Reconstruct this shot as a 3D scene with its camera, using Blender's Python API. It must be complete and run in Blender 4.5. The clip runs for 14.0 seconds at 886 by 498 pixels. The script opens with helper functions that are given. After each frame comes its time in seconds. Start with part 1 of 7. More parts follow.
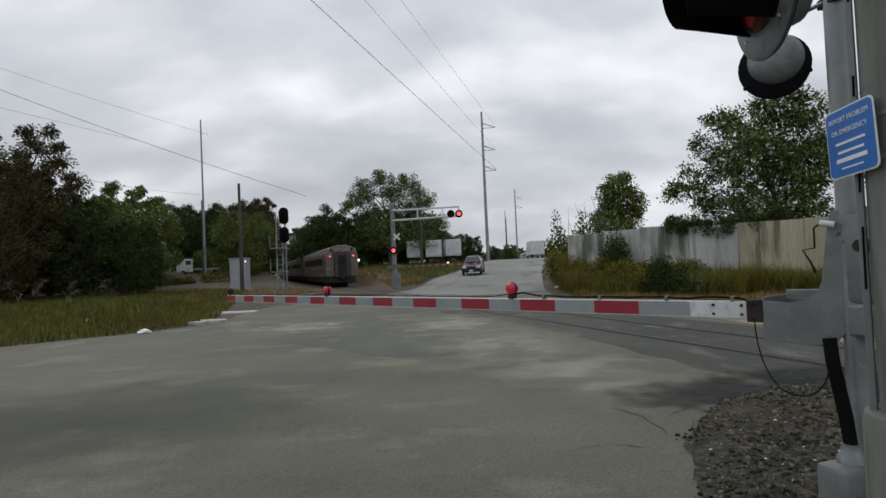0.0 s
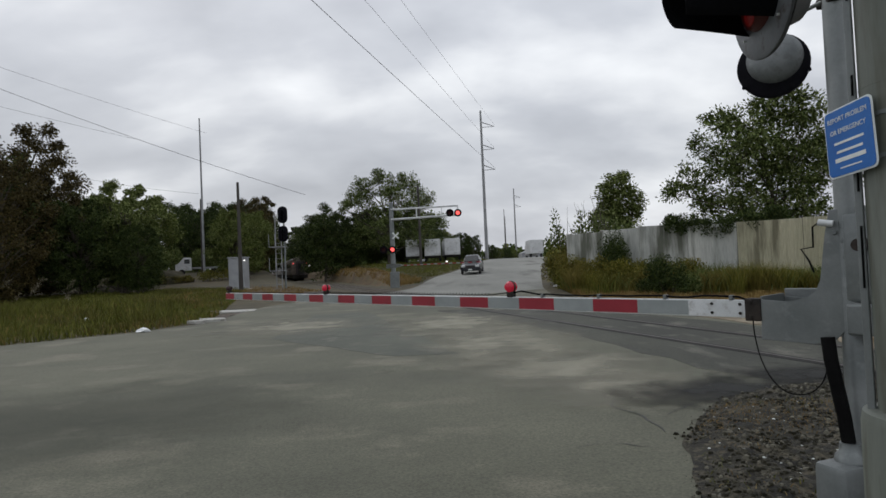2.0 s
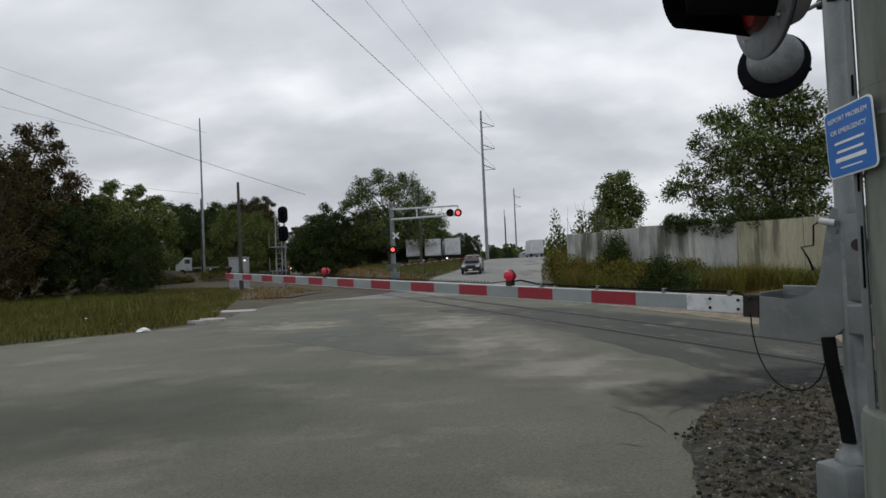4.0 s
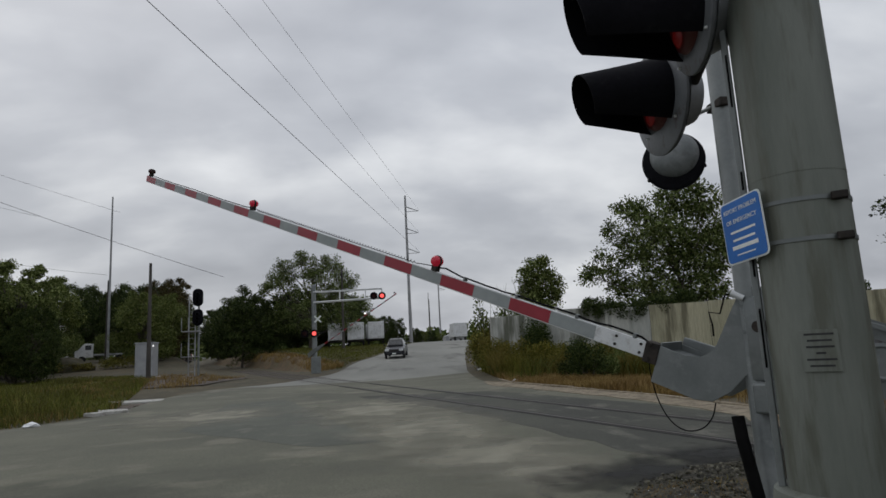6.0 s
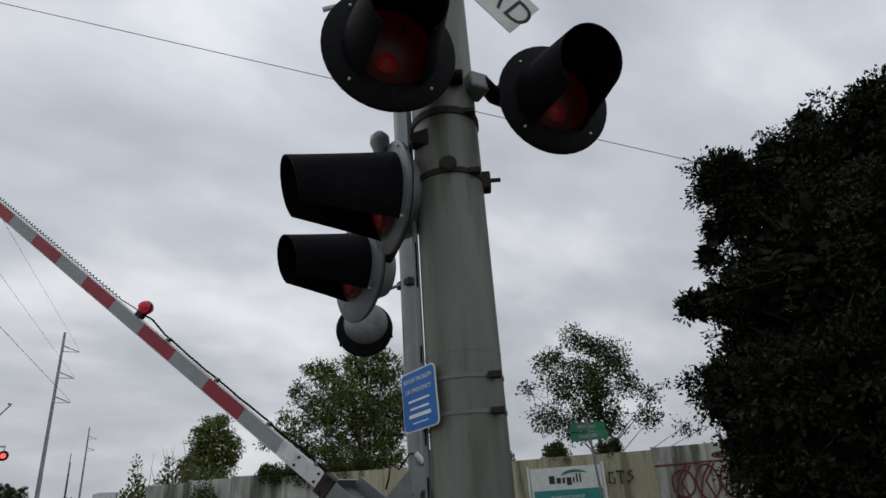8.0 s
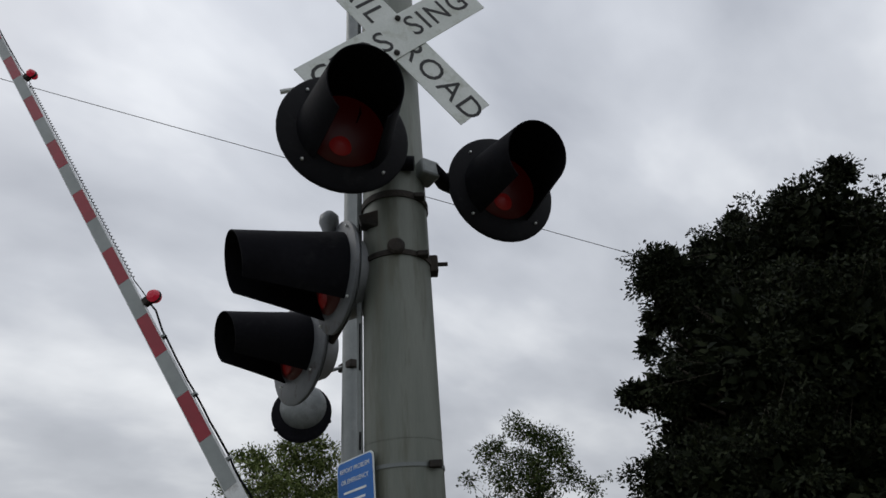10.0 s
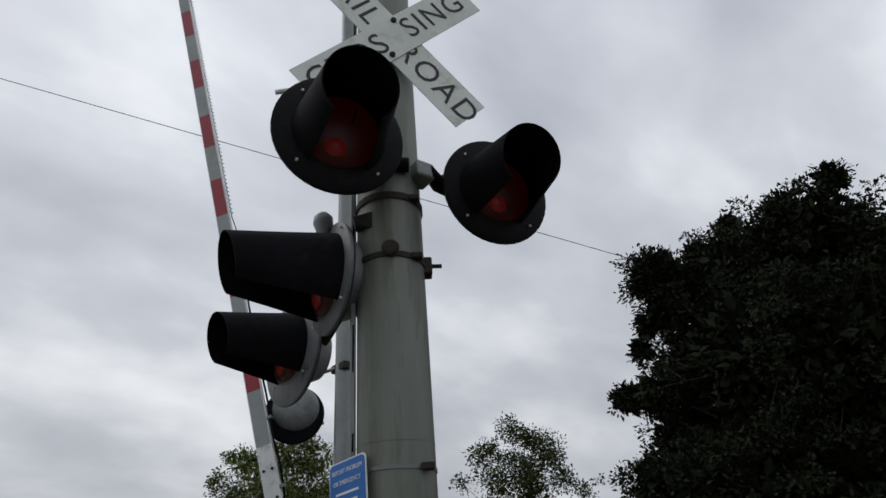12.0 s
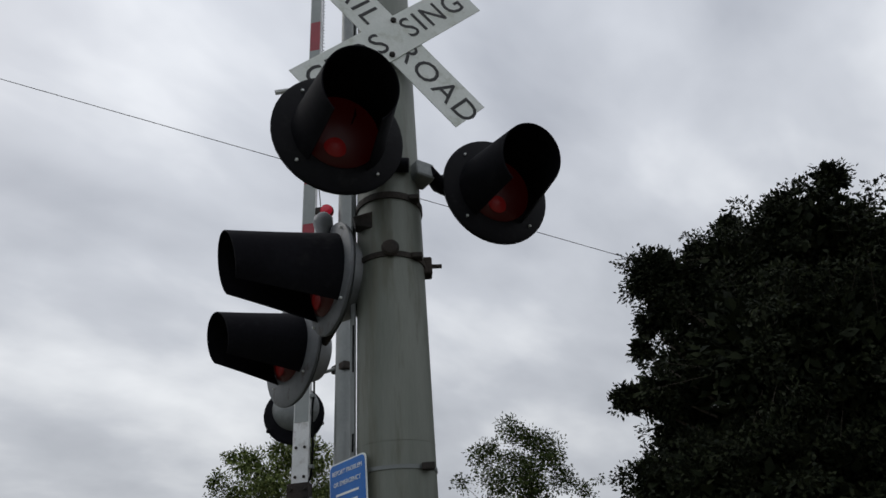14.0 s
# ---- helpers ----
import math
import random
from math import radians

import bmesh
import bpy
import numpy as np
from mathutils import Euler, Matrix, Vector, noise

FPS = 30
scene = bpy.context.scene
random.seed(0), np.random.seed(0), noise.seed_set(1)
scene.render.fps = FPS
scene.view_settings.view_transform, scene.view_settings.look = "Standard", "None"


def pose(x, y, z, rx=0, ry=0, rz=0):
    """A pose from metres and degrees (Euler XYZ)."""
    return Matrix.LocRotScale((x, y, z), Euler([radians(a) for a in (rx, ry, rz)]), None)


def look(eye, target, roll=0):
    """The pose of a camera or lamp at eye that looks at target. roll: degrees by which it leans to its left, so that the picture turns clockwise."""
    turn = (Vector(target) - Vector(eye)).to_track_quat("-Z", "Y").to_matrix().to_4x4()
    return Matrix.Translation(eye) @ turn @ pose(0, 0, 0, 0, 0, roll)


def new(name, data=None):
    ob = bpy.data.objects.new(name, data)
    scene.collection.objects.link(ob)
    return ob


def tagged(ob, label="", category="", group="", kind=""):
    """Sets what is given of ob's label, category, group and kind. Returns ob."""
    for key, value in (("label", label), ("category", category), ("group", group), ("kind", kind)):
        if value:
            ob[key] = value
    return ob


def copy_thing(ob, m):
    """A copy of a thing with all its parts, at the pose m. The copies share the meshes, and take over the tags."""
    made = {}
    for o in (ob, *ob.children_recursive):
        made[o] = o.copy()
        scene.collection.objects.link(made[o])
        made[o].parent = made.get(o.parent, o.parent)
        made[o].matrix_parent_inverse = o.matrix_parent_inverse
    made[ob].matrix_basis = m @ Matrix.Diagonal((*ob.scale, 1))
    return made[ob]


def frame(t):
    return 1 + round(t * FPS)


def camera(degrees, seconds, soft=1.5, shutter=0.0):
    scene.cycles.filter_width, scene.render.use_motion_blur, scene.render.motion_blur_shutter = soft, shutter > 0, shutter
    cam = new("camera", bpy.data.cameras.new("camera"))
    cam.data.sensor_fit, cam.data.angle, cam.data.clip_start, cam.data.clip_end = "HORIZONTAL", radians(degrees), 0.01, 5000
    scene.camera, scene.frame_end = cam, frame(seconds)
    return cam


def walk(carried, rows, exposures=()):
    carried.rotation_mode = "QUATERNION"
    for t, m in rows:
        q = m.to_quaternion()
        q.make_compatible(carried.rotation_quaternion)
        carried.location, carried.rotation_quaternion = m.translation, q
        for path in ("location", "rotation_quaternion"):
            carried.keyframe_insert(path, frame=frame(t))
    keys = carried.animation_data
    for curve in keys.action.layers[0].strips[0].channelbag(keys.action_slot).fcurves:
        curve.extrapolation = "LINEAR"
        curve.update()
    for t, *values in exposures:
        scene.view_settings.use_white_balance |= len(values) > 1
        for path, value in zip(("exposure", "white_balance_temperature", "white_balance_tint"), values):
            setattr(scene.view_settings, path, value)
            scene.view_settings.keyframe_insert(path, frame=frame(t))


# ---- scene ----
cam = camera(72.2, 14.0, soft=1.55)
EYE = (0.0, 0.0, 1.62)
TURNS = [  # seconds, yaw, pitch, roll
    (0.0, 0.2, 1.63, 2.56), (0.6, 0.12, 1.54, 2.54), (1.5, 0.1, 1.53, 2.54), (2.7, 0.1, 1.53, 2.54),
    (4.3, 0.15, 1.53, 2.54), (4.8, 0.21, 1.64, 2.54),
    (5.0, 0.13, 3.18, 2.6), (5.5, -2.15, 6.39, 2.81), (6.0, -7.01, 9.0, 3.01), (6.5, -14.82, 12.07, 3.21),
    (7.0, -21.2, 15.09, 3.4), (7.5, -31.33, 19.41, 3.69), (8.0, -35.79, 22.14, 3.77), (8.5, -38.19, 25.46, 3.99),
    (8.7, -40.0, 26.1, 4.0), (9.4, -41.2, 28.6, 3.97), (10.3, -41.35, 29.7, 3.95), (11.0, -41.48, 29.71, 3.95),
    (11.5, -41.9, 29.71, 3.92), (12.5, -41.97, 29.71, 3.91), (14.0, -41.94, 29.72, 3.95)]
walk(cam, [(t, pose(*EYE, 90 + p, r, y)) for t, y, p, r in TURNS], exposures=[(0.0, 0.06), (2.7, 0.06), (4.8, -0.04), (6.0, -0.24), (7.0, -0.26), (8.0, -0.16), (8.7, -0.12), (10.8, -0.12), (14.0, -0.12)])

# ---------------------------------------------------------------- sky and sun
world = bpy.data.worlds.new("overcast")
scene.world = world
world.use_nodes = True
wn, wl = world.node_tree.nodes, world.node_tree.links
wn.clear()
w_out = wn.new("ShaderNodeOutputWorld")
w_bg = wn.new("ShaderNodeBackground")
sky = wn.new("ShaderNodeTexSky")
sky.sky_type, sky.sun_disc = "NISHITA", False
sky.sun_elevation, sky.sun_rotation = radians(48), radians(-30)
sky.air_density, sky.dust_density = 1.5, 3.0
tc = wn.new("ShaderNodeTexCoord")
# cloud layer: directions flattened onto a high sheet so that clouds shrink towards the horizon
sep = wn.new("ShaderNodeSeparateXYZ")
wl.new(tc.outputs["Generated"], sep.inputs[0])
lift = wn.new("ShaderNodeMath"); lift.operation = "MAXIMUM"; lift.inputs[1].default_value = 0.0
wl.new(sep.outputs["Z"], lift.inputs[0])
addz = wn.new("ShaderNodeMath"); addz.operation = "ADD"; addz.inputs[1].default_value = 0.42
wl.new(lift.outputs[0], addz.inputs[0])
comb = wn.new("ShaderNodeCombineXYZ")
for axis in ("X", "Y"):
    dv = wn.new("ShaderNodeMath"); dv.operation = "DIVIDE"
    wl.new(sep.outputs[axis], dv.inputs[0]); wl.new(addz.outputs[0], dv.inputs[1])
    wl.new(dv.outputs[0], comb.inputs[axis])


def sky_noise(scale, detail, rough, shift):
    mp = wn.new("ShaderNodeMapping")
    mp.inputs["Location"].default_value = shift
    mp.inputs["Scale"].default_value = (1.0, 1.5, 1.0)
    wl.new(comb.outputs[0], mp.inputs[0])
    n = wn.new("ShaderNodeTexNoise")
    n.inputs["Scale"].default_value, n.inputs["Detail"].default_value, n.inputs["Roughness"].default_value = scale, detail, rough
    n.inputs["Distortion"].default_value = 0.15
    wl.new(mp.outputs[0], n.inputs["Vector"])
    return n.outputs["Fac"]


big, small = sky_noise(1.5, 3, 0.45, (3.1, 1.7, 0.0)), sky_noise(4.2, 4, 0.5, (7.3, 2.2, 0.0))
mixn = wn.new("ShaderNodeMix"); mixn.data_type = "FLOAT"; mixn.inputs[0].default_value = 0.30
wl.new(big, mixn.inputs[2]); wl.new(small, mixn.inputs[3])
ramp = wn.new("ShaderNodeValToRGB")
ramp.color_ramp.elements[0].position, ramp.color_ramp.elements[0].color = 0.30, (0.39, 0.413, 0.465, 1)
ramp.color_ramp.elements[1].position, ramp.color_ramp.elements[1].color = 0.70, (0.945, 0.968, 1.0, 1)
e = ramp.color_ramp.elements.new(0.50); e.color = (0.588, 0.614, 0.668, 1)
wl.new(mixn.outputs[0], ramp.inputs[0])
dim = wn.new("ShaderNodeMix"); dim.data_type = "RGBA"; dim.blend_type = "MULTIPLY"; dim.inputs[0].default_value = 1.0
wl.new(sky.outputs[0], dim.inputs[6]); dim.inputs[7].default_value = (0.08, 0.08, 0.08, 1)
cover = wn.new("ShaderNodeMix"); cover.data_type = "RGBA"; cover.inputs[0].default_value = 0.93
wl.new(dim.outputs[2], cover.inputs[6]); wl.new(ramp.outputs[0], cover.inputs[7])
wl.new(cover.outputs[2], w_bg.inputs[0])
# an overcast sky is brighter overhead than low down
over = wn.new("ShaderNodeMapRange")
over.inputs["From Min"].default_value, over.inputs["From Max"].default_value = 0.22, 0.80
over.inputs["To Min"].default_value, over.inputs["To Max"].default_value = 0.98, 1.34
wl.new(sep.outputs["Z"], over.inputs[0])
wl.new(over.outputs[0], w_bg.inputs[1])
wl.new(w_bg.outputs[0], w_out.inputs[0])

sun_data = bpy.data.lights.new("sun", "SUN")
sun_data.energy, sun_data.angle, sun_data.color = 0.3, radians(25), (1.0, 0.97, 0.92)
sun = new("sun", sun_data)
sun.matrix_world = look((-20, 35, 45), (0, 0, 0))


# ---------------------------------------------------------------- mesh helpers
def finish(name, bm, material, smooth=False):
    me = bpy.data.meshes.new(name)
    bmesh.ops.recalc_face_normals(bm, faces=bm.faces)
    bm.to_mesh(me)
    bm.free()
    for m in material if isinstance(material, (list, tuple)) else [material]:
        me.materials.append(m)
    if smooth:
        me.shade_smooth()
        me.set_sharp_from_angle(angle=radians(40))
    return me


def part(name, bm, material, parent, label="", smooth=False):
    ob = new(name, finish(name, bm, material, smooth))
    ob.parent = parent
    return tagged(ob, label) if label else ob


def thing(name, m, label, category, group="", kind=""):
    ob = new(name)
    ob.matrix_world = m
    return tagged(ob, label, category, group, kind)


def solid(name, bm, material, label, category, group="", kind="", m=None, smooth=False):
    ob = new(name, finish(name, bm, material, smooth))
    if m is not None:
        ob.matrix_world = m
    return tagged(ob, label, category, group, kind)


def box(bm, x0, x1, y0, y1, z0, z1, bevel=0.0, m=None):
    made = bmesh.ops.create_cube(bm, size=1.0)
    vs = made["verts"]
    for v in vs:
        v.co = Vector(((x0 + x1) / 2 + v.co.x * (x1 - x0), (y0 + y1) / 2 + v.co.y * (y1 - y0), (z0 + z1) / 2 + v.co.z * (z1 - z0)))
    if bevel:
        es = list({ed for v in vs for ed in v.link_edges})
        got = bmesh.ops.bevel(bm, geom=es, offset=bevel, segments=2, affect="EDGES", profile=0.5)
        vs = got["verts"]
    if m is not None:
        bmesh.ops.transform(bm, matrix=m, verts=list({v for v in vs}))
    return bm


def lathe(bm, profile, seg=24, m=None, caps=True, arc=360.0, start=0.0):
    """profile: (radius, height) along local z."""
    rings, full = [], arc >= 359.9
    n = seg if full else seg + 1
    for r, z in profile:
        rings.append([bm.verts.new((r * math.cos(radians(start + arc * i / seg)), r * math.sin(radians(start + arc * i / seg)), z)) for i in range(n)])
    for a, b in zip(rings, rings[1:]):
        for i in range(seg):
            j = (i + 1) % n
            bm.faces.new((a[i], a[j], b[j], b[i]))
    if caps and full:
        bm.faces.new(rings[0][::-1])
        bm.faces.new(rings[-1])
    if m is not None:
        bmesh.ops.transform(bm, matrix=m, verts=[v for ring in rings for v in ring])
    return bm


def rod(bm, a, b, r0, r1=None, seg=10):
    a, b = Vector(a), Vector(b)
    q = (b - a).to_track_quat("Z", "Y").to_matrix().to_4x4()
    return lathe(bm, [(r0, 0), (r0 if r1 is None else r1, (b - a).length)], seg, Matrix.Translation(a) @ q)


def tube(bm, pts, r, seg=8):
    pts = [Vector(p) for p in pts]
    rings = []
    for i, p in enumerate(pts):
        d = (pts[min(i + 1, len(pts) - 1)] - pts[max(i - 1, 0)]).normalized()
        side = d.cross(Vector((0.31, 0.17, 0.94))).normalized()
        up = side.cross(d).normalized()
        rr = r(i / (len(pts) - 1)) if callable(r) else r
        rings.append([bm.verts.new(p + rr * (math.cos(math.tau * k / seg) * side + math.sin(math.tau * k / seg) * up)) for k in range(seg)])
    for a, b in zip(rings, rings[1:]):
        for k in range(seg):
            bm.faces.new((a[k], a[(k + 1) % seg], b[(k + 1) % seg], b[k]))
    bm.faces.new(rings[0][::-1]); bm.faces.new(rings[-1])
    return bm


def prism(bm, poly, y0, y1, bevel=0.0, m=None):
    """A polygon in x and z, drawn out along y."""
    a = [bm.verts.new((x, y0, z)) for x, z in poly]
    b = [bm.verts.new((x, y1, z)) for x, z in poly]
    fs = [bm.faces.new(a), bm.faces.new(b[::-1])]
    for i in range(len(poly)):
        j = (i + 1) % len(poly)
        fs.append(bm.faces.new((a[j], a[i], b[i], b[j])))
    vs = a + b
    if bevel:
        es = [ed for f in fs[:2] for ed in f.edges]
        got = bmesh.ops.bevel(bm, geom=list(set(es)), offset=bevel, segments=2, affect="EDGES", profile=0.5)
        vs = list(set(vs) | set(got["verts"]))
    if m is not None:
        bmesh.ops.transform(bm, matrix=m, verts=[v for v in vs if v.is_valid])
    return bm


def sag(a, b, drop, n=24):
    a, b = Vector(a), Vector(b)
    return [a.lerp(b, i / n) - Vector((0, 0, drop * 4 * (i / n) * (1 - i / n))) for i in range(n + 1)]


# ---------------------------------------------------------------- materials
def surf(name, c1, c2, scale=2.0, rough=0.7, metal=0.0, bump=0.15, fine=30.0, c3=None, spots=0.0, stretch=(1, 1, 1), space="Object", spec=0.5, grit=0.16):
    """Two colours mixed by a broad noise, fine grain on top, a third colour in stains, and relief."""
    mt = bpy.data.materials.new(name)
    mt.use_nodes = True
    nt, ln = mt.node_tree.nodes, mt.node_tree.links
    bsdf = nt["Principled BSDF"]
    co = nt.new("ShaderNodeTexCoord")
    mp = nt.new("ShaderNodeMapping")
    mp.inputs["Scale"].default_value = stretch
    if space == "World":
        geo = nt.new("ShaderNodeNewGeometry")
        ln.new(geo.outputs["Position"], mp.inputs[0])
    else:
        ln.new(co.outputs["Object"], mp.inputs[0])

    def noisy(sc, detail=5.0):
        n = nt.new("ShaderNodeTexNoise")
        n.inputs["Scale"].default_value, n.inputs["Detail"].default_value = sc, detail
        n.inputs["Roughness"].default_value = 0.6
        ln.new(mp.outputs[0], n.inputs["Vector"])
        return n.outputs["Fac"]

    broad, grain = noisy(scale), noisy(fine, 7.0)
    r1 = nt.new("ShaderNodeValToRGB")
    r1.color_ramp.elements[0].position, r1.color_ramp.elements[0].color = 0.36, (*c1, 1)
    r1.color_ramp.elements[1].position, r1.color_ramp.elements[1].color = 0.64, (*c2, 1)
    ln.new(broad, r1.inputs[0])
    col = r1.outputs[0]
    if c3:
        st = noisy(scale * 2.7, 6.0)
        r3 = nt.new("ShaderNodeValToRGB")
        r3.color_ramp.elements[0].position, r3.color_ramp.elements[0].color = 0.62 - spots * 0.3, (0, 0, 0, 1)
        r3.color_ramp.elements[1].position, r3.color_ramp.elements[1].color = 0.72 - spots * 0.2, (1, 1, 1, 1)
        ln.new(st, r3.inputs[0])
        mx = nt.new("ShaderNodeMix"); mx.data_type = "RGBA"
        ln.new(r3.outputs[0], mx.inputs[0]); ln.new(col, mx.inputs[6]); mx.inputs[7].default_value = (*c3, 1)
        col = mx.outputs[2]
    g = nt.new("ShaderNodeMapRange")
    g.inputs["From Min"].default_value, g.inputs["From Max"].default_value = 0.3, 0.7
    g.inputs["To Min"].default_value, g.inputs["To Max"].default_value = 1 - grit, 1 + grit
    ln.new(grain, g.inputs[0])
    mul = nt.new("ShaderNodeMix"); mul.data_type = "RGBA"; mul.blend_type = "MULTIPLY"; mul.inputs[0].default_value = 1.0
    ln.new(col, mul.inputs[6]); ln.new(g.outputs[0], mul.inputs[7])
    ln.new(mul.outputs[2], bsdf.inputs["Base Color"])
    rr = nt.new("ShaderNodeMapRange")
    rr.inputs["To Min"].default_value, rr.inputs["To Max"].default_value = max(rough - 0.12, 0.03), min(rough + 0.12, 1.0)
    ln.new(broad, rr.inputs[0]); ln.new(rr.outputs[0], bsdf.inputs["Roughness"])
    bsdf.inputs["Metallic"].default_value = metal
    bsdf.inputs["Specular IOR Level"].default_value = spec
    if bump:
        bp = nt.new("ShaderNodeBump")
        bp.inputs["Strength"].default_value, bp.inputs["Distance"].default_value = bump, 0.02
        ln.new(grain, bp.inputs["Height"]); ln.new(bp.outputs[0], bsdf.inputs["Normal"])
    return mt


def glowing(name, base, glow, strength, rough=0.2):
    mt = bpy.data.materials.new(name)
    mt.use_nodes = True
    b = mt.node_tree.nodes["Principled BSDF"]
    b.inputs["Base Color"].default_value, b.inputs["Roughness"].default_value = (*base, 1), rough
    b.inputs["Emission Color"].default_value, b.inputs["Emission Strength"].default_value = (*glow, 1), strength
    return mt


def leafy(name, c1, c2, c3, patch=0.0, brown=(0.10, 0.075, 0.03)):
    """Leaves: each island its own shade between three greens, a little light coming through."""
    mt = bpy.data.materials.new(name)
    mt.use_nodes = True
    nt, ln = mt.node_tree.nodes, mt.node_tree.links
    b = nt["Principled BSDF"]
    geo = nt.new("ShaderNodeNewGeometry")
    r = nt.new("ShaderNodeValToRGB")
    r.color_ramp.elements[0].color, r.color_ramp.elements[1].color = (*c1, 1), (*c3, 1)
    e2 = r.color_ramp.elements.new(0.55); e2.color = (*c2, 1)
    ln.new(geo.outputs["Random Per Island"], r.inputs[0])
    out = r.outputs[0]
    if patch:
        # drifts of browner growth a few metres wide
        nz = nt.new("ShaderNodeTexNoise")
        nz.inputs["Scale"].default_value, nz.inputs["Detail"].default_value = 0.42, 4.0
        ln.new(geo.outputs["Position"], nz.inputs["Vector"])
        mr = nt.new("ShaderNodeMapRange")
        mr.inputs["From Min"].default_value, mr.inputs["From Max"].default_value, mr.inputs["To Max"].default_value = 0.42, 0.62, patch
        ln.new(nz.outputs["Fac"], mr.inputs[0])
        mx = nt.new("ShaderNodeMix"); mx.data_type = "RGBA"
        ln.new(mr.outputs[0], mx.inputs[0]); ln.new(out, mx.inputs[6]); mx.inputs[7].default_value = (*brown, 1)
        out = mx.outputs[2]
    ln.new(out, b.inputs["Base Color"])
    b.inputs["Roughness"].default_value = 0.65
    b.inputs["Specular IOR Level"].default_value = 0.12
    return mt


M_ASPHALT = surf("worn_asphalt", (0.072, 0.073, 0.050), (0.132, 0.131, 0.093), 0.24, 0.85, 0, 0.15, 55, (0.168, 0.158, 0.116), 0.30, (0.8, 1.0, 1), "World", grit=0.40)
M_PATCH = surf("dark_patched_asphalt", (0.030, 0.031, 0.023), (0.064, 0.065, 0.049), 0.5, 0.85, 0, 0.4, 26, (0.11, 0.106, 0.085), 0.25, (1, 0.5, 1), "World", grit=0.3)
M_TRENCH = surf("greyed_asphalt_repair", (0.066, 0.072, 0.055), (0.100, 0.106, 0.082), 0.5, 0.85, 0, 0.3, 60, (0.13, 0.125, 0.10), 0.25, (1, 1, 1), "World", grit=0.25)
M_WET = surf("oil_darkened_asphalt", (0.020, 0.021, 0.019), (0.05, 0.051, 0.046), 0.9, 0.7, 0, 0.5, 60, (0.085, 0.085, 0.075), 0.25, (1, 1, 1), "World")
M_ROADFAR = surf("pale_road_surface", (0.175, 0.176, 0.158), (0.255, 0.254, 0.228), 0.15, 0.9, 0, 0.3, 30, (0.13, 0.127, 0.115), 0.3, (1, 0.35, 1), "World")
M_GROUND = surf("weedy_soil", (0.036, 0.033, 0.014), (0.075, 0.058, 0.028), 0.35, 0.95, 0, 0.6, 12, (0.10, 0.078, 0.045), 0.3, (1, 1, 1), "World")
M_GRAVEL = surf("gravel_and_dirt", (0.006, 0.006, 0.004), (0.036, 0.032, 0.019), 4.0, 0.95, 0, 1.0, 30, (0.085, 0.073, 0.048), 0.42, (1, 1, 1), "World", grit=0.5)
M_BALLAST = surf("rusty_ballast", (0.042, 0.033, 0.025), (0.085, 0.064, 0.048), 1.2, 0.95, 0, 0.9, 25, (0.17, 0.145, 0.12), 0.3, (1, 1, 1), "World", grit=0.4)
M_DIRT = surf("brown_dirt", (0.070, 0.044, 0.019), (0.135, 0.088, 0.040), 0.6, 0.95, 0, 0.8, 14, (0.09, 0.08, 0.035), 0.35, (1, 1, 1), "World", grit=0.35)
M_LITTER = surf("brown_leaf_litter", (0.045, 0.034, 0.018), (0.11, 0.085, 0.046), 2.2, 0.95, 0, 0.9, 22, (0.17, 0.14, 0.085), 0.35, (1, 1, 1), "World", grit=0.4)
M_SAND = surf("sandy_road_edge", (0.17, 0.138, 0.092), (0.29, 0.245, 0.175), 1.5, 0.95, 0, 0.5, 30, (0.12, 0.095, 0.06), 0.4, (1, 1, 1), "World", grit=0.3)
M_CONCRETE = surf("pale_concrete", (0.38, 0.37, 0.34), (0.5, 0.49, 0.46), 1.5, 0.85, 0, 0.3, 40, (0.25, 0.24, 0.21), 0.3)
M_RAIL = surf("rail_steel", (0.03, 0.026, 0.022), (0.085, 0.075, 0.065), 3, 0.5, 0.4, 0.2, 40)
M_GROOVE = surf("flangeway_rubber", (0.005, 0.005, 0.005), (0.014, 0.013, 0.012), 4, 0.9, 0, 0.3, 40)
M_TIE = surf("old_timber_tie", (0.05, 0.04, 0.032), (0.1, 0.085, 0.07), 6, 0.95, 0, 0.6, 40, None, 0, (1, 6, 1))
M_GALV = surf("galvanised_steel", (0.15, 0.165, 0.163), (0.215, 0.23, 0.226), 3, 0.45, 0.35, 0.05, 60, (0.22, 0.235, 0.23), 0.2, grit=0.05)
M_MAST = surf("weathered_aluminium_mast", (0.120, 0.134, 0.112), (0.19, 0.204, 0.178), 2.2, 0.55, 0.2, 0.08, 50, (0.11, 0.115, 0.09), 0.4, (2.5, 2.5, 0.35), grit=0.05)
M_CLAMP = surf("rusty_dark_clamp", (0.018, 0.016, 0.014), (0.048, 0.038, 0.031), 10, 0.8, 0.3, 0.3, 50)
M_BLACK = surf("black_painted_metal", (0.006, 0.006, 0.008), (0.010, 0.010, 0.013), 5, 0.75, 0, 0.04, 60, (0.013, 0.013, 0.015), 0.2, spec=0.07)
M_DISC = surf("dull_black_paint", (0.0045, 0.0045, 0.006), (0.008, 0.008, 0.010), 5, 0.5, 0, 0.02, 60, (0.012, 0.012, 0.013), 0.15, spec=0.10)
M_DISCFACE = surf("grey_disc_paint", (0.10, 0.108, 0.118), (0.17, 0.18, 0.19), 5, 0.5, 0.1, 0.04, 60, (0.07, 0.06, 0.055), 0.2, grit=0.05)
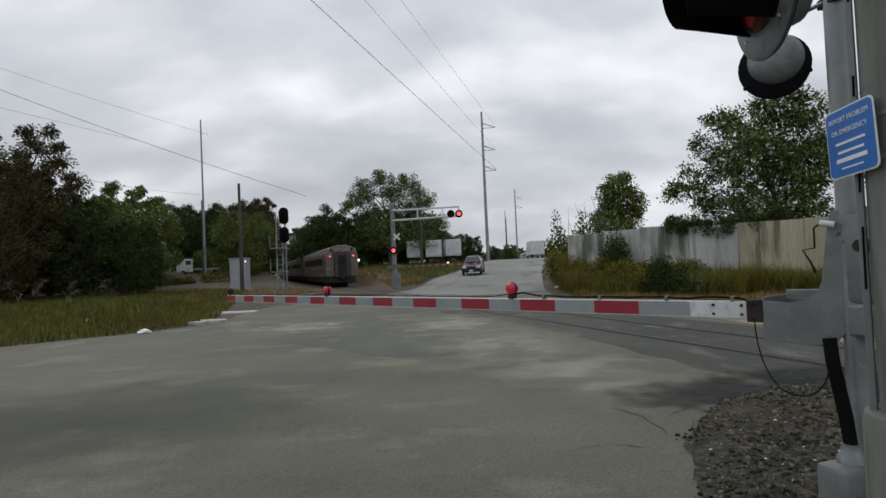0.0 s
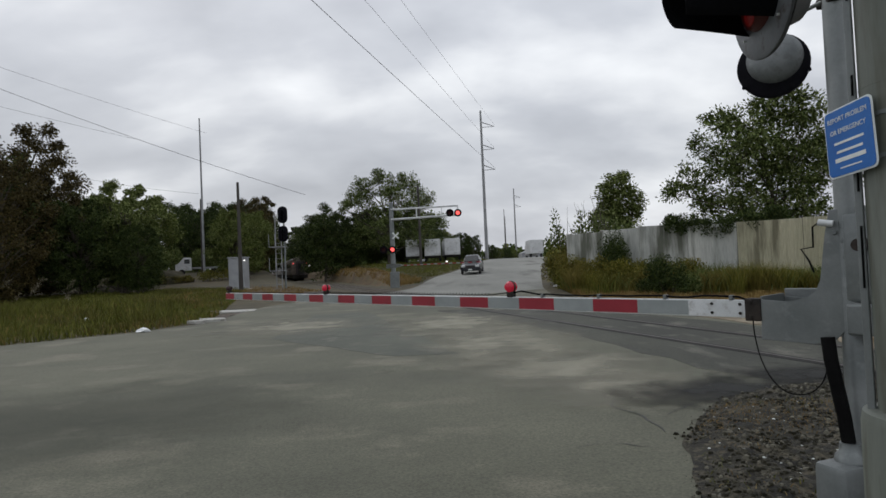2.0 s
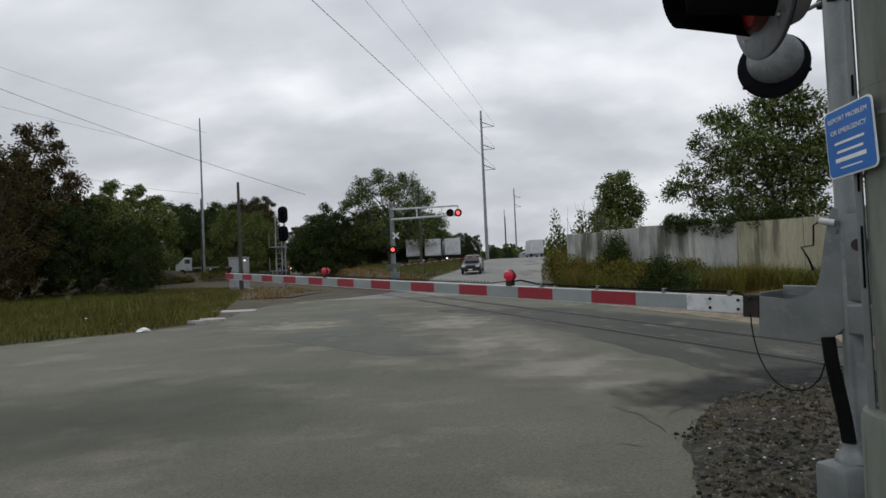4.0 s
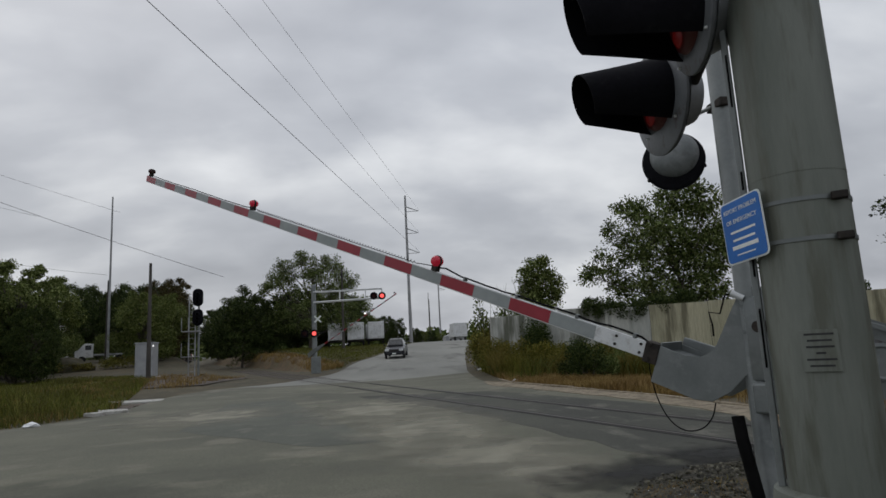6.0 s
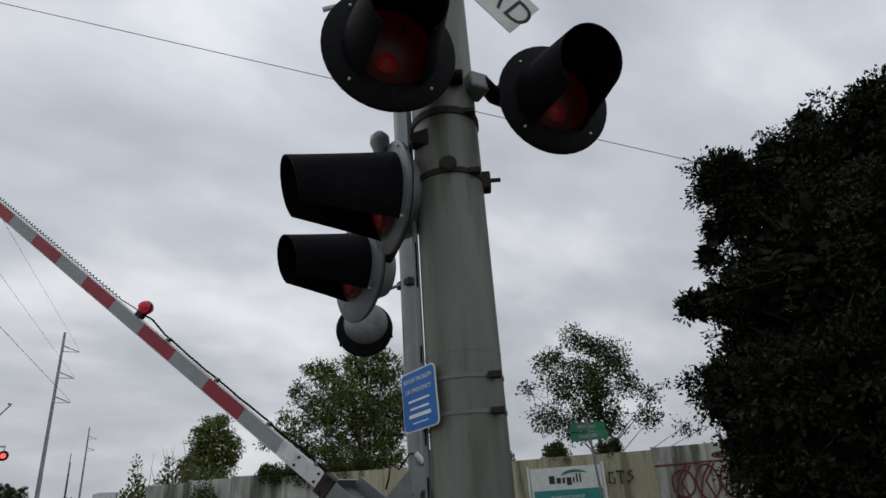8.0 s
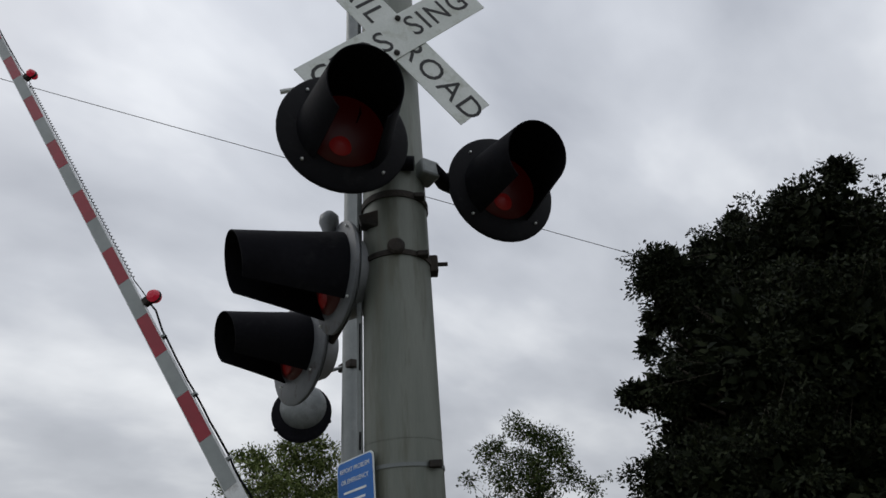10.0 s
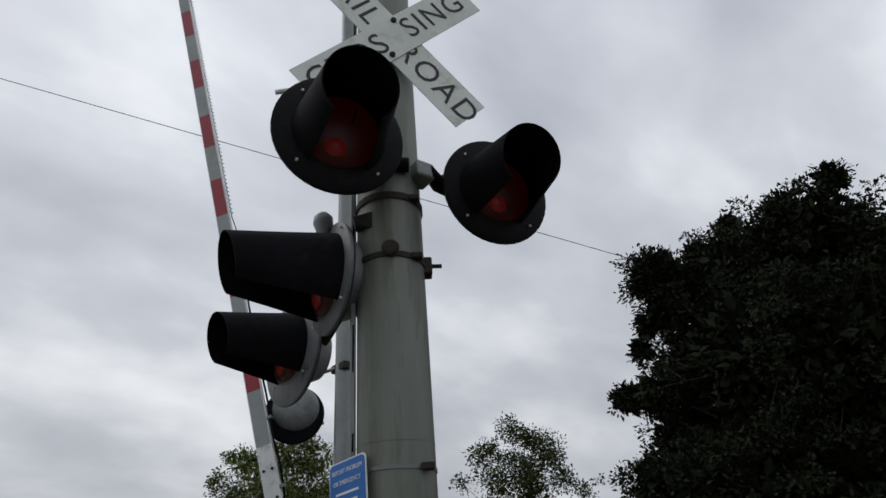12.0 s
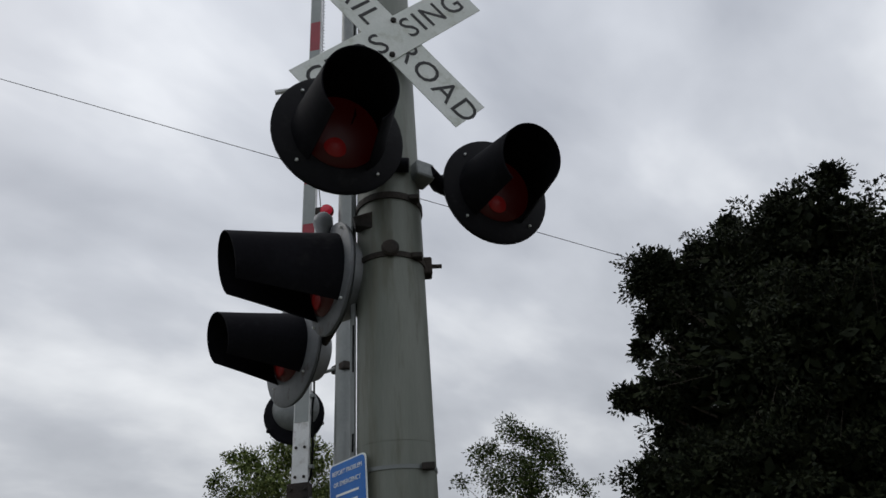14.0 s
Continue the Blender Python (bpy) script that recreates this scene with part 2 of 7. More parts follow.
M_DISCBACK = surf("faded_grey_paint", (0.17, 0.18, 0.19), (0.27, 0.28, 0.29), 5, 0.5, 0.2, 0.05, 60, grit=0.05)
M_RED = surf("red_reflective_sheeting", (0.26, 0.014, 0.026), (0.32, 0.020, 0.036), 4, 0.4, 0, 0.03, 120, grit=0.05)
M_WHITE = surf("grey_white_reflective_sheeting", (0.25, 0.275, 0.27), (0.31, 0.335, 0.33), 4, 0.4, 0, 0.03, 120, grit=0.05)
M_ALU = surf("white_aluminium", (0.62, 0.64, 0.64), (0.74, 0.75, 0.75), 6, 0.45, 0.1, 0.04, 80, (0.5, 0.5, 0.49), 0.2, grit=0.05)
M_CABLE = surf("black_cable", (0.004, 0.004, 0.004), (0.008, 0.008, 0.008), 10, 0.8, 0, 0.05, 80, spec=0.08)
M_LENS = glowing("red_glass_lens", (0.010, 0.0005, 0.0005), (1.0, 0.02, 0.02), 0.005, 0.5)
M_LENS_ON = glowing("lit_red_lens", (0.25, 0.005, 0.02), (1.0, 0.04, 0.09), 0.14)
M_BULB = glowing("red_bulb_glow", (0.03, 0.0015, 0.0015), (1.0, 0.03, 0.03), 0.030, 0.5)
M_WHITELAMP = glowing("lit_white_lamp", (0.9, 0.9, 0.9), (1.0, 0.95, 0.9), 1.6)
M_REDLAMP = glowing("lit_red_lamp", (0.6, 0.03, 0.03), (1.0, 0.12, 0.11), 1.5)
M_BELL = surf("grey_bell_dome", (0.16, 0.175, 0.18), (0.25, 0.265, 0.265), 8, 0.55, 0.2, 0.05, 60, (0.17, 0.18, 0.18), 0.3, grit=0.05)
M_BLUE = surf("blue_sign_face", (0.008, 0.11, 0.40), (0.014, 0.15, 0.50), 6, 0.45, 0, 0.02, 90, grit=0.05)
M_SIGNWHITE = surf("white_sign_sheeting", (0.66, 0.70, 0.66), (0.76, 0.79, 0.76), 4, 0.5, 0, 0.02, 90, (0.55, 0.58, 0.52), 0.2, grit=0.05)
M_INK = surf("black_sign_ink", (0.012, 0.012, 0.014), (0.03, 0.03, 0.03), 12, 0.6, 0, 0.0, 60)
M_TEAL = surf("teal_sign_face", (0.02, 0.20, 0.19), (0.03, 0.26, 0.24), 2, 0.5, 0, 0.02, 50)
M_GREENSIGN = surf("green_sign_face", (0.008, 0.16, 0.085), (0.014, 0.21, 0.11), 4, 0.5, 0, 0.02, 50)
M_WALLGREY = surf("stained_whitewashed_wall", (0.38, 0.39, 0.36), (0.55, 0.55, 0.50), 0.5, 0.9, 0, 0.2, 18, (0.13, 0.135, 0.105), 0.55, (1.3, 1.3, 0.14))
M_WALLBEIGE = surf("beige_ribbed_panel", (0.38, 0.36, 0.245), (0.50, 0.47, 0.33), 0.6, 0.75, 0, 0.12, 18, (0.20, 0.185, 0.12), 0.4, (1.3, 1.3, 0.14))
M_RUSTPAINT = surf("dark_red_spray_paint", (0.13, 0.035, 0.035), (0.19, 0.05, 0.05), 4, 0.8, 0, 0.0, 40)
M_BARK = surf("grey_brown_bark", (0.055, 0.045, 0.034), (0.11, 0.095, 0.075), 8, 0.95, 0, 0.6, 50, None, 0, (1, 1, 0.3))
M_POLE = surf("creosoted_pole", (0.045, 0.04, 0.035), (0.085, 0.078, 0.07), 2, 0.9, 0, 0.3, 40, None, 0, (1, 1, 0.2))
M_STEELPOLE = surf("weathered_steel_pole", (0.26, 0.265, 0.27), (0.36, 0.365, 0.365), 1, 0.7, 0.2, 0.05, 20)
M_COACH = surf("dull_stainless_coach", (0.12, 0.098, 0.08), (0.20, 0.17, 0.14), 0.8, 0.5, 0.25, 0.05, 14, (0.085, 0.06, 0.045), 0.4, (1, 0.2, 3))
M_COACHBAND = surf("dark_window_band", (0.03, 0.025, 0.03), (0.06, 0.045, 0.045), 2, 0.35, 0, 0.0, 20)
M_DARK = surf("dark_underframe", (0.012, 0.011, 0.01), (0.03, 0.026, 0.022), 3, 0.8, 0.2, 0.2, 30)
M_GLASS = surf("dark_window_glass", (0.012, 0.014, 0.016), (0.025, 0.028, 0.03), 3, 0.12, 0, 0.0, 20)
M_CARPAINT = surf("dark_car_paint", (0.012, 0.013, 0.016), (0.022, 0.024, 0.028), 2, 0.22, 0.2, 0.0, 40)
M_TYRE = surf("tyre_rubber", (0.012, 0.012, 0.012), (0.022, 0.022, 0.022), 8, 0.9, 0, 0.2, 60)
M_TRAILER = surf("white_trailer_panel", (0.56, 0.57, 0.57), (0.68, 0.69, 0.69), 0.8, 0.6, 0, 0.04, 20, (0.42, 0.42, 0.41), 0.3)
M_CABINET = surf("grey_cabinet_paint", (0.3, 0.31, 0.32), (0.37, 0.38, 0.39), 2, 0.5, 0.3, 0.04, 40, grit=0.05)
M_LEAF_DARK = leafy("dark_leaves", (0.013, 0.023, 0.006), (0.040, 0.062, 0.015), (0.098, 0.12, 0.035))
# near-black leaf colour: the crown's deep shade is put into it
M_LEAF_BLACK = leafy("shade_blackened_leaves", (0.006, 0.009, 0.0045), (0.013, 0.018, 0.008), (0.030, 0.037, 0.017))
M_LEAF_MID = leafy("green_leaves", (0.034, 0.052, 0.012), (0.10, 0.135, 0.036), (0.22, 0.25, 0.09))
M_LEAF_RUST = leafy("dark_russet_leaves", (0.022, 0.018, 0.006), (0.060, 0.048, 0.015), (0.12, 0.092, 0.032))
M_LEAF_PALE = leafy("pale_green_leaves", (0.045, 0.062, 0.014), (0.13, 0.165, 0.045), (0.25, 0.28, 0.10))
M_WEED = leafy("olive_weeds", (0.055, 0.060, 0.008), (0.145, 0.142, 0.022), (0.26, 0.225, 0.05), 0.6, (0.16, 0.115, 0.036))
M_GRASS = leafy("rank_grass", (0.040, 0.054, 0.007), (0.108, 0.122, 0.018), (0.195, 0.19, 0.042), 0.5, (0.075, 0.055, 0.020))
M_OLIVE = leafy("olive_shrub_leaves", (0.05, 0.055, 0.010), (0.145, 0.145, 0.026), (0.26, 0.235, 0.055), 0.4, (0.13, 0.09, 0.025))
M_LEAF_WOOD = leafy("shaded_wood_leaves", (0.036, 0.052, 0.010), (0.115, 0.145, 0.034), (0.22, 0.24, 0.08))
M_STRAW = leafy("dry_grass", (0.14, 0.09, 0.028), (0.24, 0.165, 0.055), (0.34, 0.25, 0.10), 0.5, (0.15, 0.082, 0.032))
M_PLUME = leafy("seed_plumes", (0.10, 0.09, 0.055), (0.17, 0.15, 0.10), (0.25, 0.22, 0.16))
M_STONE = leafy("mixed_gravel_stones", (0.016, 0.015, 0.009), (0.036, 0.033, 0.021), (0.19, 0.18, 0.14))


def stain(name, colour, amount, scale):
    """A thin ragged film that fades out towards its rim."""
    mt = surf(name, colour, tuple(c * 1.35 for c in colour), scale, 0.9, 0, 0.3, 50, None, 0, (1, 1, 1), "World")
    nt, ln = mt.node_tree.nodes, mt.node_tree.links
    co = nt.new("ShaderNodeTexCoord")
    ln_len = nt.new("ShaderNodeVectorMath"); ln_len.operation = "LENGTH"
    ln.new(co.outputs["Object"], ln_len.inputs[0])
    geo = nt.new("ShaderNodeNewGeometry")
    nz = nt.new("ShaderNodeTexNoise")
    nz.inputs["Scale"].default_value, nz.inputs["Detail"].default_value = scale, 7.0
    ln.new(geo.outputs["Position"], nz.inputs["Vector"])
    fall = nt.new("ShaderNodeMapRange")
    fall.inputs["From Min"].default_value, fall.inputs["From Max"].default_value = 0.15, 0.98
    fall.inputs["To Min"].default_value, fall.inputs["To Max"].default_value = 0.42, -0.32
    ln.new(ln_len.outputs["Value"], fall.inputs[0])
    add = nt.new("ShaderNodeMath"); add.operation = "ADD"
    ln.new(fall.outputs[0], add.inputs[0]); ln.new(nz.outputs["Fac"], add.inputs[1])
    alpha = nt.new("ShaderNodeMapRange")
    alpha.inputs["From Min"].default_value, alpha.inputs["From Max"].default_value = 0.30, 0.98
    alpha.inputs["To Min"].default_value, alpha.inputs["To Max"].default_value = 0.0, amount
    ln.new(add.outputs[0], alpha.inputs[0])
    ln.new(alpha.outputs[0], nt["Principled BSDF"].inputs["Alpha"])
    return mt


M_OILY = stain("oily_film", (0.007, 0.0075, 0.006), 1.0, 2.2)
# dark film: deeper asphalt tone with the view's corner falloff painted in
M_FALLOFF = stain("corner_falloff_film", (0.05, 0.053, 0.04), 0.35, 0.9)
M_DUST = stain("sandy_dust_film", (0.25, 0.238, 0.185), 0.8, 1.3)


# ---------------------------------------------------------------- land
def smooth(a, b, x):
    k = min(max((x - a) / (b - a), 0.0), 1.0)
    return k * k * (3 - 2 * k)


def track_x(y):
    """Centre line of the railway."""
    return 3.71 - 0.32 * (y - 15.9)


def ramp_z(y):
    return float(np.interp(y, (22, 35, 48, 58, 72, 86, 100, 140, 250), (0, 0.2, 0.45, 0.8, 1.45, 2.1, 2.3, 1.5, 0)))


def land_z(x, y):
    off = (x - track_x(y)) * 0.955
    return ramp_z(y) * smooth(2.6, 7.0, abs(off))


def road_left(y):
    return float(np.interp(y, (22, 27, 31, 36, 42, 48, 60, 72, 86, 120), (-8.2, -8.4, -7.0, -4.6, -3.0, -1.9, 0.8, 3.3, 6.0, 12.0)))


def road_right(y):
    return float(np.interp(y, (22, 24, 28, 33, 48, 60, 86, 120), (5.3, 4.8, 4.9, 5.3, 7.6, 9.6, 14.4, 20.5)))


def paved(x, y):
    if y < 15:
        return x < 6.8 and (x > -12 or y < 12)
    if y < 22:
        return -8.0 < x < 5.2
    return y < 118 and road_left(y) + 0.4 < x < road_right(y) - 0.4


def span(lo, hi, step, far):
    mid = np.arange(lo, hi + step, step)
    out = [step * 1.5]
    while sum(out) < far:
        out.append(out[-1] * 1.45)
    out = np.cumsum(out)
    return np.concatenate((lo - out[::-1], mid, mid[-1] + out))


def ground():
    xs, ys = span(-60, 45, 1.5, 3500), span(-25, 150, 1.5, 3500)
    bm = bmesh.new()
    grid = [[bm.verts.new((x, y, land_z(x, y) - (0.07 if paved(x, y) else 0.16 if y < 9.5 and abs(x - track_x(y)) < 3.2 else 0.0))) for x in xs] for y in ys]
    for a, b in zip(grid, grid[1:]):
        for i in range(len(xs) - 1):
            bm.faces.new((a[i], a[i + 1], b[i + 1], b[i]))
    solid("ground", bm, M_GROUND, "weedy brown soil with worn grass", "ground", kind="structure", smooth=True)


def flat_sheet(name, pts, z, material, label, category="road"):
    bm = bmesh.new()
    vs = [bm.verts.new((x, y, z)) for x, y in pts]
    low = [bm.verts.new((x, y, z - 0.06)) for x, y in pts]
    bm.faces.new(vs)
    for i in range(len(pts)):
        j = (i + 1) % len(pts)
        bm.faces.new((vs[j], vs[i], low[i], low[j]))
    return solid(name, bm, material, label, category, kind="structure")


def wobble(pts, step=0.35, amount=0.07, seed=1):
    """The outline with ragged edges."""
    rng, out = random.Random(seed), []
    for (x0, y0), (x1, y1) in zip(pts, pts[1:] + pts[:1]):
        n = max(1, min(60, int(math.hypot(x1 - x0, y1 - y0) / step)))
        for i in range(n):
            out.append((x0 + (x1 - x0) * i / n + rng.uniform(-amount, amount), y0 + (y1 - y0) * i / n + rng.uniform(-amount, amount)))
    return out


def verge_edge(y):
    """Ragged edge of the asphalt beside the gravel."""
    return float(np.interp(y, (-9, 2.6, 4.2, 5.4, 6.1, 6.8, 7.2, 7.5), (1.25, 1.50, 1.66, 2.05, 2.5, 3.0, 3.7, 4.6)))


def roads():
    flat_sheet("road", [(1.3, -24), (1.6, 4.0), (2.2, 5.4), (3.0, 6.7), (4.0, 7.1), (5.3, 7.7), (6.5, 8.9), (7.2, 11.8), (6.8, 16), (5.35, 22), (-8.2, 22), (-8.1, 20.8), (-9.3, 18.5), (-11.8, 16.1),
                        (-16, 14.8), (-30, 13), (-58, 11), (-58, -24)], 0.006, M_ASPHALT, "worn grey asphalt with pale sandy streaks")
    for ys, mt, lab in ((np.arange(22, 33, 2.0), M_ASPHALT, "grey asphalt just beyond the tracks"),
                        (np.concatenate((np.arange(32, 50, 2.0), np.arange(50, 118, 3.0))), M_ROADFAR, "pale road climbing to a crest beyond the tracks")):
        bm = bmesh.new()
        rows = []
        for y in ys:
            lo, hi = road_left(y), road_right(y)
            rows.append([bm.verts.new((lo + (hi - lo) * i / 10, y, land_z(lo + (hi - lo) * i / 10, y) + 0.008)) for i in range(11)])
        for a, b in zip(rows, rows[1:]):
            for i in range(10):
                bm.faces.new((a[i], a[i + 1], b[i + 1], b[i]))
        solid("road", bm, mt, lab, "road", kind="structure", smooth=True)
    # darker strip along the rails and an old trench patch
    flat_sheet("road", wobble([(6.6, 9.2), (7.1, 11.6), (6.3, 14.6), (4.2, 20.6), (-0.4, 21.9), (2.0, 15.4), (2.9, 12.0), (3.6, 8.6), (4.2, 7.4), (5.3, 7.9)], 0.8, 0.1, 3),
               0.010, M_PATCH, "dark newer asphalt along the rails")
    flat_sheet("road", wobble([(-4.31, 14.85), (-5.1, 26.67), (-3.87, 26.23), (0.21, 11.03), (-0.97, 11.04)], 0.5, 0.05, 5), 0.010, M_TRENCH, "dark asphalt repair patch in the road")
    for layer, (name, x, y, w, d, mt, lab) in enumerate((("road_dust", 1.7, 9.2, 2.1, 2.3, M_DUST, "pale sandy dust washed over the asphalt"),
                                      ("road_dust", 2.2, 7.5, 1.5, 1.2, M_DUST, "pale sandy dust washed over the asphalt"),
                                      ("road_dust", 1.1, 12.6, 2.2, 4.2, M_DUST, "pale sandy dust washed over the asphalt"),
                                      ("road_dust", 0.2, 17.0, 2.6, 4.4, M_DUST, "pale sandy dust washed over the asphalt"),
                                      ("road_dust", -4.4, 18.0, 3.0, 3.4, M_DUST, "pale sandy dust washed over the asphalt"),
                                      ("road_falloff", -4.6, 7.0, 4.2, 3.4, M_FALLOFF, "broad dark film, corner falloff painted over darker asphalt"),
                                      ("road_stain", 3.3, 7.15, 2.0, 1.05, M_OILY, "dark oily stain spreading beside the gravel"), ("road_stain", 4.6, 7.9, 1.5, 0.9, M_OILY, "dark oily stain spreading beside the gravel"))):
        bm = bmesh.new()
        bmesh.ops.create_grid(bm, x_segments=2, y_segments=2, size=1.0)
        solid(name, bm, mt, lab, "stain", kind="structure", m=Matrix.Translation((x, y, 0.0145 + 0.0012 * layer)) @ Matrix.Diagonal((w, d, 1, 1)))
    crack_rng = random.Random(21)
    for x, y, a, n in ((1.95, 5.6, 100, 14), (1.9, 5.2, 175, 9), (2.2, 6.2, 60, 12)):
        bm = bmesh.new()
        last = None
        for k in range(n):
            w = 0.006 + 0.006 * math.sin(math.pi * k / n)
            q = (bm.verts.new((x - w, y, 0.0105)), bm.verts.new((x + w, y, 0.0105)))
            if last:
                bm.faces.new((last[0], last[1], q[1], q[0]))
            last = q
            a += crack_rng.uniform(-28, 28)
            x, y = x + 0.11 * math.cos(radians(a)), y + 0.11 * math.sin(radians(a))
        solid("road_crack", bm, M_WET, "thin dark crack in the asphalt", "crack", "cracks", kind="structure")
    # gravel verge round the crossing equipment
    bm = bmesh.new()
    rows = []
    for y in np.concatenate((np.arange(-9, 1, 1.0), np.arange(1, 7.45, 0.06))):
        x0, x1 = verge_edge(y), min(5.3, track_x(y) - 1.2)
        row = []
        for i in range(61):
            x = x0 + (x1 - x0) * (i / 60) ** 1.3
            row.append(bm.verts.new((x + 0.07 * noise.noise((y * 2.4, 1, 3)) * (i == 0), y, verge_z(x, y))))
        rows.append(row)
    for a, b in zip(rows, rows[1:]):
        for i in range(60):
            bm.faces.new((a[i], a[i + 1], b[i + 1], b[i]))
    solid("pavement", bm, M_GRAVEL, "rough gravel and broken dirt verge", "verge", kind="structure")
    # pale sandy lip and kerb beyond the rails
    rng = random.Random(4)
    path = [(7.0, 9.4), (7.35, 12.0), (6.9, 15.8), (6.0, 19.6), (5.0, 23.6), (5.1, 27.5)]
    flat_sheet("pavement", wobble([(x - 0.35, y) for x, y in path] + [(x + 0.55, y + 0.1) for x, y in path[::-1]], 0.5, 0.09, 9), 0.02, M_SAND,
               "sandy strip along the road edge", "verge")
    kerb = tagged(new("kerb"), "low sand-coloured broken kerb beside the rails", "kerb", kind="structure")
    for (x0, y0), (x1, y1) in zip(path[1:], path[2:]):
        n = 3
        for i in range(n):
            a, b = Vector((x0 + (x1 - x0) * i / n, y0 + (y1 - y0) * i / n, 0)), Vector((x0 + (x1 - x0) * (i + 0.985) / n, y0 + (y1 - y0) * (i + 0.985) / n, 0))
            bm = bmesh.new()
            box(bm, 0, (b - a).length, -0.07, 0.07, -0.05, 0.07 + rng.uniform(-0.03, 0.01), 0.02,
                Matrix.Translation(a + Vector((0.62, 0.1, 0))) @ Matrix.Rotation(math.atan2(b.y - a.y, b.x - a.x), 4, "Z"))
            part("kerbstone", bm, M_SAND, kerb)
    flat_sheet("pavement", wobble([(-8.25, 21.6), (-8.35, 27), (-7.1, 31), (-8.2, 35.5), (-14.5, 35.5), (-12.0, 31), (-10.2, 27), (-8.7, 21.8)], 0.5, 0.15, 17), 0.03, M_BALLAST, "brown-grey stony dirt beside the track", "verge")
    # broken concrete slabs at the far verge
    for i, (x, y, w, d, a) in enumerate([(-8.78, 25.61, 2.1, 1.0, 40), (-8.26, 21.5, 0.9, 0.6, 20), (-8.56, 20.9, 0.5, 0.4, 60)]):
        bm = bmesh.new()
        prism(bm, [(-w / 2, -d / 2), (w * 0.46, -d * 0.4), (w / 2, d * 0.35), (w * 0.1, d / 2), (-w * 0.45, d * 0.4)], 0, 0.12, 0.015, pose(0, 0, 0, 90, 0, 0))
        solid("concrete_slab", bm, M_CONCRETE, "broken pale concrete slab lying at the verge", "slab", "slabs at the verge", m=pose(x, y, -0.02, 2, 2, a))


def railway():
    ang = math.atan2(1, -0.32)
    for side in (-0.75, 0.75):
        bm = bmesh.new()
        box(bm, -45, 330, -0.036, 0.036, -0.12, 0.026, 0.008)
        box(bm, -45, 330, -0.07, 0.07, -0.15, -0.12)
        mat4 = Matrix.Translation((track_x(15.9), 15.9, 0)) @ Matrix.Rotation(ang, 4, "Z") @ Matrix.Translation((0, side, 0))
        solid("rail", bm, M_RAIL, "worn steel rail set into the crossing", "rail", "rails", m=mat4)
        for k in (-1, 1):
            bm = bmesh.new()
            box(bm, -8.5, 14, -0.045, 0.045, -0.05, 0.016)
            solid("flangeway", bm, M_GROOVE, "dark rubber flangeway strip beside the rail", "flangeway", "flangeways", kind="structure",
                  m=mat4 @ Matrix.Translation((0, k * 0.083, 0)))
    # ballast bed outside the crossing
    rng = random.Random(11)
    for y0, y1, up, bed in ((-27, 7.3, 0.035, M_LITTER), (30, 300, 0.0, M_BALLAST)):
        bm = bmesh.new()
        rows = []
        for i in range(40):
            y = y0 + (y1 - y0) * i / 39
            rows.append([bm.verts.new((track_x(y) + o * 1.05, y, z + up + land_z(track_x(y) + o, y) + rng.uniform(-0.01, 0.01)))
                         for o, z in ((-3.0, -0.06), (-1.7, -0.01), (-0.8, -0.02), (0.8, -0.02), (1.7, -0.01), (3.0, -0.06))])
        for a, b in zip(rows, rows[1:]):
            for i in range(5):
                bm.faces.new((a[i], a[i + 1], b[i + 1], b[i]))
        solid("ballast", bm, bed, "dirt-choked rust-stained ballast bed under the track", "ballast", kind="structure")
    bm = bmesh.new()
    box(bm, -0.115, 0.115, -1.3, 1.3, -0.2, -0.004, 0.012)
    first = solid("railway_tie", bm, M_TIE, "old dark timber railway tie", "tie", "railway ties")
    first.matrix_world = Matrix.Translation((track_x(7.84), 7.84, 0.012)) @ Matrix.Rotation(ang, 4, "Z")
    for y in [7.84 - 0.56 * i for i in range(1, 32)] + [30.3 + 0.6 * i for i in range(70)]:
        copy_thing(first, Matrix.Translation((track_x(y), y, 0.012)) @ Matrix.Rotation(ang + rng.uniform(-0.02, 0.02), 4, "Z"))


def bank_z(x, y):
    """Top of the cut slope and its grass."""
    k = float(np.interp((x - track_x(y)) / 1.05, (2.4, 2.7, 3.1, 3.6, 4.1, 4.7, 5.5), (0.0, 0.3, 0.75, 1.0, 0.95, 0.6, 0.0)))
    return land_z(x, y) + k * smooth(50.5, 62, y) * (1.15 - 0.3 * smooth(90, 130, y)) - 0.05


def earth_bank():
    """The cut slope on the far side of the track."""
    bm, rows, rng = bmesh.new(), [], random.Random(5)
    for i in range(46):
        y = 50.5 + i * 2.0
        h = smooth(50.5, 62, y) * (1.15 - 0.3 * smooth(90, 130, y))
        row = []
        for j, (o, k) in enumerate(((2.4, 0.0), (2.7, 0.3), (3.1, 0.75), (3.6, 1.0), (4.1, 0.95), (4.7, 0.6), (5.5, 0.0))):
            x = track_x(y) + o * 1.05 + rng.uniform(-0.2, 0.2)
            row.append(bm.verts.new((x, y, land_z(x, y) + h * k * rng.uniform(0.85, 1.15) - 0.03)))
        rows.append(row)
    for a, b in zip(rows, rows[1:]):
        for j in range(6):
            bm.faces.new((a[j], a[j + 1], b[j + 1], b[j]))
    solid("earth_bank", bm, M_DIRT, "bare reddish-brown earth bank beside the track", "bank", kind="structure", smooth=True)


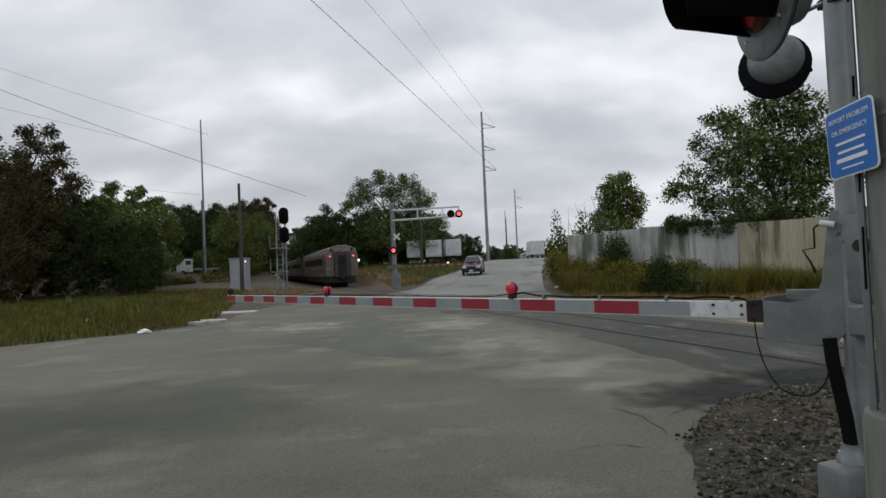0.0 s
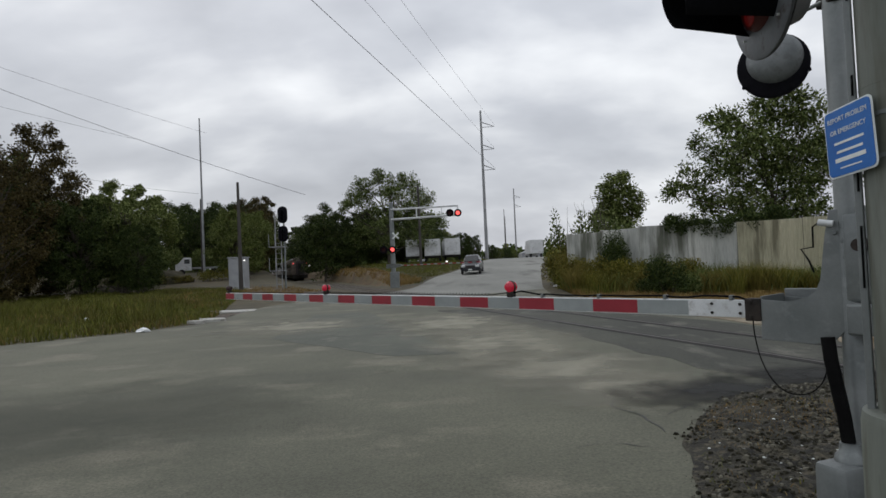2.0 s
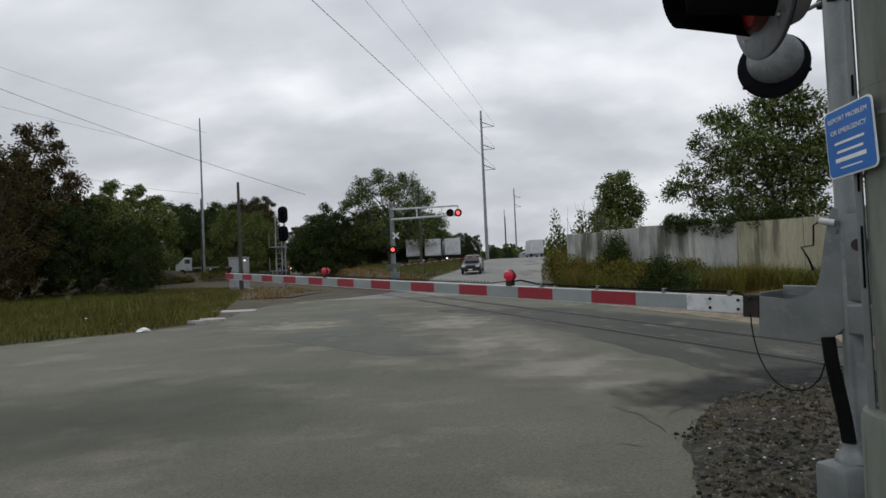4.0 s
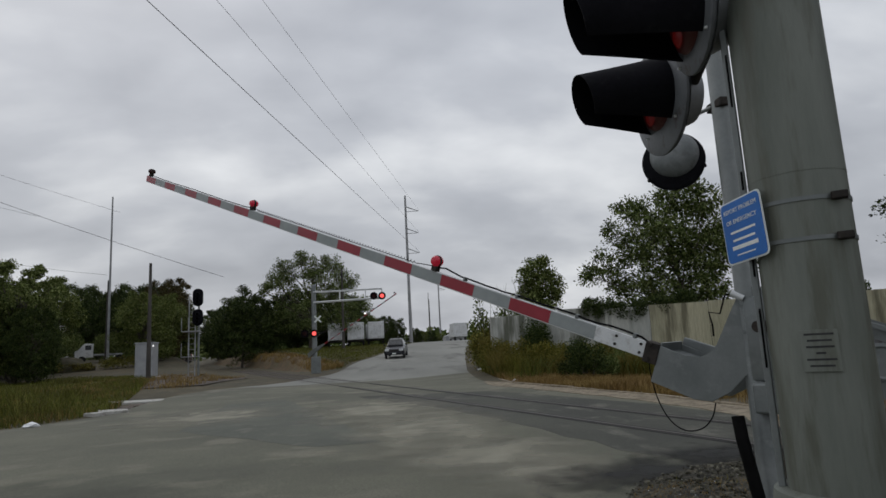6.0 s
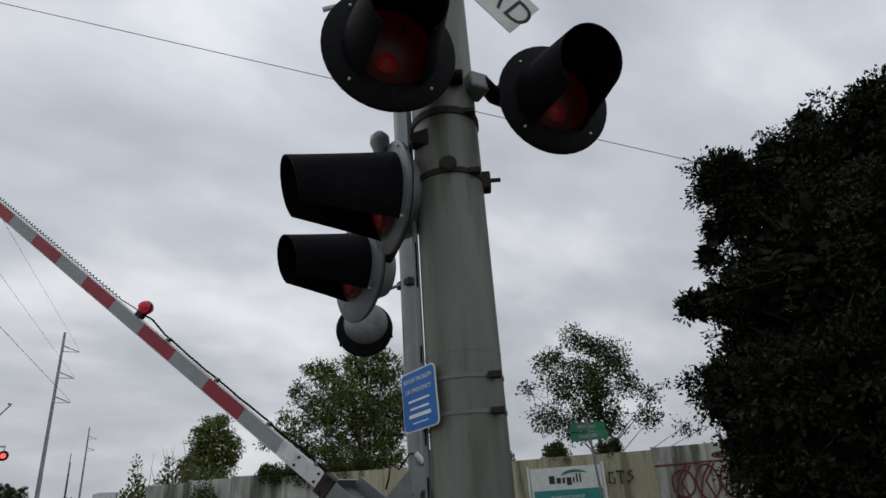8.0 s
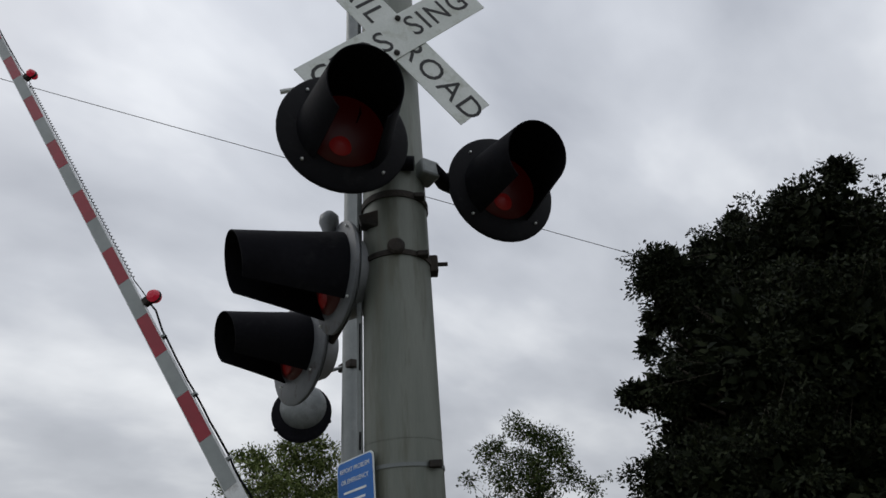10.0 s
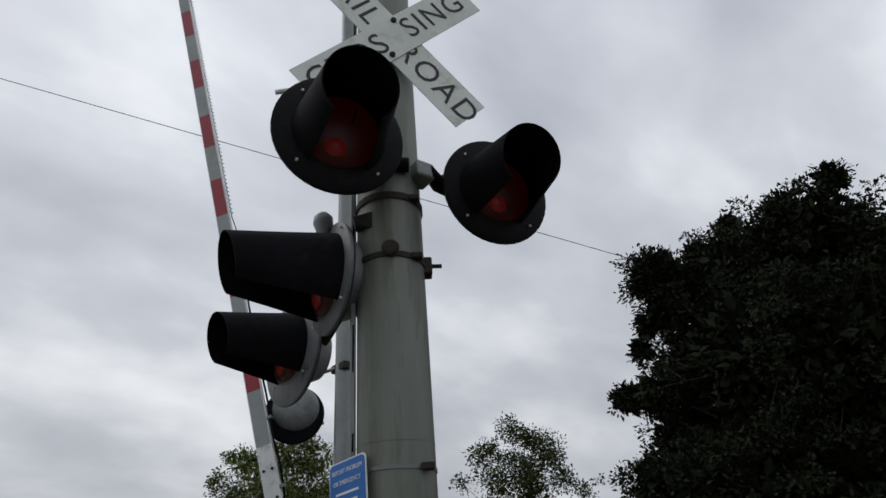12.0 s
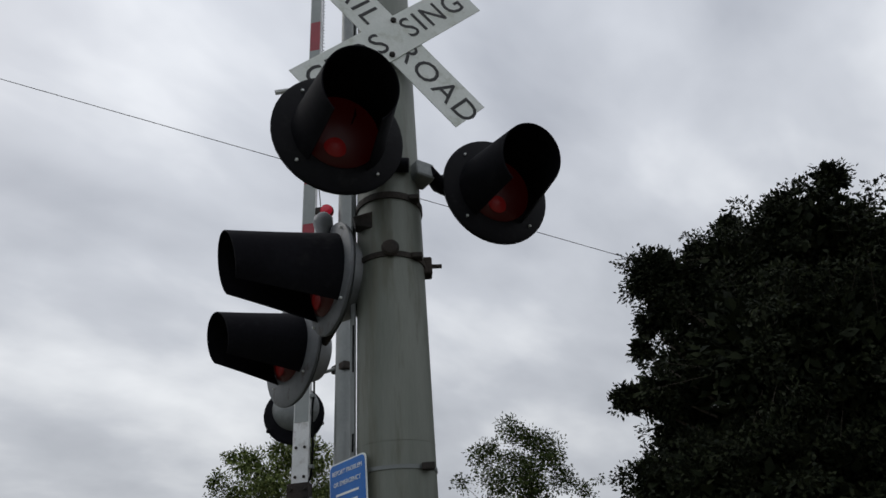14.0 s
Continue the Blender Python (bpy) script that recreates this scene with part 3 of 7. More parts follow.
# ---------------------------------------------------------------- crossing equipment
def letters(text, size, material, m, parent, depth=0.001, label="", align="CENTER", space=1.0):
    cu = bpy.data.curves.new("lettering", "FONT")
    cu.body, cu.size, cu.extrude, cu.align_x, cu.align_y, cu.space_character = text, size, depth, align, "CENTER", space
    cu.resolution_u = 3
    tmp = new("tmp", cu)
    me = bpy.data.meshes.new_from_object(tmp.evaluated_get(bpy.context.evaluated_depsgraph_get()))
    bpy.data.objects.remove(tmp)
    bpy.data.curves.remove(cu)
    me.materials.clear()
    me.materials.append(material)
    ob = new("lettering", me)
    ob.parent = parent
    ob.matrix_local = m
    return tagged(ob, label or "printed lettering " + text.lower())


def lamp_unit(parent, m, disc_r=0.255, length=0.31, wide=1.0, face=None, bore=0.182):
    """A flashing light: background disc, lens, long hood, housing. Local +z is where it shines, +y is up."""
    bm = bmesh.new()
    lathe(bm, [(disc_r - 0.012, -0.016), (disc_r, -0.006), (disc_r, 0.004), (disc_r - 0.01, 0.010), (0.15, 0.014), (0.02, 0.014)], 40, m)
    disc = part("background_disc", bm, face or M_DISC, parent, "round background disc, grey" if face else "black round background disc", True)
    bm = bmesh.new()
    lathe(bm, [(disc_r - 0.02, -0.020), (disc_r - 0.005, -0.0165)], 40, m)
    part("disc_rim", bm, M_DISCBACK, parent, "faded grey back of the disc", True)
    bm = bmesh.new()
    lathe(bm, [(0.05, -0.17), (0.13, -0.15), (0.165, -0.07), (0.17, -0.021)], 28, m)
    part("lamp_housing", bm, M_DISCBACK, parent, "grey rounded lamp housing", True)
    bm = bmesh.new()
    lathe(bm, [(0.155, 0.016), (0.15, 0.026), (0.12, 0.044), (0.07, 0.056), (0.0005, 0.060)], 28, m, caps=False)
    part("lens", bm, M_LENS, parent, "domed red glass lens", True)
    bm = bmesh.new()
    lathe(bm, [(0.045, 0.0), (0.03, 0.012), (0.0005, 0.017)], 18, m @ Matrix.Translation((-0.02, -0.085, 0.046)), caps=False)
    part("bulb_reflection", bm, M_BULB, parent, "dull red glow of the bulb low in the lens", True)
    # hood: a tapering tunnel, open along the bottom
    bm = bmesh.new()
    n, rows = 32, []
    for r_scale in (1.0, 0.965):
        for j in range(6):
            k = j / 5
            row = []
            for i in range(n + 1):
                a = radians(-52 + 284 * i / n)
                reach = length + 0.03 * math.sin(a)
                r = (bore - 0.047 * k) * r_scale * (1 - (1 - wide) * k)
                row.append(bm.verts.new((r * math.cos(a), r * math.sin(a), 0.012 + reach * k)))
            rows.append(row)
    for base in (0, 6):
        for j in range(5):
            for i in range(n):
                bm.faces.new((rows[base + j][i], rows[base + j][i + 1], rows[base + j + 1][i + 1], rows[base + j + 1][i]))
    for i in range(n):
        bm.faces.new((rows[5][i], rows[5][i + 1], rows[11][i + 1], rows[11][i]))
    for j in range(5):
        for i in (0, n):
            bm.faces.new((rows[j][i], rows[j + 1][i], rows[j + 7][i], rows[j + 6][i]))
    bmesh.ops.transform(bm, matrix=m, verts=bm.verts)
    part("hood", bm, M_BLACK, parent, "long black visor hood", True)
    for a in (45, 135, 225, 315):
        bm = bmesh.new()
        p = m @ Vector((0.215 * math.cos(radians(a)), 0.215 * math.sin(radians(a)), 0.012))
        q = m @ Vector((0.215 * math.cos(radians(a)), 0.215 * math.sin(radians(a)), 0.020))
        rod(bm, p, q, 0.006, 0.005, 8)
        part("bolt", bm, M_ALU, parent)
    return disc


def aim(x, y, z, dx, dy, dz=0.0):
    """Pose whose +z looks along (dx, dy, dz), +y up."""
    f = Vector((dx, dy, dz)).normalized()
    r = Vector((0, 0, 1)).cross(f).normalized()
    u = f.cross(r)
    return Matrix(((r.x, u.x, f.x, x), (r.y, u.y, f.y, y), (r.z, u.z, f.z, z), (0, 0, 0, 1)))


MX, MY, MR = 1.338, 1.683, 0.134


def signal_mast():
    mast = thing("crossing_signal_mast", Matrix.Identity(4), "tall weathered grey mast with red flashing crossing lights", "signal mast")
    I4 = Matrix.Translation((MX, MY, 0))
    bm = bmesh.new()
    lathe(bm, [(MR + 0.004, 0.0), (MR, 0.6), (MR, 2.4), (MR - 0.004, 5.6), (MR - 0.02, 5.66), (0.02, 5.7)], 48, I4)
    part("pole", bm, M_MAST, mast, "weathered grey-green aluminium pole", True)
    bm = bmesh.new()
    lathe(bm, [(0.24, 0.0), (0.24, 0.05), (0.185, 0.08), (0.178, 1.12), (0.172, 1.15), (0.14, 1.155)], 40, I4)
    part("base_collar", bm, M_MAST, mast, "grey sleeve round the foot of the mast", True)
    # slotted strut up the side of the pole
    to_eye = Vector((-MX, -MY, 0)).normalized()
    left = Vector((to_eye.y, -to_eye.x, 0))
    if left.x > 0:
        left = -left
    c = Vector((MX, MY, 0)) + left * (MR + 0.012)
    bm = bmesh.new()
    mrot = Matrix.Translation(c) @ Matrix.Rotation(math.atan2(left.y, left.x), 4, "Z")
    box(bm, -0.008, 0.012, -0.02, 0.02, 0.3, 5.5, 0.003, mrot)
    strut = part("strut_channel", bm, M_GALV, mast, "slotted galvanised strut channel")
    for k in range(14):
        bm = bmesh.new()
        cc = c + to_eye * 0.0215
        rod(bm, (cc.x + left.x * 0.001, cc.y + left.y * 0.001, 1.5 + 0.28 * k), (cc.x, cc.y, 1.56 + 0.28 * k + (0.12 if k % 3 == 0 else 0)), 0.0035, None, 6)
        part("slot", bm, M_CABLE, strut)
    # bands and clamps
    for z, r, h, mt in ((1.985, MR + 0.0035, 0.012, M_GALV), (1.868, MR + 0.0035, 0.012, M_GALV), (2.76, MR + 0.006, 0.022, M_CLAMP), (2.07, MR + 0.001, 0.004, M_MAST), (3.03, MR + 0.006, 0.03, M_CLAMP)):
        bm = bmesh.new()
        lathe(bm, [(r - 0.01, z - h / 2), (r, z - h / 2), (r, z + h / 2), (r - 0.01, z + h / 2)], 40, I4, caps=False)
        part("band", bm, mt, mast, "steel band clamped round the pole", True)
        if h > 0.01:
            a = -to_eye.cross(Vector((0, 0, 1))) * (MR + 0.012)
            for s in (0.6,):
                d = (to_eye * 0.75 - left * 0.66).normalized()
                p = Vector((MX, MY, z)) + d * (MR + 0.006)
                bm = bmesh.new()
                box(bm, -0.012, 0.03, -0.018, 0.018, -0.011, 0.011, 0.003, Matrix.Translation(p) @ Matrix.Rotation(math.atan2(-left.y, -left.x), 4, "Z"))
                part("band_buckle", bm, M_CLAMP, mast)
    # clamp ears at the upper side light
    d = -left
    for off, L in ((Vector((MX, MY, 2.77)) + d * MR, 0.07),):
        bm = bmesh.new()
        box(bm, -0.01, 0.03, -0.03, 0.03, -0.045, 0.03, 0.006, Matrix.Translation(off) @ Matrix.Rotation(math.atan2(d.y, d.x), 4, "Z"))
        rod(bm, off, off + d * L, 0.009, None, 8)
        part("clamp_ear", bm, M_CLAMP, mast)
    pk = Vector((MX, MY, 2.78)) + to_eye * (MR + 0.004)
    bm = bmesh.new()
    lathe(bm, [(0.034, 0), (0.034, 0.012), (0.026, 0.02), (0.004, 0.022)], 20, aim(pk.x, pk.y, pk.z, to_eye.x, to_eye.y))
    part("port_plug", bm, M_CLAMP, mast, "dark round port plug", True)
    br = Vector((MX, MY, 2.925)) + left * 0.085 + to_eye * 0.085
    bm = bmesh.new()
    prism(bm, [(-0.05, -0.02), (0.05, -0.045), (0.055, 0.03), (0.02, 0.045), (-0.06, 0.02)], -0.03, 0.03, 0.006, Matrix.Translation(br) @ Matrix.Rotation(math.atan2(-left.y, -left.x), 4, "Z"))
    part("rusty_bracket", bm, M_CLAMP, mast, "rust-eaten bracket beside the side light")
    # front pair of lights
    fx, fy = -0.126, -0.992
    hx, hy = -0.34, -0.94
    arm = bmesh.new()
    L, R_ = Vector((0.983, 1.527, 3.17)), Vector((1.747, 1.430, 3.17))
    back = Vector((-fx, -fy, 0))
    box(arm, -0.045, 0.045, -0.04, 0.04, -0.05, 0.05, 0.012, aim(1.40, 1.545, 3.175, fx, fy))
    part("junction_box", arm, M_GALV, mast, "grey square junction box")
    for P in (L, R_):
        bm = bmesh.new()
        inner = Vector((1.365, 1.51, 3.17)) + (P - Vector((1.365, 1.478, 3.17))).normalized() * 0.05
        rod(bm, inner, P + back * 0.08 + (inner - P) * 0.70 + Vector((0, 0, 0.015)), 0.030, 0.036, 14)
        rod(bm, P + back * 0.08 + (inner - P) * 0.72 + Vector((0, 0, 0.015)), P + back * 0.05 + Vector((0, 0, 0.06)), 0.036, 0.13, 16)
        part("light_arm", bm, M_BLACK, mast, "black tapered light arm", True)
        lamp_unit(mast, aim(P.x, P.y, P.z, hx, hy, -0.13))
    # side pair, facing the side street
    sx, sy = -0.967, 0.254
    U, V = Vector((1.170, 1.859, 2.757)), Vector((1.407, 2.570, 2.730))
    for P, reach, ax, ay in ((U, 0.39, -0.975, 0.22), (V, 0.36, -0.998, 0.05)):
        # side discs get a grey face, the front pair a black one
        lamp_unit(mast, aim(P.x, P.y, P.z - 0.01, ax, ay, -0.02), 0.23 if P is U else 0.275, reach, 0.86, M_DISCFACE, 0.184)
    bm = bmesh.new()
    rod(bm, U + Vector((0.14, -0.02, 0.04)), V + Vector((0.12, -0.04, 0.0)), 0.03, None, 12)
    rod(bm, (MX - 0.02, MY + 0.1, 2.79), (1.33, 1.86, 2.79), 0.045, None, 12)
    part("light_arm", bm, M_CLAMP, mast, "rusty clamp and crossarm", True)
    bm = bmesh.new()
    lathe(bm, [(0.022, -0.05), (0.03, 0), (0.042, 0.03), (0.04, 0.06), (0.02, 0.082)], 16, Matrix.Translation((1.135, 1.87, 2.965)))
    part("wire_cap", bm, M_DISCBACK, mast, "grey wire entrance cap", True)
    bm = bmesh.new()
    rod(bm, (0.95, 2.04, 3.76), (1.24, 1.80, 3.83), 0.012, None, 8)
    part("conduit", bm, M_ALU, mast, "pale bracket arm behind the lamp", True)
    # crossbuck
    cz = 3.90
    cb = part("crossbuck_bracket", box(bmesh.new(), -0.04, 0.04, -0.05, 0.05, -0.12, 0.0, 0.004, aim(1.29, 1.57, cz, -0.43, -0.90)), M_GALV, mast)
    for tilt, word, lift in ((-45, "RAILROAD", 0.0), (45, "CROSSING", 0.006)):
        mm = aim(1.268, 1.533, cz, -0.431, -0.902, -0.091) @ Matrix.Rotation(radians(-1.9), 4, "Z") @ Matrix.Translation((0, 0, lift)) @ Matrix.Rotation(radians(tilt), 4, "Z")
        bm = bmesh.new()
        box(bm, -0.53, 0.53, -0.1, 0.1, 0.0, 0.004, 0.0)
        bmesh.ops.transform(bm, matrix=mm, verts=bm.verts)
        blade = part("crossbuck_blade", bm, M_SIGNWHITE, mast, "white crossbuck blade lettered " + word.lower())
        half = 4
        for txt, xx in ((word[:half], -0.278 if tilt > 0 else -0.30), (word[half:], 0.278 if tilt > 0 else 0.302)):
            letters(txt, 0.163, M_INK, mm @ Matrix.Translation((xx, 0, 0.005)), blade, 0.0008, "black letters " + txt.lower(), space=1.14)
        for k in (-0.075, 0.075) if tilt > 0 else ():
            bm = bmesh.new()
            lathe(bm, [(0.014, 0.004), (0.014, 0.013), (0.005, 0.016)], 10, mm @ Matrix.Translation((k, k, 0)))
            part("bolt", bm, M_CLAMP, blade)
    # blue emergency notice
    mm = aim(1.185, 1.745, 1.932, -1.0, -0.015) @ Matrix.Rotation(radians(3.5), 4, "Z")
    bm = bmesh.new()
    prism(bm, rounded(0.102, 0.102, 0.018), -0.0015, 0.0015, 0, mm @ pose(0, 0, 0, -90, 0, 0) @ pose(0, 0, 0, 180, 0, 0))
    notice = part("emergency_notice", bm, M_SIGNWHITE, mast, "blue emergency notice with white lettering")
    bm = bmesh.new()
    prism(bm, rounded(0.097, 0.097, 0.016), -0.001, 0.001, 0, mm @ Matrix.Translation((0, 0, 0.0025)) @ pose(0, 0, 0, -90, 0, 0) @ pose(0, 0, 0, 180, 0, 0))
    part("notice_face", bm, M_BLUE, notice, "blue notice face")
    for txt, y in (("REPORT PROBLEM", 0.068), ("OR EMERGENCY", 0.032)):
        letters(txt, 0.0205, M_SIGNWHITE, mm @ Matrix.Translation((0, y, 0.0042)), notice, 0.0004)
    for y, w, h in ((-0.002, 0.062, 0.0035), (-0.028, 0.055, 0.0035), (-0.052, 0.064, 0.006), (-0.076, 0.045, 0.002)):
        bm = bmesh.new()
        box(bm, -w, w, y - h, y + h, 0.0036, 0.0044 + (0.0006 if h > 0.016 else 0), 0, mm)
        part("print_bar", bm, M_SIGNWHITE, notice)
    # small printed plate on the pole
    pp = Vector((MX, MY, 1.55)) + to_eye * (MR + 0.004)
    mm = aim(pp.x, pp.y, pp.z, to_eye.x, to_eye.y)
    bm = bmesh.new()
    box(bm, -0.046, 0.046, -0.058, 0.058, -0.004, 0.001, 0.001, mm)
    plate = part("printed_plate", bm, M_MAST, mast, "faded printed metal plate")
    for i, w in enumerate((0.036, 0.030, 0.034, 0.012, 0.036, 0.030)):
        bm = bmesh.new()
        box(bm, -w, w, 0.043 - 0.0175 * i, 0.0485 - 0.0175 * i, 0.0012, 0.0018, 0, mm)
        part("print_bar", bm, M_INK, plate)


def rounded(hx, hz, r, n=5):
    out = []
    for cx, cz, a0 in ((hx - r, hz - r, 0), (-hx + r, hz - r, 90), (-hx + r, -hz + r, 180), (hx - r, -hz + r, 270)):
        out += [(cx + r * math.cos(radians(a0 + 90 * i / n)), cz + r * math.sin(radians(a0 + 90 * i / n))) for i in range(n + 1)]
    return out


PX, PY, PZ, HEAD = 2.4285, 3.4677, 1.631, 129.9


def gate_post():
    post = thing("gate_mast", Matrix.Identity(4), "slim galvanised gate mast with bell and gate mechanism", "gate mast")
    gx, gy = 2.385, 3.56
    bm = bmesh.new()
    lathe(bm, [(0.08, 0.0), (0.08, 0.5), (0.0725, 0.52), (0.0725, 6.9), (0.03, 6.95)], 32, Matrix.Translation((gx, gy, 0)))
    part("pole", bm, M_GALV, post, "galvanised steel gate pole", True)
    base = Matrix.Translation((PX, PY, 0)) @ Matrix.Rotation(radians(HEAD), 4, "Z")
    bm = bmesh.new()
    box(bm, -0.34, 0.12, -0.22, 0.06, 1.30, 1.82, 0.03, base)
    part("mechanism_case", bm, M_GALV, post, "galvanised gate mechanism case", True)
    bm = bmesh.new()
    box(bm, -0.30, 0.10, -0.12, 0.13, 1.12, 1.30, 0.015, base)
    part("mechanism_base", bm, M_GALV, post, "dark mounting bracket")
    bm = bmesh.new()
    rod(bm, base @ Vector((0, -0.4, PZ)), base @ Vector((0, 0.2, PZ)), 0.035, None, 16)
    part("pivot_shaft", bm, M_CLAMP, post)
    # junction box with black hose
    bm = bmesh.new()
    box(bm, -0.13, 0.13, -0.10, 0.10, 0.0, 0.42, 0.03, Matrix.Translation((2.20, 3.44, 0)) @ Matrix.Rotation(radians(20), 4, "Z"))
    lathe(bm, [(0.085, 0.42), (0.08, 0.45), (0.06, 0.47), (0.055, 0.52)], 16, Matrix.Translation((2.24, 3.45, 0)))
    for k in (0.16, 0.30):
        rod(bm, (2.13, 3.335, k), (2.12, 3.315, k), 0.02, 0.016, 10)
    jb = part("junction_box", bm, M_GALV, post, "dented galvanised cable junction box", True)
    bm = bmesh.new()
    tube(bm, [Vector(p) for p in [(2.18, 3.50, 1.11), (2.185, 3.49, 0.98), (2.20, 3.475, 0.84), (2.225, 3.465, 0.66), (2.24, 3.46, 0.5), (2.245, 3.455, 0.42)]], 0.037, 14)
    part("hose", bm, M_CABLE, post, "thick black cable hose", True)
    # bell
    d = Vector((-0.50, -0.80, 0.10)).normalized()
    bc = Vector((2.2155, 3.9585, 2.835))
    big = Matrix.Scale(1.05, 4)
    bm = bmesh.new()
    lathe(bm, [(0.06, -0.15), (0.17, -0.12), (0.20, -0.04), (0.205, 0.0), (0.19, 0.012)], 32, aim(*bc, *d) @ big)
    bell = part("bell_case", bm, M_BLACK, post, "black bell case", True)
    bm = bmesh.new()
    lathe(bm, [(0.160, 0.012), (0.156, 0.03), (0.136, 0.062), (0.095, 0.09), (0.046, 0.104), (0.0006, 0.108)], 32, aim(*(bc + Vector((0.012, 0, 0.04))), *d) @ big, caps=False)
    part("bell_gong", bm, M_BELL, post, "grey domed bell gong", True)
    for a in (-20, 100, 215):
        bm = bmesh.new()
        mm = aim(*bc, *d) @ big
        p = mm @ Vector((0.205 * math.cos(radians(a)), 0.205 * math.sin(radians(a)), 0))
        rod(bm, p, p + d * 0.03, 0.012, 0.009, 8)
        part("bell_screw", bm, M_BLACK, post)
    bm = bmesh.new()
    tube(bm, [bc + Vector((0.03, 0.03, 0.17)), bc + Vector((0.03, -0.02, 0.27)), (2.26, 3.78, 3.085), (2.33, 3.58, 3.09)], 0.013, 10)
    part("bell_bracket", bm, M_GALV, post, "galvanised bell bracket", True)
    bm = bmesh.new()
    box(bm, -0.05, 0.05, -0.085, 0.085, -0.03, 0.03, 0.01, Matrix.Translation((gx - 0.02, gy, 3.09)))
    part("bracket_clamp", bm, M_CLAMP, post)


def gate_arm():
    """Origin at the pivot; x runs along the arm, z is up while it is down, +y is the road side."""
    arm = thing("crossing_gate_arm", pose(PX, PY, PZ, 0, 0, HEAD), "red and white striped crossing gate arm with red lamps", "gate arm")
    N0, HH = -0.384, 0.058
    bm = bmesh.new()
    box(bm, 0.68, 10.04, -0.016, 0.016, N0 - HH, N0 + HH, 0.004)
    part("arm_beam", bm, M_ALU, arm, "white aluminium arm beam")
    for k in range(22):
        u0 = 1.10 + 0.4064 * k
        bm = bmesh.new()
        box(bm, u0 + 0.001, u0 + 0.4054, -0.0185, 0.0185, N0 - HH + 0.008, N0 + HH - 0.008, 0.0)
        part("stripe", bm, M_RED if k % 2 else M_WHITE, arm, "red reflective stripe" if k % 2 else "grey-white reflective stripe")
    for u in (0.74, 0.93):
        for n in (N0 - 0.03, N0 + 0.03):
            bm = bmesh.new()
            rod(bm, (u, -0.024, n), (u, 0.024, n), 0.010, None, 10)
            part("bolt", bm, M_CLAMP, arm)
    # lamps
    for u, r in ((2.835, 0.049), (6.32, 0.042), (9.90, 0.038)):
        bm = bmesh.new()
        z = N0 + HH
        box(bm, u - 0.035, u + 0.035, -0.03, 0.03, z - 0.004, z + 0.055, 0.01)
        lamp = part("lamp_base", bm, M_CLAMP, arm, "dark lamp base")
        bm = bmesh.new()
        zc = z + 0.055 + r * 0.75
        for s in (-1, 1):
            lathe(bm, [(r * 1.08, 0), (r * 1.08, 0.02), (r, 0.03), (r * 0.7, 0.05), (0.0006, 0.058)], 24, aim(u, s * 0.002, zc, 0, s), caps=False)
        part("lamp_lens", bm, M_LENS_ON if u < 7 else M_LENS, lamp, "red lamp lens", True)
        bm = bmesh.new()
        lathe(bm, [(r * 1.12, -0.012), (r * 1.16, -0.006), (r * 1.16, 0.006), (r * 1.12, 0.012)], 24, aim(u, 0, zc, 0, 1))
        part("lamp_ring", bm, M_CLAMP, lamp, "", True)
    # wiring along the top edge
    z = N0 + HH + 0.008
    rng = random.Random(2)
    bm = bmesh.new()
    tube(bm, [(0.66, 0.01, z - 0.02), (0.75, 0.01, z + 0.012)] + [(0.9 + 0.1 * i, 0.008, z + 0.006 + rng.uniform(0, 0.012)) for i in range(17)] + [(2.7, 0.006, z + 0.045), (2.80, 0.0, z + 0.03)], 0.0075, 6)
    part("cable", bm, M_CABLE, arm)
    bm = bmesh.new()
    pts = [(2.87, 0.0, z + 0.03), (2.98, 0.0, z + 0.02), (3.1, 0.0, z + 0.006)]
    for i in range(420):
        a = i * math.tau / 6.5
        pts.append((3.12 + 3.08 * i / 419, 0.010 * math.cos(a), z + 0.012 + 0.010 * math.sin(a)))
    tube(bm, pts + [(6.27, 0, z + 0.02)], 0.0045, 4)
    part("coiled_cable", bm, M_CABLE, arm, "black coiled lamp cable")
    bm = bmesh.new()
    tube(bm, [(6.36, 0, z + 0.02)] + [(6.5 + 0.2 * i, 0.004, z + rng.uniform(0, 0.01)) for i in range(17)] + [(9.86, 0, z + 0.02)], 0.006, 5)
    part("cable", bm, M_CABLE, arm)
    for u in (1.28, 1.86, 2.45, 0.80):
        bm = bmesh.new()
        box(bm, u - 0.012, u + 0.012, -0.02, 0.02, z - 0.012, z + 0.022, 0.003)
        part("cable_clip", bm, M_GALV, arm)
    # shear bracket, side plates, tray and counterweights
    bm = bmesh.new()
    box(bm, 0.60, 0.70, -0.045, 0.045, N0 - 0.075, N0 + 0.07, 0.006)
    rod(bm, (0.665, -0.06, N0 + 0.05), (0.665, 0.06, N0 + 0.05), 0.014, None, 10)
    rod(bm, (0.665, -0.06, N0 - 0.05), (0.665, 0.06, N0 - 0.05), 0.014, None, 10)
    part("shear_bracket", bm, M_CLAMP, arm, "dark shear-pin bracket")
    outline = [(0.60, -0.32), (0.607, -0.575), (0.30, -0.585), (0.19, -0.555), (0.10, -0.46), (0.02, -0.28), (-0.3, -0.22), (-0.72, -0.21), (-1.10, -0.19),
               (-1.12, 0.14), (-0.5, 0.17), (0.02, 0.215), (0.185, 0.215), (0.215, 0.06), (0.248, -0.20), (0.275, -0.265), (0.33, -0.31), (0.43, -0.335)]
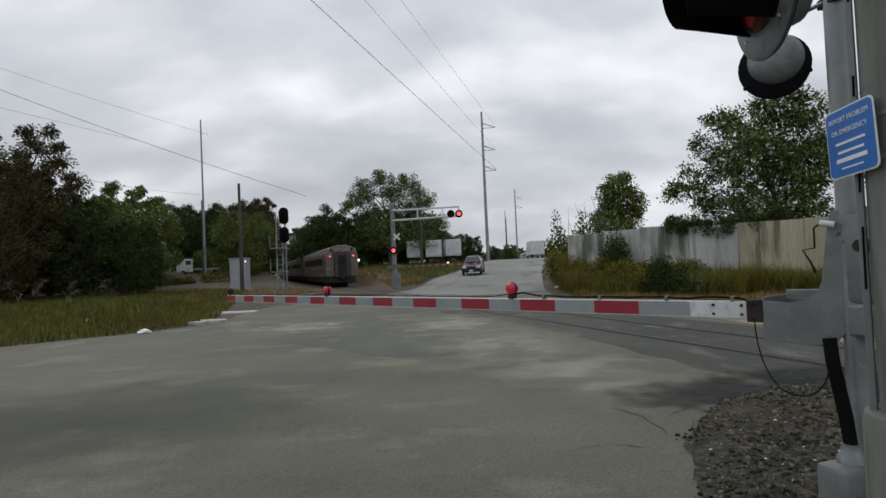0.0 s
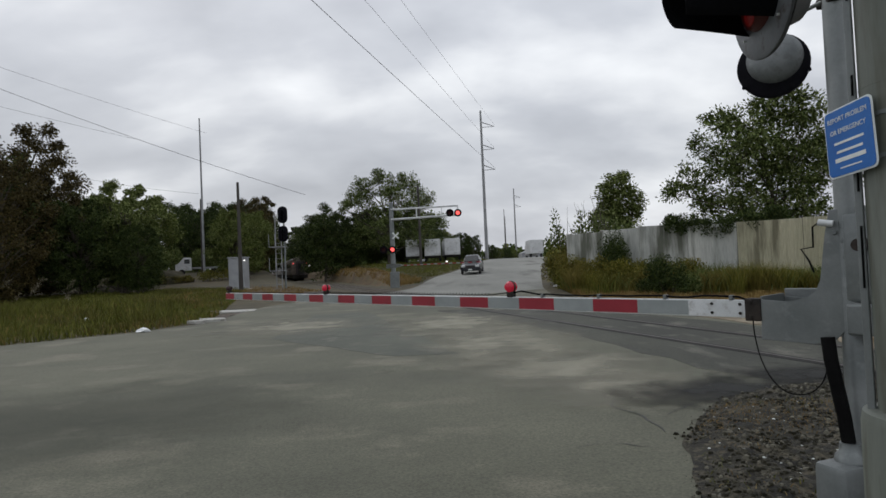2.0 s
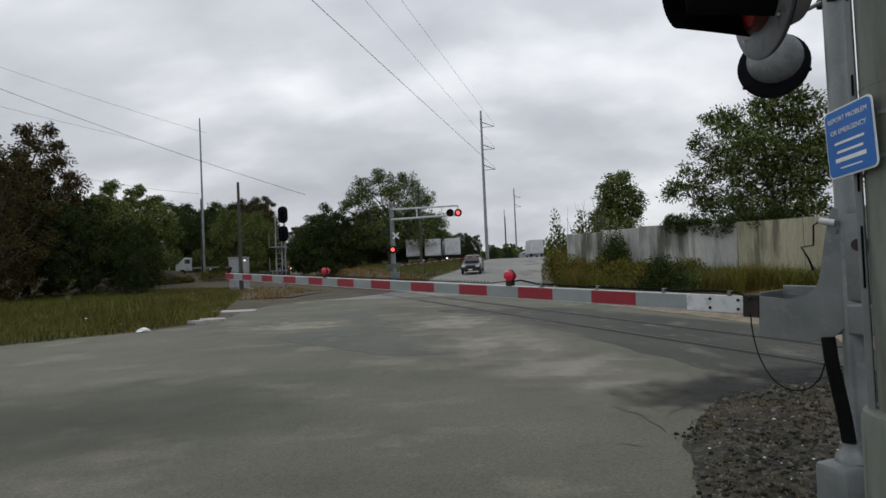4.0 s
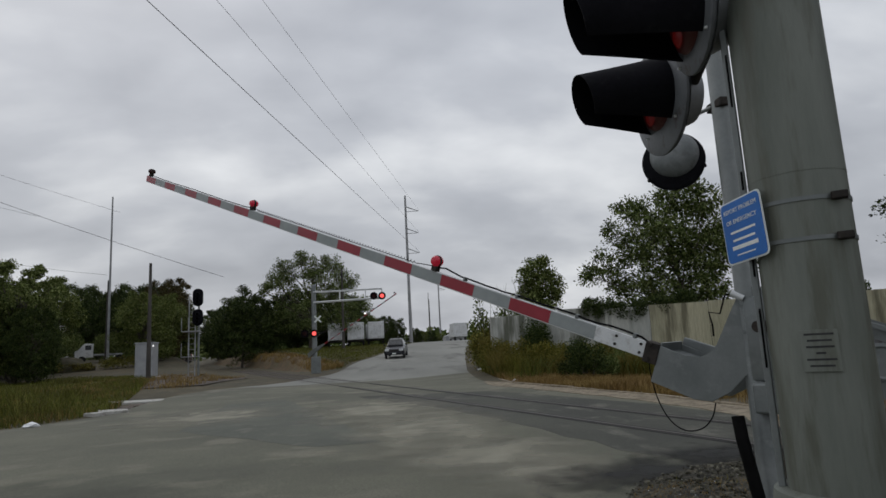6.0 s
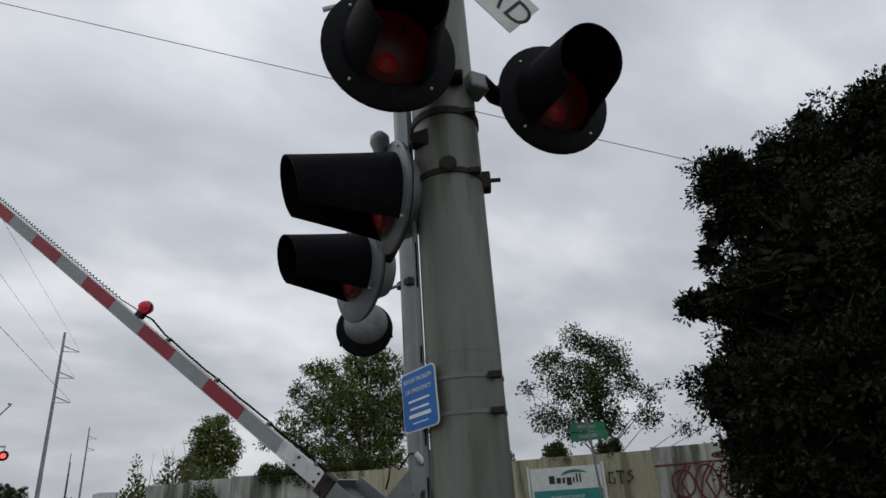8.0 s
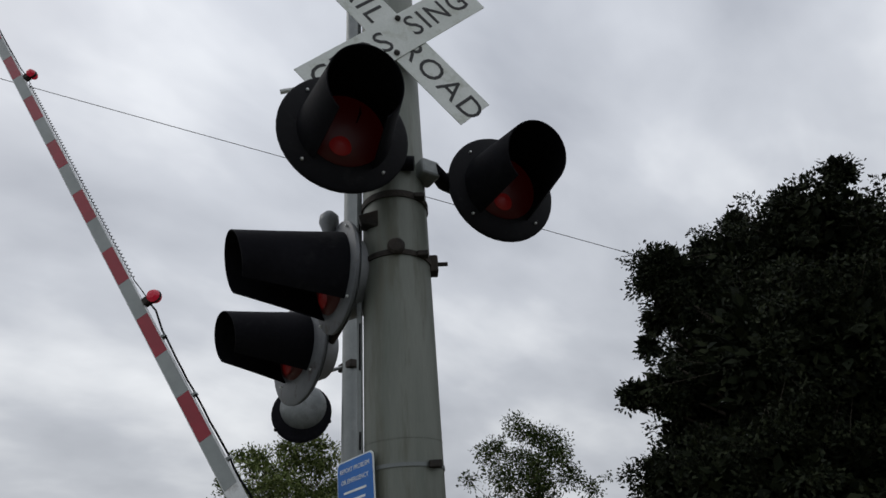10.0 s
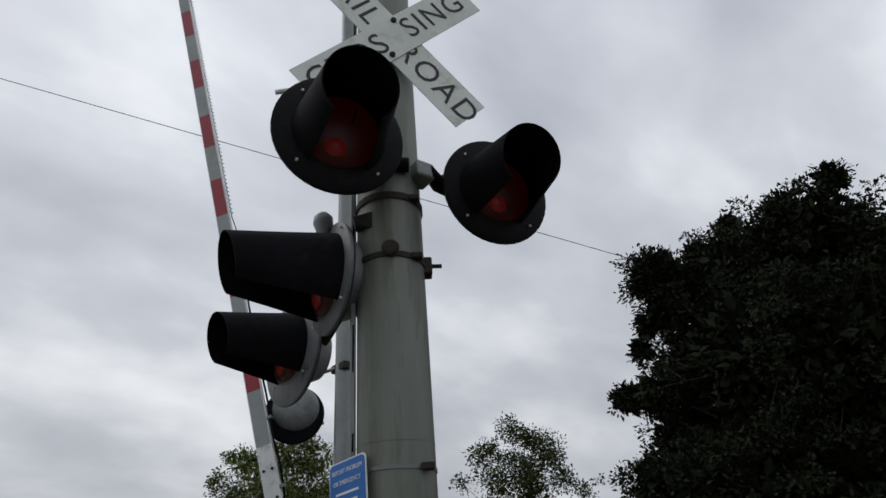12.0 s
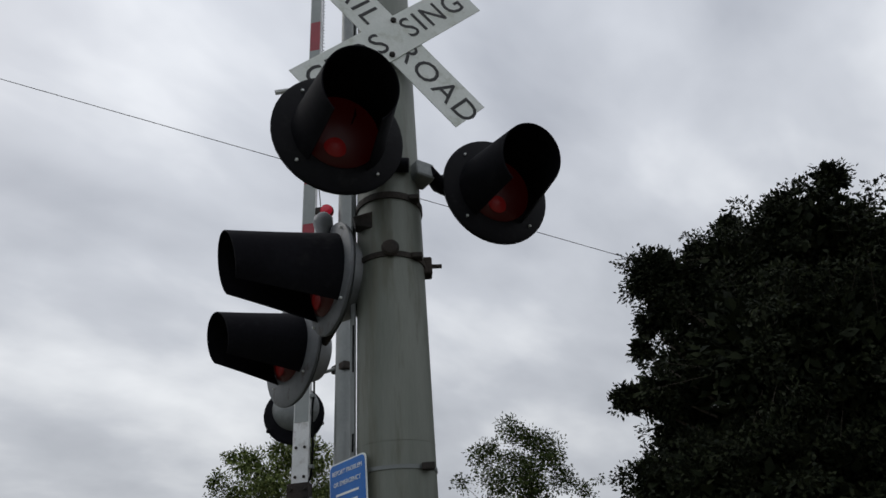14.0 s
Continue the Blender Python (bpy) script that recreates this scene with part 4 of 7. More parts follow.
    for y0, y1 in ((0.022, 0.034), (-0.34, -0.328)):
        bm = bmesh.new()
        prism(bm, outline, y0, y1, 0.003)
        plate = part("side_plate", bm, M_GALV, arm, "curved galvanised side plate")
        for u, n in ((0.10, 0.12), (0.12, 0.03), (0.11, -0.07), (0.16, 0.08), (0.05, 0.03), (-0.62, 0.05), (-0.95, 0.05), (-0.95, -0.1)):
            bm = bmesh.new()
            rod(bm, (u, y1, n), (u, y1 + 0.012, n), 0.016, 0.013, 8)
            part("bolt", bm, M_GALV, plate)
    bm = bmesh.new()
    box(bm, 0.40, 0.60, -0.326, 0.020, -0.375, -0.363, 0.0)
    box(bm, 0.40, 0.412, -0.326, 0.020, -0.50, -0.376)
    box(bm, 0.24, 0.40, -0.326, 0.020, -0.512, -0.50)
    box(bm, 0.595, 0.607, -0.326, 0.020, -0.57, -0.30)
    box(bm, 0.24, 0.60, -0.37, -0.341, -0.335, -0.27, 0.006)
    part("cross_tray", bm, M_GALV, arm, "folded galvanised cross tray")
    for i in range(3):
        bm = bmesh.new()
        box(bm, -1.08 + 0.16 * i, -0.94 + 0.16 * i, -0.326, 0.02, -0.17, 0.10, 0.012)
        part("counterweight", bm, M_CLAMP, arm, "dark iron counterweight")
    # a dark plate laid on the face paints the shade of a recess
    bm = bmesh.new()
    prism(bm, [(-0.28, 0.10), (-0.66, 0.085), (-0.74, -0.02), (-0.62, -0.13), (-0.28, -0.16)], 0.035, 0.040, 0.002)
    part("recess_shade", bm, M_DISCFACE, arm, "dark plate painting the shade inside the counterweight recess")
    for u, n, r in ((-0.60, -0.02, 0.105), (-0.42, -0.03, 0.07)):
        bm = bmesh.new()
        lathe(bm, [(r, 0.0), (r, 0.012), (r - 0.018, 0.018), (r - 0.03, 0.008), (0.02, 0.008)], 24, aim(u, 0.040, n, 0, 1))
        part("weight_ring", bm, M_GALV, arm, "round counterweight ring", True)
    bm = bmesh.new()
    prism(bm, [(0.0, 0.222), (-0.5, 0.176), (-1.11, 0.146), (-1.11, 0.120), (-0.5, 0.150), (0.0, 0.196)], 0.034, 0.075, 0.003)
    part("plate_flange", bm, M_GALV, arm, "bright folded flange along the plate")
    # latch wire on the plate
    bm = bmesh.new()
    rod(bm, (0.16, 0.05, 0.13), (0.235, 0.06, 0.145), 0.020, None, 12)
    part("latch_pin", bm, M_ALU, arm, "pale round latch pin", True)
    bm = bmesh.new()
    tube(bm, [(0.24, 0.05, 0.14), (0.27, 0.05, 0.12), (0.272, 0.05, 0.0), (0.34, 0.05, -0.01), (0.30, 0.05, -0.08), (0.275, 0.05, -0.15)], 0.006, 6)
    part("latch_wire", bm, M_CABLE, arm, "bent black latch wire")
    return arm


def cable_loop():
    """Slack cable from the arm's root down to the mast foot."""
    bm = bmesh.new()
    a = Matrix.Rotation(radians(HEAD), 3, "Z")
    pts = [a @ Vector(p) for p in [(0.66, 0.02, -0.44), (0.655, 0.02, -0.55), (0.62, 0.03, -0.70), (0.55, 0.04, -0.83), (0.45, 0.05, -0.895), (0.34, 0.05, -0.88), (0.27, 0.04, -0.81), (0.245, 0.02, -0.72)]]
    fine = []
    for i in range(len(pts) - 1):
        p0, p1, p2, p3 = pts[max(i - 1, 0)], pts[i], pts[i + 1], pts[min(i + 2, len(pts) - 1)]
        for k in range(5):
            s = k / 5
            fine.append(0.5 * (2 * p1 + (p2 - p0) * s + (2 * p0 - 5 * p1 + 4 * p2 - p3) * s * s + (3 * p1 - p0 - 3 * p2 + p3) * s ** 3))
    tube(bm, fine + [pts[-1]], 0.0042, 8)
    return solid("slack_cable", bm, M_CABLE, "slack black cable hanging from the gate arm", "cable", m=Matrix.Translation((PX, PY, PZ)), smooth=True)


# ---------------------------------------------------------------- plants
def leaf_cloud(name, pts, normals, size, material, seed, parent=None, ratio=0.5):
    """Many small folded leaves as one mesh."""
    rng = np.random.default_rng(seed)
    n = len(pts)
    d = normals + rng.normal(0, 0.55, (n, 3))
    d /= np.linalg.norm(d, axis=1)[:, None] + 1e-9
    s = np.cross(d, rng.normal(0, 1, (n, 3)))
    s /= np.linalg.norm(s, axis=1)[:, None] + 1e-9
    ln = size * rng.uniform(0.6, 1.35, (n, 1))
    up = np.cross(s, d)
    a, b = pts - d * ln * 0.5, pts + d * ln * 0.5
    w = s * ln * ratio * 0.5
    v = np.stack((a, pts + w + up * ln * 0.12, b, pts - w + up * ln * 0.12), axis=1).reshape(-1, 3)
    me = bpy.data.meshes.new(name)
    me.vertices.add(4 * n); me.loops.add(4 * n); me.polygons.add(n)
    me.vertices.foreach_set("co", v.astype(np.float32).ravel())
    me.loops.foreach_set("vertex_index", np.arange(4 * n, dtype=np.int32))
    me.polygons.foreach_set("loop_start", np.arange(0, 4 * n, 4, dtype=np.int32))
    me.polygons.foreach_set("loop_total", np.full(n, 4, dtype=np.int32))
    me.update(calc_edges=True)
    me.materials.append(material)
    ob = new(name, me)
    ob.parent = parent
    return ob


def tree(name, height, spread, leaves, size, material, seed, label, low=0.25, open_=0.0, m=None, clumps=34, group="", puff=(0.20, 0.38), full=0.6, shell=0.12, core=0, limb=0.36):
    """Tapered trunk, limbs and a crown of leaf clumps hung on twigs."""
    rng = np.random.default_rng(seed)
    t = thing(name, m if m is not None else Matrix.Identity(4), label, "tree", group)
    bm = bmesh.new()
    tr = 0.018 * height + 0.05
    lean = rng.normal(0, 0.03, 2) * height
    spine = [(lean[0] * k * k, lean[1] * k * k, height * 0.8 * k) for k in np.linspace(0, 1, 8)]
    tube(bm, spine, lambda k: tr * (1 - 0.85 * k), 9)
    part("trunk", bm, M_BARK, t, "grey-brown trunk", True)
    bm = bmesh.new()
    cents, rads = [], []
    for i in range(clumps):
        k = low + (0.98 - low) * ((i + rng.uniform(0, 1)) / clumps)
        a = i * 2.399 + rng.uniform(-0.4, 0.4)
        prof = math.sin(math.pi * min(max((k - low * 0.6) / (1.08 - low * 0.6), 0.0), 1.0)) ** full
        r = spread * prof * math.sqrt(rng.uniform(shell, 1.0))
        c = np.array((r * math.cos(a) + lean[0] * k, r * math.sin(a) + lean[1] * k, height * k))
        cents.append(c)
        rads.append(spread * rng.uniform(*puff) * (1 - 0.35 * (k > 0.85)))
        s = np.array(spine[min(7, int(7 * min(1, k * 0.75)))])
        mid = (s + c) / 2 + rng.normal(0, 0.05 * spread, 3)
        tube(bm, [s, mid, c], lambda q, tr=tr: tr * limb * (1 - 0.86 * q), 5)
    part("branchwork", bm, M_BARK, t, "branching limbs", True)
    per = leaves // clumps
    P, N = [], []
    for c, r in zip(cents, rads):
        d = rng.normal(0, 1, (per, 3)); d /= np.linalg.norm(d, axis=1)[:, None]
        q = rng.uniform(0, 1, (per, 1)) ** (0.42 + open_)
        twist = 1 + 0.45 * np.sin(5 * d[:, :1] + seed) * np.cos(4 * d[:, 1:2] - seed)
        P.append(c + d * q * r * twist * np.array((1.1, 1.1, 0.8)))
        N.append(d + np.array((0, 0, -0.25)))
    P, N = np.concatenate(P), np.concatenate(N)
    keep = P[:, 2] > 0.3
    leaf_cloud("crown", P[keep], N[keep], size, material, seed + 1, t)
    if core:
        d = rng.normal(0, 1, (core, 3)); d /= np.linalg.norm(d, axis=1)[:, None]
        q = d * rng.uniform(0.3, 1, (core, 1)) * np.array((spread * 0.86, spread * 0.86, height * 0.44)) + np.array((lean[0] * 0.4, lean[1] * 0.4, height * 0.47))
        leaf_cloud("inner_foliage", q[q[:, 2] > 0.3], d[q[:, 2] > 0.3], 0.5, material, seed + 2, t)
    return t


def lobed_tree(x, y, lobes, material, leaf, density, per, seed, label, puff=(0.25, 0.5), depth=0.5, core=0.0, trunk=0.2, twig=0.012):
    """Trunk, limbs and an uneven crown; lobes: (across, height, radius) of its masses of foliage."""
    rng = np.random.default_rng(seed)
    t = thing("tree", Matrix.Translation((x, y, land_z(x, y))) @ Matrix.Rotation(-math.atan2(x, y), 4, "Z"), label, "tree")
    big = max(q[2] for q in lobes)
    mid = sum(q[0] * q[2] for q in lobes) / sum(q[2] for q in lobes)
    top = max(q[1] for q in lobes)
    bm = bmesh.new()
    spine = [np.array((mid * (0.6 + 0.4 * k) + 0.12 * math.sin(4 * k + seed), 0.1 * math.sin(5 * k), top * 0.85 * k - 0.1)) for k in np.linspace(0, 1, 9)]
    tube(bm, spine, lambda k: trunk * (1 - 0.85 * k), 9)
    part("trunk", bm, M_BARK, t, "grey-brown trunk", True)
    bm = bmesh.new()
    P, N, C, D = [], [], [], []
    for u, z, r in lobes:
        c = np.array((u, rng.uniform(-depth, depth) * big, z))
        s = spine[int(8 * min(0.95, max(0.15, z / top * 0.72)))]
        tube(bm, [s, (s + c) / 2 + rng.normal(0, 0.1 * big, 3), c], lambda q: trunk * 0.34 * (1 - 0.8 * q), 5)
        for i in range(int(density * r * r) + 3):
            d = rng.normal(0, 1, 3); d /= np.linalg.norm(d)
            p = min(rng.uniform(*puff), 0.7 * r)
            e = c + d * (r - 0.5 * p) * rng.uniform(0.25, 1.0) ** 0.4 * (1 + 0.16 * rng.normal())
            tube(bm, [c + (e - c) * 0.25, (c + e) / 2 + rng.normal(0, 0.06 * r, 3), e + d * p * 0.4], lambda q: twig * (1 - 0.75 * q), 3)
            n = max(4, int(per * p * p))
            k = rng.normal(0, 1, (n, 3)); k /= np.linalg.norm(k, axis=1)[:, None]
            P.append(e + k * p * rng.uniform(0, 1, (n, 1)) ** 0.5 * np.array((1.1, 1.1, 0.75)))
            N.append(k + d * 0.5 + np.array((0, 0, -0.2)))
        if core:
            k = rng.normal(0, 1, (int(core * r ** 2), 3)); k /= np.linalg.norm(k, axis=1)[:, None]
            C.append(c + k * r * 0.74 * rng.uniform(0.2, 1, (len(k), 1)))
            D.append(k)
    part("branchwork", bm, M_BARK, t, "branching limbs and twigs", True)
    P, N = np.concatenate(P), np.concatenate(N)
    keep = P[:, 2] > 0.1
    leaf_cloud("crown", P[keep], N[keep], leaf, material, seed + 1, t)
    if core:
        C, D = np.concatenate(C), np.concatenate(D)
        leaf_cloud("inner_foliage", C[C[:, 2] > 0.2], D[C[:, 2] > 0.2], 0.4, material, seed + 2, t)
    return t


def bush(name, x, y, w, h, leaves, size, material, seed, label, category="bush", group="", d=None):
    rng = np.random.default_rng(seed)
    b = thing(name, Matrix.Translation((x, y, land_z(x, y))), label, category, group)
    bm = bmesh.new()
    P, N = [], []
    d = d or w
    for i in range(9):
        a = rng.uniform(0, math.tau)
        rr = math.sqrt(rng.uniform(0, 1)) * 0.62
        c = np.array((w * rr * math.cos(a), d * rr * math.sin(a), h * rng.uniform(0.35, 0.75) * (1 - 0.45 * rr)))
        tube(bm, [(c[0] * 0.3, c[1] * 0.3, -0.02), tuple(c * 0.6), tuple(c)], lambda q: 0.03 * (1 - 0.8 * q), 5)
        k = rng.normal(0, 1, (leaves // 9, 3)); k /= np.linalg.norm(k, axis=1)[:, None]
        P.append(c + k * (rng.uniform(0, 1, (len(k), 1)) ** 0.45) * np.array((w * 0.42, d * 0.42, h * 0.38)))
        N.append(k + np.array((0, 0, 0.4)))
    part("stems", bm, M_BARK, b)
    P, N = np.concatenate(P), np.concatenate(N)
    keep = P[:, 2] > 0.02
    leaf_cloud("foliage", P[keep], N[keep], size, material, seed + 1, b)
    return b


def blades(name, areas, material, height, width, seed, label, bend=0.4, patchy=0.35, lift=land_z):
    """Grass as thin bent blades; areas: (inside test, box, number)."""
    rng = np.random.default_rng(seed)
    base = []
    for test, (x0, x1, y0, y1), n in areas:
        x, y = rng.uniform(x0, x1, n), rng.uniform(y0, y1, n)
        for px, py in zip(x, y):
            if test(px, py) and noise.noise((px * 0.55, py * 0.55, seed)) > -patchy + rng.uniform(-0.3, 0.3):
                base.append((px, py, lift(px, py)))
    base = np.array(base)
    n = len(base)
    a = rng.uniform(0, math.tau, n)
    patch = np.array([0.75 + 0.6 * noise.noise((p[0] * 0.3, p[1] * 0.3, 3 + seed)) for p in base])
    h = height * rng.uniform(0.45, 1.15, n) * patch
    side = np.stack((np.cos(a), np.sin(a), 0 * a), 1) * (width * rng.uniform(0.6, 1.3, n))[:, None]
    b = rng.uniform(0, math.tau, n)
    out = np.stack((np.cos(b), np.sin(b), 0 * b), 1) * (h * bend * rng.uniform(0.2, 1.0, n))[:, None]
    up = np.stack((0 * h, 0 * h, h), 1)
    v = np.stack((base - side, base + side, base + out * 0.35 + up * 0.6 + side * 0.7, base + out * 0.35 + up * 0.6 - side * 0.7, base + out + up), 1).reshape(-1, 3)
    me = bpy.data.meshes.new(name)
    i = np.arange(n)[:, None] * 5
    loops = np.concatenate((i + np.array((0, 1, 2, 3)), i + np.array((3, 2, 4))), 1).ravel()
    starts = (np.arange(n)[:, None] * 7 + np.array((0, 4))).ravel()
    totals = np.tile((4, 3), n)
    me.vertices.add(5 * n); me.loops.add(7 * n); me.polygons.add(2 * n)
    me.vertices.foreach_set("co", v.astype(np.float32).ravel())
    me.loops.foreach_set("vertex_index", loops.astype(np.int32))
    me.polygons.foreach_set("loop_start", starts.astype(np.int32))
    me.polygons.foreach_set("loop_total", totals.astype(np.int32))
    me.update(calc_edges=True)
    me.materials.append(material)
    return tagged(new(name, me), label, "grass", kind="stuff")


def left_verge(x, y):
    edge = float(np.interp(x, (-58, -30, -16, -11.8, -9.3, -8.4), (11, 13, 14.8, 16.1, 18.5, 21.5)))
    return y > edge + 0.1 and x < -8.3 - max(0.0, y - 21.5) * 0.27 and x < track_x(y) - 3.4


def right_verge(x, y):
    lip = float(np.interp(y, (8, 12, 15.8, 19.6, 23.6, 27.5, 33, 48, 60, 86), (9.2, 8.1, 7.6, 6.7, 5.7, 5.7, 6.0, 8.2, 10.2, 15)))
    return x > lip and (y > 28 or x < 8 + (30 - y) * 1.55)


def near_right(x, y):
    return right_verge(x, y) and x < 13.5 + noise.noise((y, 4, 2)) and x + 0.45 * y < 25


def dry_right(x, y):
    return right_verge(x, y) and not near_right(x, y)


def far_bank(x, y):
    return track_x(y) + 4.6 < x < road_left(y) - 0.3


def plants():
    blades("grass", [(left_verge, (-38, -8.3, 13, 50), 150000)], M_GRASS, 0.34, 0.010, 21, "rank green and yellow grass on the verge", 1.1)
    blades("weeds", [(left_verge, (-40, -9.5, 16, 36), 42000)], M_GRASS, 0.75, 0.014, 22, "tall weeds at the back of the verge", 0.8, -0.1)
    blades("dry_grass", [(left_verge, (-30, -8.3, 14, 32), 16000), (right_verge, (5.5, 18, 9, 34), 26000)], M_STRAW, 0.34, 0.010, 23, "straw-coloured dry grass", 0.5, 0.1)
    blades("grass", [(near_right, (5.5, 15, 26, 34), 5000), (right_verge, (6, 20, 33, 80), 26000)], M_GRASS, 0.4, 0.013, 24, "rough weeds along the fence foot", 0.9)
    blades("grass", [(far_bank, (-14, 8, 40, 92), 50000)], M_GRASS, 0.25, 0.02, 25, "mown green grass bank", 0.5, 0.6)
    blades("weeds", [(near_right, (5.8, 15, 25, 34), 6000)], M_GRASS, 0.8, 0.016, 26, "tall yellow-green weeds before the fence", 0.8, 0.1)
    blades("dry_grass", [(near_right, (5.6, 15, 14, 30), 60000)], M_STRAW, 0.30, 0.011, 27, "straw-coloured dry grass on the slope", 0.9, 0.3)
    blades("dry_grass", [(dry_right, (7, 30, 8, 28), 70000)], M_STRAW, 0.13, 0.010, 29, "short golden dry grass before the fence", 0.8, 0.25)
    blades("dry_grass", [(lambda x, y: x < -9.0 and x < track_x(y) - 2.6, (-18, -8.6, 32, 48), 9000)], M_STRAW, 0.3, 0.014, 36, "tufts of dry grass on the stony pad", 0.9, -0.05, lambda x, y: land_z(x, y) + 0.04)
    blades("dry_grass", [(lambda x, y: x > track_x(y) + 0.95 and x > 6.9, (6.9, 16, 0, 10.5), 42000)], M_STRAW, 0.12, 0.008, 37, "matted dry grass and leaf litter beyond the rail", 1.4, 0.3)
    blades("weeds", [(lambda x, y: x > track_x(y) + 0.95 and x > 6.9, (6.9, 16, 0, 10.5), 9000)], M_GRASS, 0.16, 0.009, 38, "scattered green weeds beyond the rail", 1.0, 0.0)
    blades("dry_grass", [(lambda x, y: 3.0 < (x - track_x(y)) * 0.955 < 6.2, (-32, -2, 50, 100), 120000)], M_STRAW, 0.38, 0.022, 28, "dry yellow grass along the bank", 0.7, 0.35, bank_z)
    def by_fence(x, y):
        return right_verge(x, y) and y > np.interp(x, (5.5, 8.0, 9.6, 18), (27.6, 26.0, 23.4, 21.0)) + 0.8 * noise.noise((x, y, 1)) and y < np.interp(x, (5.5, 6.4, 9.3, 13.4, 18.2), (31.2, 30.9, 28.3, 27.2, 25.0))

    blades("weeds", [(by_fence, (5.6, 18, 20, 31), 90000)], M_WEED, 1.15, 0.012, 34, "tall olive weeds before the wall", 0.7, 0.5)
    blades("weeds", [(by_fence, (5.6, 18, 20, 31), 16000)], M_LEAF_MID, 1.1, 0.022, 35, "broad green weeds before the wall", 0.9, 0.05)
    # feathery seed heads above the weeds
    rng = np.random.default_rng(8)
    P, N = [], []
    for i in range(15):
        x, y = rng.uniform(-27, -15), rng.uniform(24, 34)
        h = rng.uniform(0.8, 1.5)
        k = 34
        q = rng.uniform(0, 1, k)
        P.append(np.stack((x + rng.normal(0, 0.08, k) + 0.3 * q, y + rng.normal(0, 0.05, k), h + 0.42 * q), 1))
        N.append(np.tile((0.3, 0, 1.0), (k, 1)))
    tagged(leaf_cloud("seed_plumes", np.concatenate(P), np.concatenate(N), 0.10, M_PLUME, 9, None, 0.3), "pale feathery seed plumes above the weeds", "grass", kind="stuff")

    # left wood
    protos = [tree("tree", 10.5, 4.2, 34000, 0.22, M_LEAF_DARK, 31, "dark green broadleaf tree at the wood edge", 0.12, m=Matrix.Translation((-33, 44, 0.3)), clumps=70, group="wood", puff=(0.15, 0.32)),
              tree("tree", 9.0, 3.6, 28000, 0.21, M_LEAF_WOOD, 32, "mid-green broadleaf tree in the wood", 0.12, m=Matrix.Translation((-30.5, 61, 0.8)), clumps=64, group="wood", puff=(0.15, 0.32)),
              tree("tree", 13.4, 4.6, 30000, 0.22, M_LEAF_RUST, 33, "tall dark tree with a thinning russet crown", 0.04, 0.15, m=Matrix.Translation((-33, 47, 0.5)), clumps=64, group="wood", puff=(0.15, 0.32))]
    spots = [(-29.5, 40, 2, 0.72), (-37, 41, 2, 0.9), (-27.5, 46, 0, 0.7), (-23.2, 46, 0, 0.5), (-34, 52, 2, 0.8), (-29.5, 55, 1, 0.78),
             (-36, 62, 1, 1.05), (-40, 70, 0, 0.9), (-36.5, 73, 1, 0.85), (-42, 76, 0, 0.95), (-22.6, 66, 1, 0.80), (-23.8, 74, 1, 0.85), (-24.8, 80, 2, 0.75),
             (-28.5, 84, 1, 0.95), (-28.3, 90, 0, 0.95), (-33, 92, 0, 1.0), (-30.5, 98, 1, 0.95), (-34.5, 108, 0, 1.1), (-39, 118, 1, 1.1), (-44, 100, 0, 1.1),
             (-38, 93, 0, 0.92), (-42, 98, 1, 0.95), (-36, 101, 1, 0.9), (-40, 106, 0, 1.0), (-45, 110, 1, 1.0),
             (-46, 84, 1, 1.1), (-46, 66, 0, 1.1), (-44, 52, 1, 1.0), (-49, 44, 2, 1.0), (-52, 58, 0, 1.2), (-46, 132, 0, 1.2), (-52, 150, 1, 1.2), (-60, 170, 0, 1.3),
             (-41, 36, 0, 0.9), (-47, 33, 1, 0.9)]
    # trees right of the track
    spots += [(-13.5, 90, 0, 0.75), (-10.5, 96, 0, 0.85), (-6.5, 99, 0, 0.82), (-2.8, 101, 0, 0.78), (-17.5, 104, 0, 0.75), (-38.5, 130, 1, 1.1), (-41, 140, 0, 1.25), (-21.5, 116, 1, 0.9),
              (-13, 110, 0, 0.7), (-26, 134, 0, 1.2), (-33, 155, 1, 1.3), (-40, 178, 0, 1.3), (3.6, 128, 0, 0.62), (6.2, 130, 0, 0.58), (0, 118, 1, 0.75), (12.6, 142, 1, 0.42), (15.6, 150, 0, 0.38), (18.2, 158, 1, 0.40), (10.5, 136, 0, 0.4), (-9, 120, 0, 0.7), (-30, 140, 0, 1.1), (-37, 160, 0, 1.2), (-128, 452, 1, 1.7), (-134, 455, 0, 1.9), (-141, 450, 1, 1.8), (-148, 456, 0, 1.8), (-118, 455, 0, 1.8)]
    for i, (x, y, k, s) in enumerate(spots):
        copy_thing(protos[k], Matrix.Translation((x, y, land_z(x, y) - 0.1)) @ Matrix.Rotation(i * 1.7, 4, "Z") @ Matrix.Scale(s, 4))
    # tall pale thin-crowned tree behind the far crossing mast
    tree("tree", 9.1, 2.8, 26000, 0.18, M_LEAF_PALE, 43, "pale green rounded tree at the wood edge", 0.12, 0.15, Matrix.Translation((-25.0, 47.6, 0.3)), 60, puff=(0.16, 0.34))
